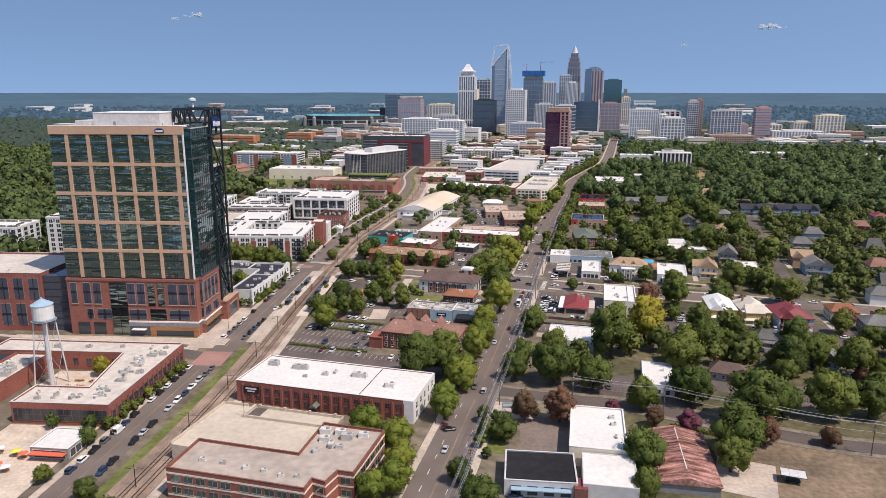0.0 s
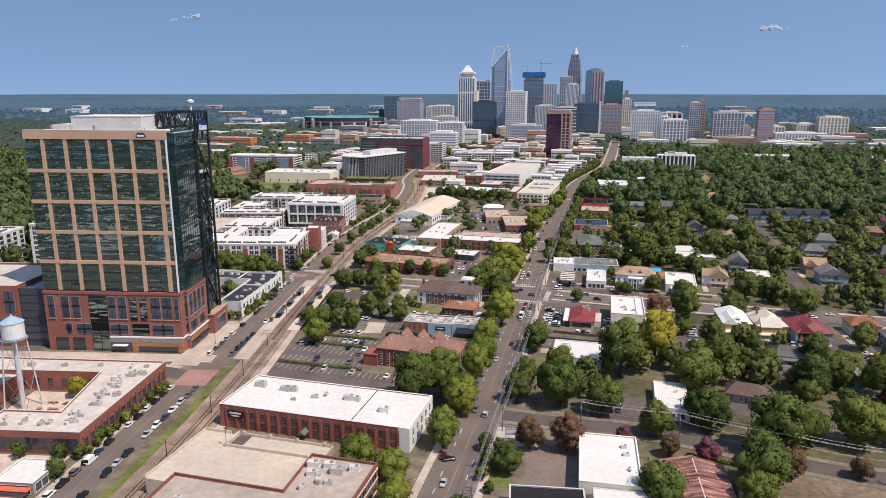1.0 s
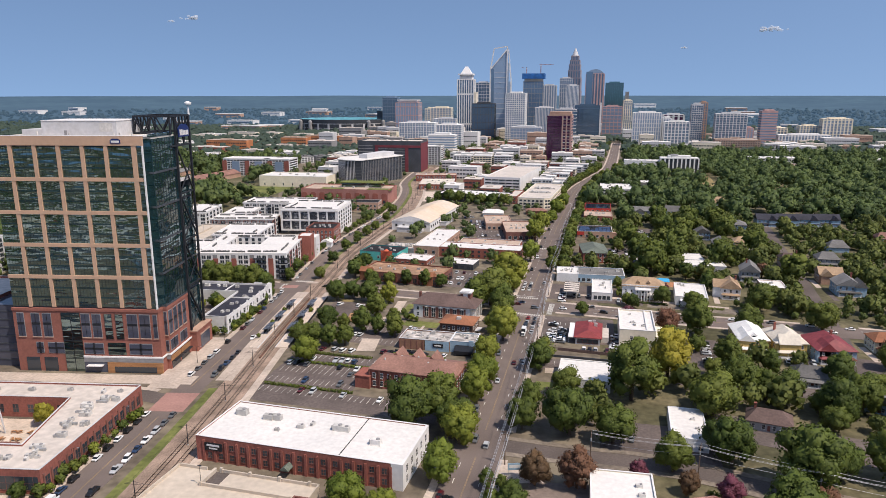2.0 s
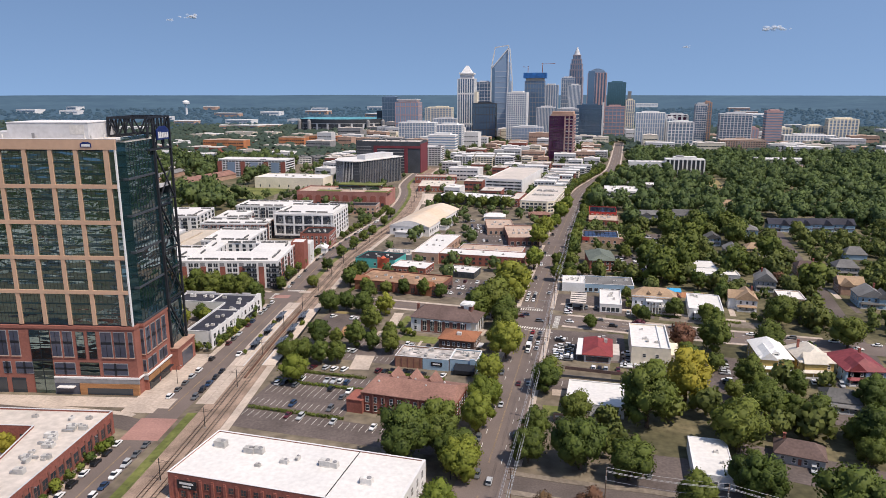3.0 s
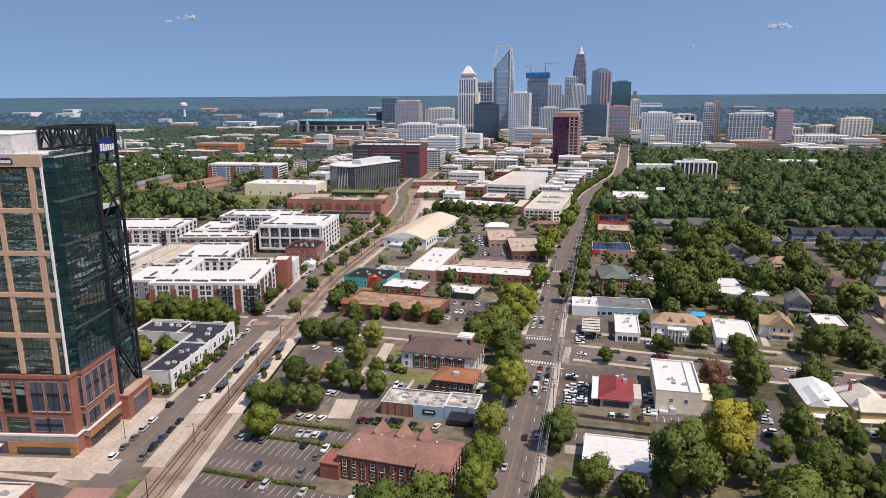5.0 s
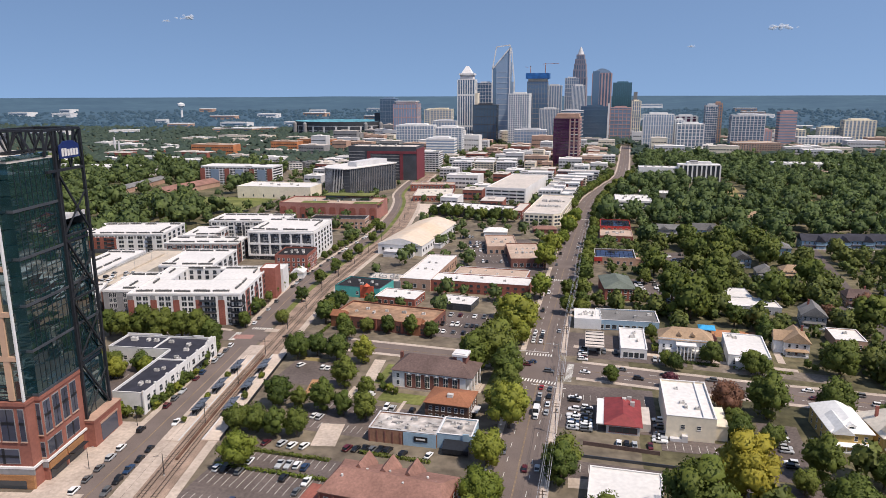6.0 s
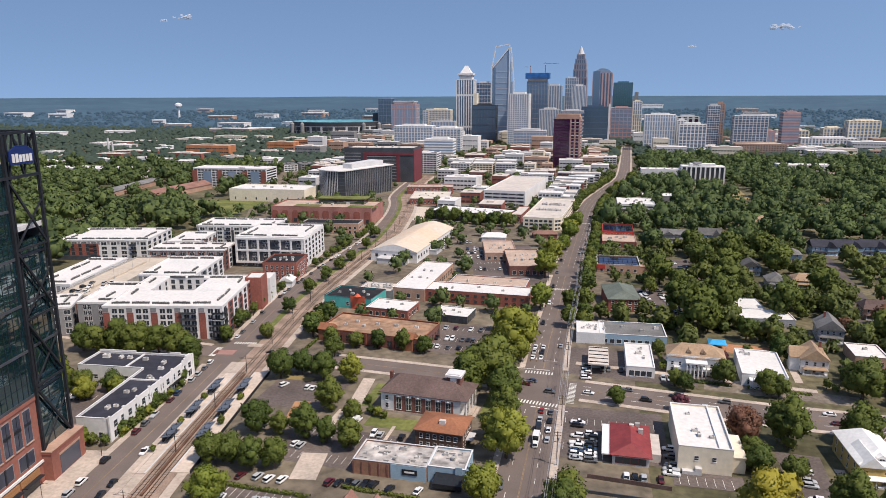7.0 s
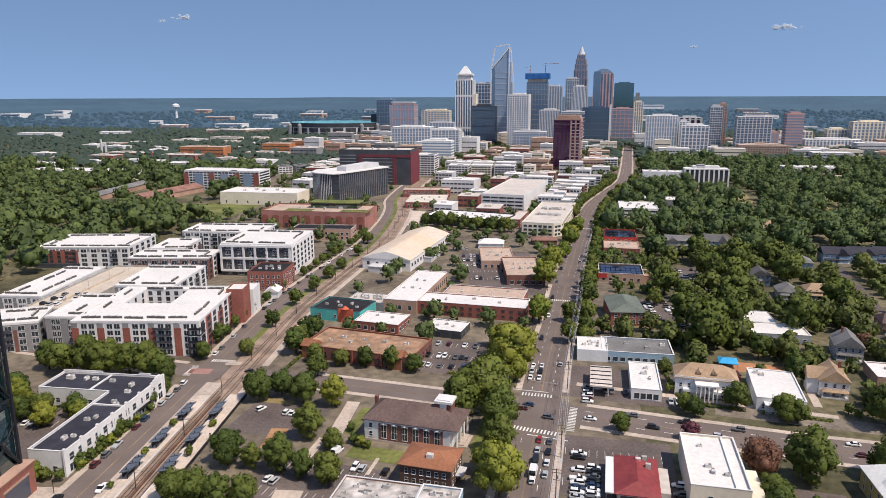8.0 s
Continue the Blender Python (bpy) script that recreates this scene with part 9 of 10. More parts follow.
# blocks and woods out of view, added for the tower glass to mirror
for i in range(14):
    town_block(-430 + 46 * i + 10 * (i % 3), -330 + 95 * (i % 5), 34, 22, 6 + i % 4, 4, (BRICK, WHITE, CREAM)[i % 3], WHITEROOF, "unseen pale-roofed block behind the brewery, added for reflections in the tower", 1, "blocks behind")
r = random.Random(41)
for i in range(50):
    x, y, w, d = r.uniform(-900, -250), r.uniform(-620, 175), r.uniform(22, 60), r.uniform(18, 40)
    if all(is_free(x + a * w, y + b * d) for a in (-0.6, 0, 0.6) for b in (-0.7, 0, 0.7)):
        town_block(x, y, w, d, r.uniform(6, 13), r.uniform(-4, 8), r.choice((BRICK, WHITE, CREAM)), WHITEROOF, "unseen pale-roofed block behind the brewery, added for reflections in the tower", 1, "blocks behind")
woods("woodland", scatter(9, -900, 200, -620, 130, 19, (5, 9), lambda x, y: (x // 60 + y // 70) % 4 != 0), 3, 0, 0.28, WOODS, "unseen green woods behind the brewery quarter, added for reflections in the tower")
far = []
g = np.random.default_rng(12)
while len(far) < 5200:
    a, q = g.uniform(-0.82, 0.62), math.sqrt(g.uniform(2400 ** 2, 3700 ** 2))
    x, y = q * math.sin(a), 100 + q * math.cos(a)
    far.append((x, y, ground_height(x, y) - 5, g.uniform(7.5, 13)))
woods("far_woodland", far, 2, 0, 0.5, FARWOODS, "far wooded hills along the horizon, with haze in their colour")


# ---- hedges and shrubs ----
def hedge(x0, y0, x1, y1, h=1.3, w=1.6):
    """A clipped hedge from one point to another: a loose box of leaf clumps."""
    length = math.hypot(x1 - x0, y1 - y0)
    n = int(length * 26)
    g = np.random.default_rng(int(abs(x0 * 3 + y0)))
    p = np.stack([g.uniform(0, length, n), g.uniform(-w / 2, w / 2, n), g.uniform(0.1, h, n)], 1)
    d = np.stack([g.normal(0, 0.3, n), p[:, 1] / w * 2, (p[:, 2] - 0.3) / h * 1.6], 1)
    v, f = leaf_quads(g, p, d, 0.24, 0.5)
    a = math.atan2(y1 - y0, x1 - x0)
    w3 = np.stack([x0 + v[:, 0] * math.cos(a) - v[:, 1] * math.sin(a), y0 + v[:, 0] * math.sin(a) + v[:, 1] * math.cos(a), v[:, 2]], 1)
    return tagged(new("hedge", fast_mesh("hedge", w3, f, [LEAFLIGHT if int(x0) % 3 == 0 else LEAF])), "low clipped green hedge beside the paving", "hedge", "hedges")


for row in ((-104, 318.5, -64, 312), (-102, 344.5, -62, 338.3), (-101, 356, -64, 350.5), (-55, 357, -30, 352.5), (67, 455, 66, 488), (70, 454.5, 90, 450), (96, 449, 120, 444), (-143.9, 381, -143.2, 428), (-30, 476, -18, 474), (-104, 470, -98, 520), (74, 492, 94, 488), (-105, 284, -106, 262), (62, 252, 84, 244), (-28, 300, -20, 318), (-92, 520, -46, 510)):
    hedge(*row)
r = random.Random(77)
for i in range(60):
    x, y = r.uniform(60, 230), r.uniform(300, 560)
    if is_free(x, y):
        tree(x, y, r.uniform(1.4, 2.6), r.choice((LEAF, LEAF, LEAFLIGHT, LEAFRED)), "small garden shrub beside a house", "garden shrubs")

slab("mulch_bed", -86.5, 410, 6.6, 15, 4, surface("bark_mulch", (0.36, 0.2, 0.1), 0.95, 0.2, 0.9), "orange-brown mulch bed in the lot", 0.085)
slab("concrete_pad", -69.8, 369, 9, 17, 2, PAVING, "pale concrete pad in the lot", 0.092)
for i, (x, y, q) in enumerate(((-159, 375.0, 2.7), (-154.5, 374.2, 2.9), (-150.5, 374.6, 2.5), (-145.8, 374.8, 2.0), (-143.6, 383, 1.7), (-143.4, 388.5, 2.1), (-143.5, 393, 1.6), (-142.9, 399, 2.3), (-143.0, 404, 1.8), (-143.0, 411, 2.2), (-143.0, 417, 1.7), (-142.6, 426, 2.0), (-126.6, 372, 1.3), (-126.8, 392.5, 1.4), (-127.6, 395, 1.2), (-127.5, 414, 1.5), (-128.2, 416.5, 1.3), (-111.5, 394, 1.6), (-112.5, 397, 1.3), (-112.5, 416, 1.7), (-110.5, 374, 1.6), (-57, 409, 2.0), (-54, 407, 2.2), (-51, 406, 1.6), (-60, 418, 1.8))):
    tree(x, y, q, LEAFLIGHT if i % 3 == 1 else LEAF, "small green shrub in a planting bed", "bed shrubs")
tree(-172, 273, 3.9, LEAFYELLOW, "yellow-green tree in the brewery yard")
for i, (x, y, q) in enumerate(((-140.4, 236, 1.9), (-140.2, 243, 2.3), (-140.3, 248, 1.8), (-140.2, 254, 2.5), (-139.9, 260, 2.1), (-140.2, 266, 1.8), (-140.0, 271, 2.2), (-140.1, 278, 2.6), (-139.8, 283, 2.0), (-148.2, 226.5, 2.8), (-162, 225.5, 2.6), (-140.6, 231, 1.7))):
    tree(x, y, q, LEAFLIGHT if i % 4 == 3 else LEAF, "green shrub along the brewery wall", "brewery shrubs")
for i, (x, y, q) in enumerate(((-4.6, 236, 3.4), (-11.5, 206, 4.2), (1.6, 243.5, 3.0), (-1.5, 246, 2.6), (1.2, 236.5, 2.2), (-6.5, 229, 2.4), (-3.8, 222, 2.0))):
    tree(x, y, q, LEAF, "small tree on the verge beside the street", "verge trees")
# ---- clouds: a few small white puffs ----
def cloud(x, y, z, w, seed):
    g = np.random.default_rng(seed)
    s = Solid()
    for i in range(26):
        q = g.uniform(0.06, 0.2) * w * 0.5
        cx, cz = g.normal(0, 0.28) * w, abs(g.normal(0, 0.09)) * w
        n, m = 10, 5
        vv = [(x + cx + q * 1.3 * math.cos(math.tau * a / n) * math.sin(math.pi * b / m), y + q * math.sin(math.tau * a / n) * math.sin(math.pi * b / m), z + cz + q * 0.7 * math.cos(math.pi * b / m)) for b in range(m + 1) for a in range(n)]
        ff = [(b * n + a, b * n + (a + 1) % n, (b + 1) * n + (a + 1) % n, (b + 1) * n + a) for b in range(m) for a in range(n)]
        s.add(vv, ff)
    ob = single("cloud", s, CLOUD, "small white fair-weather cloud", "cloud", "structure")
    for p in ob.data.polygons:
        p.use_smooth = True


CLOUD = surface("cloud_white", (0.9, 0.9, 0.9), 1.0, 0.02, 0.01)
veil, body = CLOUD.node_tree.nodes.new("ShaderNodeBsdfTransparent"), CLOUD.node_tree.nodes["Principled BSDF"]
soft = CLOUD.node_tree.nodes.new("ShaderNodeMixShader")      # thin vapour: most of the sky shows through
soft.inputs["Fac"].default_value = 0.26
CLOUD.node_tree.links.new(veil.outputs[0], soft.inputs[1]), CLOUD.node_tree.links.new(body.outputs[0], soft.inputs[2])
CLOUD.node_tree.links.new(soft.outputs[0], CLOUD.node_tree.nodes["Material Output"].inputs["Surface"])
cloud(-1800, 3910, 515, 95, 3), cloud(-1925, 3910, 502, 45, 4), cloud(1269, 3910, 424, 120, 5), cloud(842, 3910, 342, 40, 6)


# ---- vehicles ----
def loft(rings, slot=0):
    """A closed body through rings of equal length."""
    n = len(rings[0])
    s = Solid()
    fs = [tuple(range(n - 1, -1, -1)), tuple(range(len(rings) * n - n, len(rings) * n))]
    for k in range(len(rings) - 1):
        fs += [(k * n + i, k * n + (i + 1) % n, (k + 1) * n + (i + 1) % n, (k + 1) * n + i) for i in range(n)]
    return s.add([p for r in rings for p in r], fs, slot)


def section(y, w, z0, z1, tuck=0.12):
    return [(-w / 2 + 0.08, y, z0), (w / 2 - 0.08, y, z0), (w / 2, y, z0 + 0.2), (w / 2, y, z1 - 0.12), (w / 2 - tuck, y, z1), (-w / 2 + tuck, y, z1), (-w / 2, y, z1 - 0.12), (-w / 2, y, z0 + 0.2)]


CARS = {}


def car_parts(kind):
    if kind not in CARS:
        L, W, H = {"sedan": (4.6, 1.8, 1.42), "suv": (4.7, 1.9, 1.75), "van": (5.6, 2.05, 2.4), "pickup": (5.5, 1.95, 1.8), "truck": (7.5, 2.4, 3.1)}[kind]
        belt = {"sedan": 0.92, "suv": 1.05, "van": 1.2, "pickup": 1.08, "truck": 1.3}[kind]
        body = loft([section(-L / 2, W * 0.86, 0.34, belt * 0.84), section(-L / 2 + 0.35, W, 0.26, belt * 0.95), section(-L * 0.1, W, 0.24, belt), section(L * 0.2, W, 0.24, belt), section(L / 2 - 0.5, W * 0.98, 0.26, belt * 0.9), section(L / 2, W * 0.84, 0.36, belt * 0.7)])
        y0, y1, y2, y3 = {"sedan": (-L * 0.4, -L * 0.24, L * 0.08, L * 0.24), "suv": (-L * 0.48, -L * 0.42, L * 0.08, L * 0.22), "van": (-L * 0.49, -L * 0.48, L * 0.26, L * 0.4), "pickup": (-L * 0.06, L * 0.0, L * 0.16, L * 0.28), "truck": (-L * 0.49, -L * 0.485, L * 0.2, L * 0.24)}[kind]
        cab = lambda y, w, z: [(-w / 2, y, belt - 0.06), (w / 2, y, belt - 0.06), (w / 2 - 0.02, y, z), (-w / 2 + 0.02, y, z)]
        glass = loft([cab(y0, W * 0.86, belt - 0.02), cab(y1, W * 0.84, H - 0.08), cab(y2, W * 0.82, H - 0.08), cab(y3, W * 0.84, belt - 0.02)])
        roof = Solid().box(-W * 0.4, y1 + 0.02, H - 0.1, W * 0.4, y2 - 0.02, H)
        if kind in ("van", "truck"):
            roof = Solid().box(-W * 0.47, y1, belt - 0.05, W * 0.47, y2 - 0.5, H)
        wheel = Solid().add([(xx, 0.33 * math.cos(math.tau * i / 10), 0.33 * math.sin(math.tau * i / 10)) for xx in (-0.11, 0.11) for i in range(10)], [tuple(range(9, -1, -1)), tuple(range(10, 20))] + [(i, (i + 1) % 10, 10 + (i + 1) % 10, 10 + i) for i in range(10)])
        lamp = Solid().box(-0.2, -0.05, -0.08, 0.2, 0.05, 0.08)
        CARS[kind] = (L, W, belt, body, glass.mesh("cabin_glass", CARGLASS), roof, wheel.mesh("wheel", RUBBER), lamp.mesh("headlight", PALE))
    return CARS[kind]


PAINTS = {}
COLOURS = {"white": (0.72, 0.72, 0.71), "black": (0.012, 0.012, 0.014), "silver": (0.42, 0.43, 0.44), "grey": (0.11, 0.115, 0.12), "red": (0.3, 0.02, 0.02), "blue": (0.02, 0.045, 0.1), "maroon": (0.09, 0.012, 0.018)}
MODELS = {}


def car(x, y, ang, colour, kind="sedan", z=0.09, where="parked by the kerb", group="parked cars"):
    """A car heading along ang (degrees from +x): body, windows, roof panel, four wheels, headlights."""
    if colour not in PAINTS:
        PAINTS[colour] = surface("car_paint_" + colour, COLOURS[colour], 0.3, 0.03, 1.0, spec=0.6)
    key = (colour, kind)
    if key not in MODELS:
        L, W, belt, body, glass, roof, wheel, lamp = car_parts(kind)
        MODELS[key] = (Solid().add(body.v, body.f).add(roof.v, roof.f).mesh("body", PAINTS[colour]),)
    L, W, belt, _, glass, _, wheel, lamp = car_parts(kind)
    c = thing("car" if kind != "truck" else "delivery_truck", pose(x, y, z, 0, 0, ang - 90), f"{colour} {kind} {where}", "truck" if kind == "truck" else "car", group)
    part("body", MODELS[key][0], None, c), part("cabin_glass", glass, None, c)
    if y > 262:
        if ("set", kind) not in CARS:
            s = Solid()
            for sx in (-1, 1):
                for sy in (-1, 1):
                    s.add([(v.co.x + sx * (W / 2 - 0.12), v.co.y + sy * L * 0.31, v.co.z + 0.33) for v in wheel.vertices], [tuple(p.vertices) for p in wheel.polygons])
            CARS["set", kind] = s.mesh("running_gear", RUBBER)
        tagged(part("running_gear", CARS["set", kind], None, c), kind="stuff")
        return c
    for sx in (-1, 1):
        for sy in (-1, 1):
            part("wheel", wheel, None, c, at=pose(sx * (W / 2 - 0.12), sy * L * 0.31, 0.33))
    return c


r = random.Random(31)
MIX = ("white", "white", "white", "white", "black", "black", "black", "grey", "grey", "silver", "silver", "black", "blue", "silver", "white", "grey", "maroon")
KINDS = ("sedan", "suv", "sedan", "suv", "suv", "pickup")


def lane(line, off, y0, y1, step, fill, where, group, back=False):
    for x, y, a in along(line, step):
        if y0 < y < y1 and r.random() < fill:
            px, py = x + math.sin(radians(a)) * off, y - math.cos(radians(a)) * off
            car(px, py, a + (180 if back else 0) + r.uniform(-1.5, 1.5), r.choice(MIX), r.choice(KINDS), where=where, group=group)


lane(CAMDEN, -5.2, 196, 288, 6.6, 0.9, "parked along the street by the brewery", "parked cars")
lane(CAMDEN, 5.2, 196, 288, 6.6, 0.85, "parked along the street by the tracks", "parked cars", True)
lane(CAMDEN, -5.2, 312, 455, 6.8, 0.75, "parked along the street by the tower", "parked cars")
lane(CAMDEN, 5.2, 318, 372, 6.8, 0.8, "parked along the street by the tracks", "parked cars", True)
lane(CAMDEN, -4.8, 485, 720, 8.0, 0.5, "parked along the street", "parked cars")
car(-136.7, 226, 90, "white", "van", where="parked along the street by the brewery")
lane(BLVD, 2.2, 200, 420, 39, 0.75, "driving on the boulevard", "moving cars")
lane(BLVD, 6.2, 210, 420, 47, 0.7, "driving on the boulevard", "moving cars")
lane(BLVD, -2.2, 200, 410, 53, 0.6, "driving on the boulevard", "moving cars", True)
lane(BLVD, -6.2, 200, 410, 61, 0.7, "driving on the boulevard", "moving cars", True)
for off, y0, cols in ((2.2, 418, ("red", "silver", "black", "white")), (6.0, 417, ("grey", "black", "white", "silver"))):
    for i, c in enumerate(cols):
        y = y0 - 7.5 * i
        x = blvd_x(y) + off
        car(x, y, 82, c, "truck" if (off < 3 and i == 3) else ("van" if off < 3 and i == 2 else "sedan"), where="queuing at the crossing", group="queuing cars")
for off, cols in ((-2.2, ("white", "black", "white")), (-6.0, ("white", "silver", "white"))):
    for i, c in enumerate(cols):
        y = 474 + 7 * i
        car(blvd_x(y) + off, y, 262, c, "suv" if i == 1 else "sedan", where="queuing at the crossing", group="queuing cars")
car(3, 443, 170, "maroon", "sedan", where="turning across the junction", group="moving cars")
car(13, 436, -12, "grey", "suv", where="crossing the junction", group="moving cars")
lane(BLVD, 6.0, 490, 900, 34, 0.5, "driving on the boulevard", "moving cars")
lane(BLVD, -6.0, 500, 900, 37, 0.5, "driving on the boulevard", "moving cars", True)
for x, y, c in ((97, 338, "white"), (93, 340, "white"), (109, 334, "silver"), (121, 334, "black"), (45, 291, "white"), (44, 284, "grey"), (62, 283, "black")):
    car(x, y, 75, c, "suv" if c == "silver" else "sedan", 0.07, "parked behind the houses", "cars in the lots")
lane(EASTST, 2.4, 380, 446, 23, 0.6, "driving on the cross street", "moving cars")
lane(EASTST, -5.6, 380, 446, 19, 0.6, "driving on the cross street", "moving cars", True)
lane(WESTST, 2.6, 440, 500, 42, 0.6, "driving on the cross street", "moving cars")


def rank(x, y, w, ang, fill, heading=90, step=2.7, where="parked in the lot", group="cars in the lots"):
    """A row of parked cars centred on x, y along ang."""
    n = int(w / step)
    for i in range(n):
        if r.random() < fill * 0.9:
            px, py = turn(((i + 0.5) * step - w / 2, 0), ang, (x, y))
            car(px, py, ang + heading + r.choice((0, 180)) + r.uniform(-2, 2), r.choice(MIX), r.choice(KINDS), 0.07, where, group)


for x, y, w, a, fill in ((-82.5, 339, 38, -9, 0.4), (-84, 333, 38, -9, 0.1), (-86, 322, 38, -9, 0.15), (-66, 309, 76, -10, 0.3), (-50, 392, 24, -9, 0.5), (-28, 511, 24, -8, 0.5), (-31, 495, 24, -8, 0.6), (-32, 483, 24, -8, 0.3), (-15, 701, 44, 8, 0.5), (-12, 682, 44, 8, 0.4), (-9, 662, 44, 8, 0.5), (-7, 642, 44, 8, 0.3), (21, 396, 30, 84, 0.8), (27, 416, 18, -6, 0.0), (52, 389, 18, 84, 0.7), (40, 372, 18, -6, 0.5)):
    rank(x, y, w, a, fill)
for x, y, w, a, fill in ((77, 570, 50, 95, 0.75), (88, 572, 50, 95, 0.75), (112, 660, 46, 100, 0.4), (122, 650, 46, 100, 0.4), (92, 372, 34, 80, 0.75), (46, 462, 20, -6, 0.5), (44, 478, 12, -6, 0.5), (60, 455, 14, -6, 0.7), (30, 460, 24, 84, 0.4), (105, 290, 50, -20, 0.35), (130, 366, 20, -10, 0.5), (6, 203, 26, 90, 0.5), (1, 216, 16, 92, 0.5), (-172, 425, 30, 6, 0.4), (-168, 388, 22, 6, 0.6), (-240, 545, 30, 90, 0.0)):
    rank(x, y, w, a, fill)
for k in range(9):
    car(-250 + 4.0 * (k % 4), 515 + 9 * (k // 3), 92, r.choice(MIX), r.choice(KINDS), 13.5, "parked on the roof deck", "cars on the deck")
rank(25.5, 391, 22, 84, 0.85), rank(50.5, 379, 10, 80, 0.9), rank(128, 676, 22, -5, 0.6), rank(-174, 412, 24, 5, 0.7), rank(-186, 398, 30, 95, 0.6), rank(57, 274, 8, 100, 0.9), rank(146, 300, 20, 60, 0.6), rank(165, 340, 40, 80, 0.4)
car(-99.7, 431.8, 60, "white", "suv", 0.09, "parked in the lot", "cars in the lots"), car(-88.7, 430, 80, "white", "suv", 0.09, "parked in the lot", "cars in the lots"), car(-61, 402, 70, "white", "van", 0.1, "parked beside the church", "cars in the lots"), car(-86.3, 429.6, 80, "white", "sedan", 0.09, "parked in the lot", "cars in the lots"), car(-79, 382.5, 75, "white", "sedan", 0.09, "parked in the lot", "cars in the lots"), car(-76.4, 381.5, 75, "silver", "suv", 0.09, "parked in the lot", "cars in the lots")
for x, y in ((-91, 347), (-80, 346), (-77, 346), (-74, 346), (-71, 345), (-90, 360), (-84, 360), (-80, 359), (-75.5, 359), (-60, 359), (-57, 359), (-54, 359), (-51, 359), (-48.3, 359), (-45.5, 359), (-40, 357), (-31, 357)):
    car(x, y, 84 if y < 350 else 70, r.choice(MIX), r.choice(KINDS), 0.075, "parked in the lot", "cars in the lots")
for x, y, w in ((-36, 704, 30), (-40, 690, 30), (-28, 676, 26), (-44, 728, 24)):
    rank(x, y, w, 8, 0.55)
car(-18, 240, 20, "black", "sedan", where="leaving the driveway", group="moving cars")

fence = single("fence", Solid().prism([(22.4, 371), (48.1, 366), (48.2, 366.3), (22.5, 371.3)], 0, 1.5), DARKBROWN, "dark wooden fence behind the diner's lot", "fence")
# ---- trailer with solar panels on the dusty lot ----
tr = thing("solar_trailer", pose(92.7, 218, 0.06, 0, 0, -14), "small trailer under a rack of white-framed panels", "trailer")
part("bed", Solid().box(-2.2, -1.1, 0.5, 2.2, 1.1, 0.8), BLACKSTEEL, tr)
for xx, yy in ((-1.2, -1.2), (1.2, -1.2), (-1.2, 1.2), (1.2, 1.2)):
    part("wheel", car_parts("sedan")[6], None, tr, at=pose(xx, yy, 0.33, 0, 0, 90))
for xx, yy in ((-2.8, -1.6), (2.8, -1.6), (-2.8, 1.6), (2.8, 1.6)):
    part("post", Solid().beam((xx * 0.7, yy * 0.6, 0.8), (xx, yy, 2.9), 0.06), STEEL, tr)
for i in range(3):
    for j in range(2):
        part("panel", Solid().box(-3.6 + 2.42 * i, -2.3 + 2.35 * j, 2.95, -1.25 + 2.42 * i, -0.05 + 2.35 * j, 3.03), PALE, tr)
part("rack", Solid().box(-3.75, -2.45, 2.86, 3.75, 2.45, 2.94), BLACKSTEEL, tr)

# ---- poles, wires, lamps and signals ----
def utility_pole(m):
    p = thing("utility_pole", m, "weathered wooden utility pole with crossarms", "utility pole", "utility poles")
    part("pole", Solid().cone(0, 0, 0, 0.2, 12.5, 0.13, 8), POLEWOOD, p)
    for z, w in ((12.0, 1.5), (11.0, 1.5), (8.6, 1.0)):
        arm = Solid().box(-w, -0.07, z, w, 0.07, z + 0.16)
        for q in (-0.9, -0.5, 0.5, 0.9):
            arm.cone(q * w, 0, z + 0.16, 0.06, z + 0.36, 0.04, 6)
        part("crossarm", arm, POLEWOOD, p)
    part("transformer", Solid().cone(0.42, 0, 9.2, 0.26, 10.2, 0.26, 10), STEEL, p)
    return p


def span(s, a, b, sag, r=0.022):
    pts = []
    for i in range(9):
        t = i / 8
        pts.append((a[0] + (b[0] - a[0]) * t, a[1] + (b[1] - a[1]) * t, a[2] + (b[2] - a[2]) * t - sag * 4 * t * (1 - t)))
    for p, q in zip(pts, pts[1:]):
        s.beam(p, q, r, 3)


poles = []
for i, (x, y, a) in enumerate(along(BLVD, 29)):
    if 170 < y < 760 and abs(y - 444) > 12:
        poles.append((x + math.sin(radians(a)) * 10.4, y - math.cos(radians(a)) * 10.4, a))
first = None
for x, y, a in poles:
    m = pose(x, y, 0, 0, 0, a - 90)
    first = copy_thing(first, m) if first else utility_pole(m)
    first = first
for k, (off, z) in enumerate(((-1.35, 12.3), (-0.75, 12.3), (0.75, 12.3), (1.35, 12.3), (-1.35, 11.3), (1.35, 11.3), (0.0, 8.9), (0.5, 8.2))):
    s = Solid()
    for (ax, ay, aa), (bx, by, ba) in zip(poles, poles[1:]):
        span(s, (ax + math.sin(radians(aa)) * off, ay - math.cos(radians(aa)) * off, z), (bx + math.sin(radians(ba)) * off, by - math.cos(radians(ba)) * off, z), 0.5, 0.045)
    single("power_line", s, STEEL, "thin grey power line sagging from pole to pole", "wire", group="power lines")
side = [(x + 3, y - 6.0, a) for x, y, a in along(SIDEST, 34) if x > 0]
for x, y, a in side:
    copy_thing(first, pose(x, y, 0, 0, 0, a - 90))
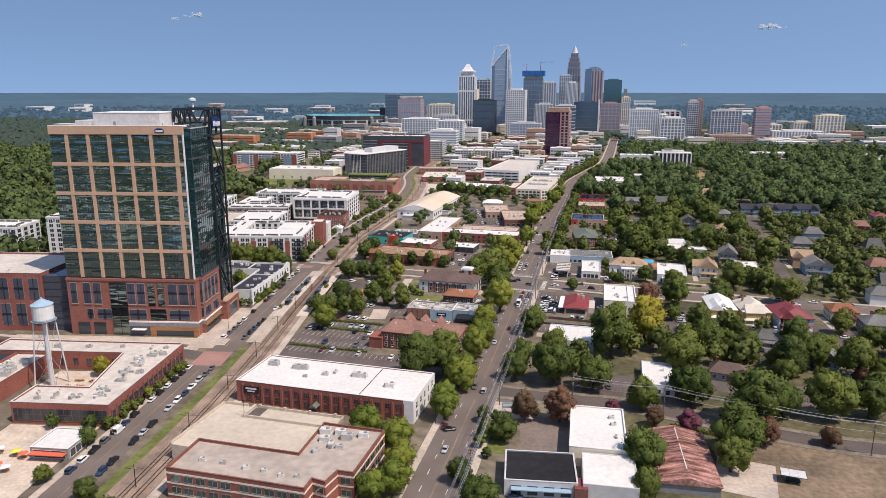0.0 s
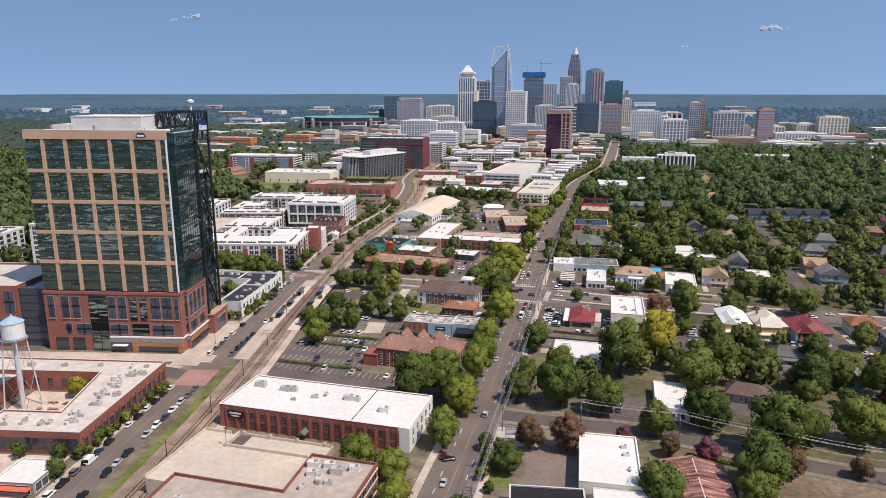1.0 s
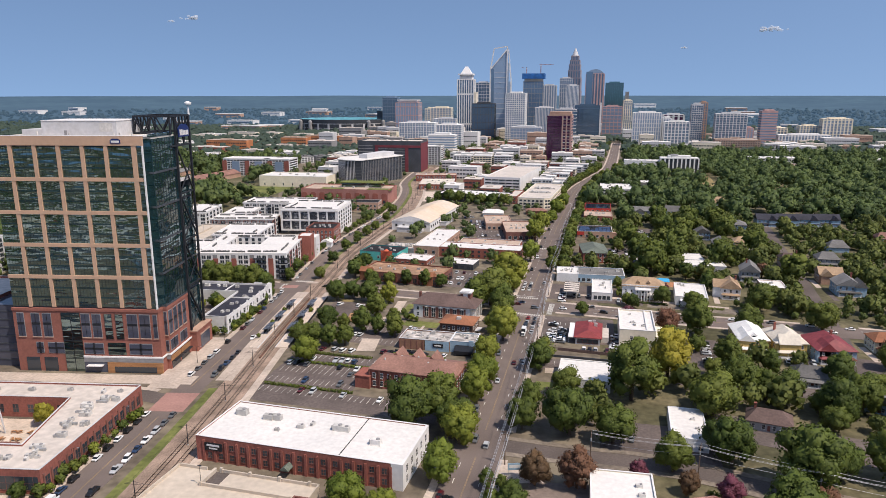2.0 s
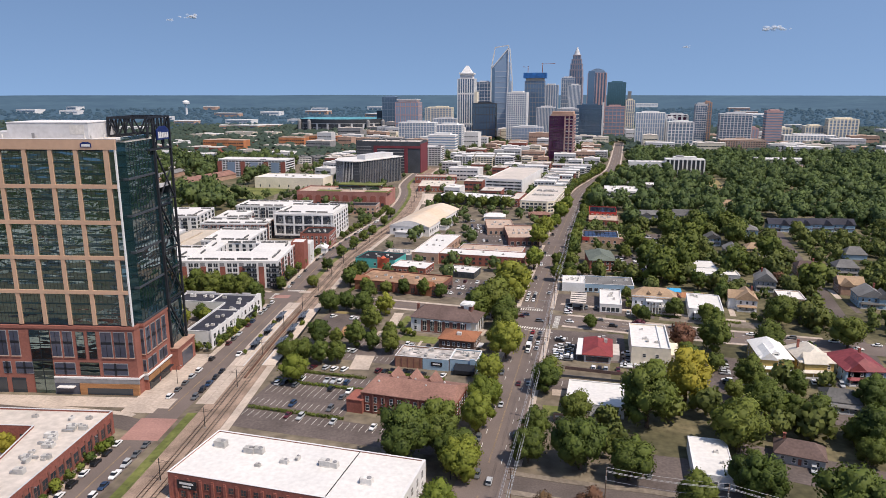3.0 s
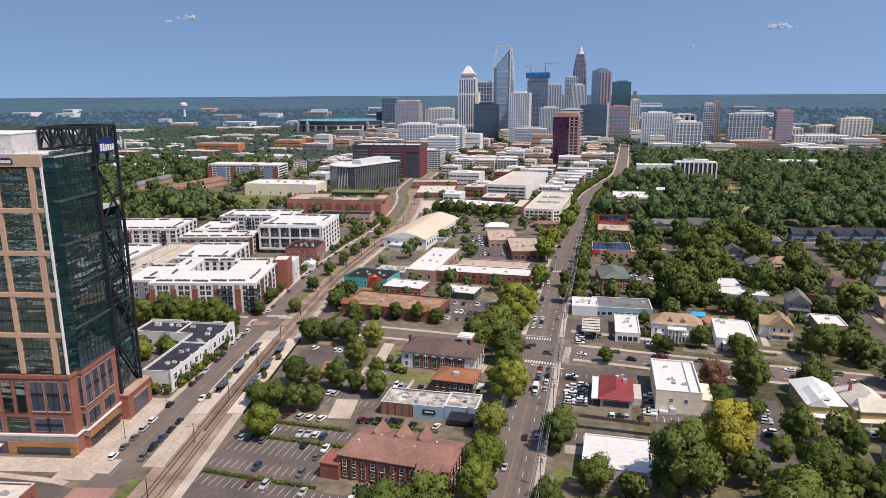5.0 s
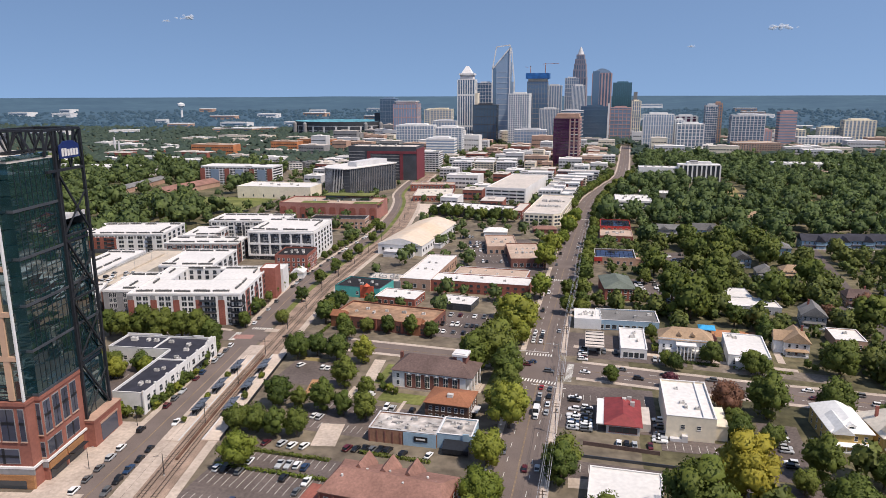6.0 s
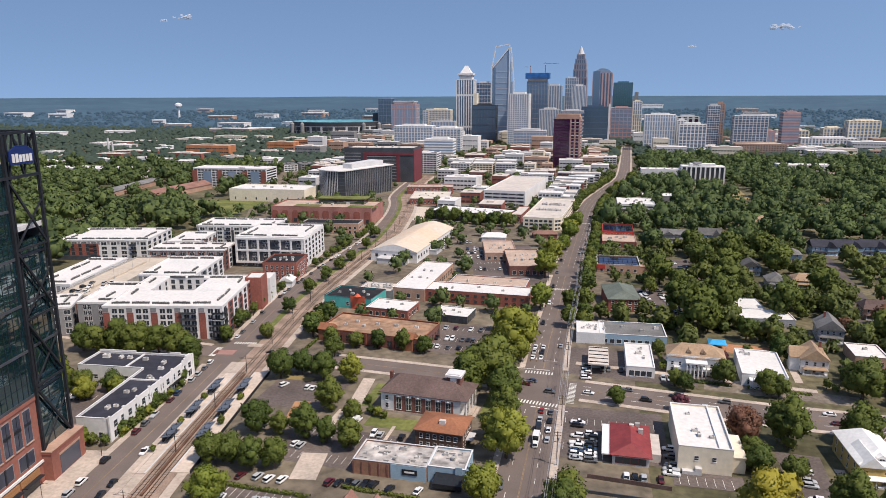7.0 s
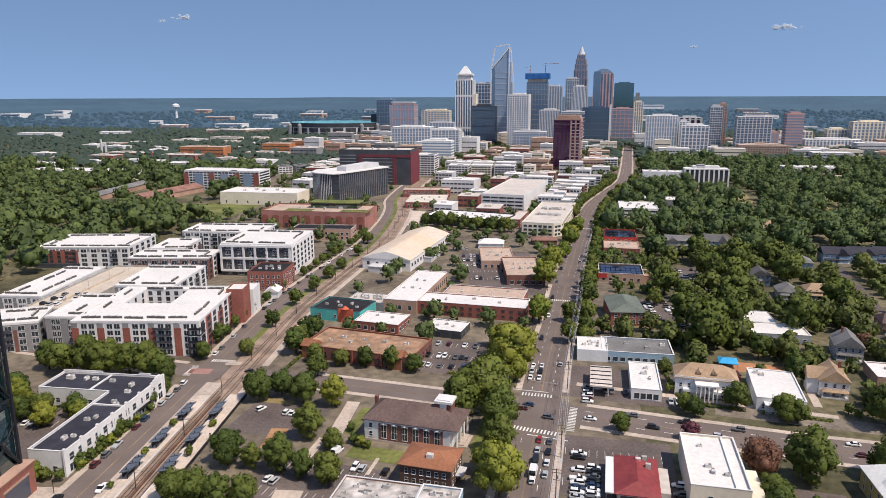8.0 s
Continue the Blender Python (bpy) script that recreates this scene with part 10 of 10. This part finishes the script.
for off, z in ((-1.35, 12.3), (0.75, 12.3), (1.35, 12.3), (0.0, 8.9)):
    s = Solid()
    for (ax, ay, aa), (bx, by, ba) in zip(side, side[1:]):
        span(s, (ax + math.sin(radians(aa)) * off, ay - math.cos(radians(aa)) * off, z), (bx + math.sin(radians(ba)) * off, by - math.cos(radians(ba)) * off, z), 0.7, 0.045)
    single("power_line", s, STEEL, "thin grey power line sagging over the side street", "wire", group="power lines")


def street_lamp(m):
    p = thing("street_lamp", m, "dark steel street lamp with a curved arm", "street lamp", "street lamps")
    part("pole", Solid().cone(0, 0, 0, 0.12, 8.0, 0.07, 8), BLACKSTEEL, p)
    part("arm", Solid().beam((0, 0, 7.9), (1.4, 0, 8.5), 0.05).beam((1.4, 0, 8.5), (2.2, 0, 8.5), 0.05), BLACKSTEEL, p)
    part("lamp_head", Solid().box(1.9, -0.15, 8.4, 2.6, 0.15, 8.55), STEEL, p)
    return p


lamp = None
for line, off, y0, y1, turn_by in ((CAMDEN, -8.4, 190, 640, -90), (BLVD, -10.2, 190, 900, -90)):
    for x, y, a in along(line, 31):
        if y0 < y < y1 and abs(y - 467) > 9 and abs(y - 298) > 9:
            m = pose(x + math.sin(radians(a)) * off, y - math.cos(radians(a)) * off, 0, 0, 0, a - 90)
            lamp = copy_thing(lamp, m) if lamp else street_lamp(m)


def signal(m, reach):
    p = thing("traffic_signal", m, "steel traffic-signal pole with a long mast arm", "traffic signal", "traffic signals")
    part("pole", Solid().cone(0, 0, 0, 0.16, 7.0, 0.12, 8), STEEL, p)
    part("mast_arm", Solid().beam((0, 0, 6.2), (reach, 0, 6.8), 0.08, 6), STEEL, p)
    for q in (0.55, 0.8, 1.0):
        part("signal_head", Solid().box(reach * q - 0.18, -0.2, 5.7, reach * q + 0.18, 0.1, 6.7), YELLOW, p)


signal(pose(18, 455, 0, 0, 0, 175), 13), signal(pose(-7, 434, 0, 0, 0, -10), 13), signal(pose(18, 430, 0, 0, 0, 85), 11), signal(pose(-3, 460, 0, 0, 0, 265), 11)

# low signs and walls beside the boulevard
bb = thing("shop_sign", pose(2.5, 256, 0, 0, 0, 10), "white and blue sign board on two posts", "sign")
part("board", Solid().box(-2.2, -0.1, 2.2, 2.2, 0.1, 4.6), BLUESIDING, bb), part("lettering", Solid().box(-1.7, -0.14, 3.0, 1.7, -0.105, 4.0), WHITE, bb)
for xx in (-1.8, 1.8):
    part("post", Solid().cone(xx, 0, 0, 0.1, 2.2, 0.1, 6), STEEL, bb)
bb = thing("shop_sign", pose(17.5, 321, 0, 0, 0, -4), "pink-brown monument sign on a lawn", "sign")
part("board", Solid().box(-2.6, -0.3, 0, 2.6, 0.3, 2.6), BRICKTAN, bb), part("lettering", Solid().box(-2.0, -0.34, 1.0, 2.0, -0.305, 1.8), WHITE, bb)
s = Solid()
for x, y, a in along(smooth([(16, 363), (56, 357)]), 2.0):
    s.prism([turn(p, a, (x, y)) for p in rect(2.0, 0.3)], 0, 1.1)
single("retaining_wall", s, DARKWALL, "low dark retaining wall below the diner lot", "wall", "structure")
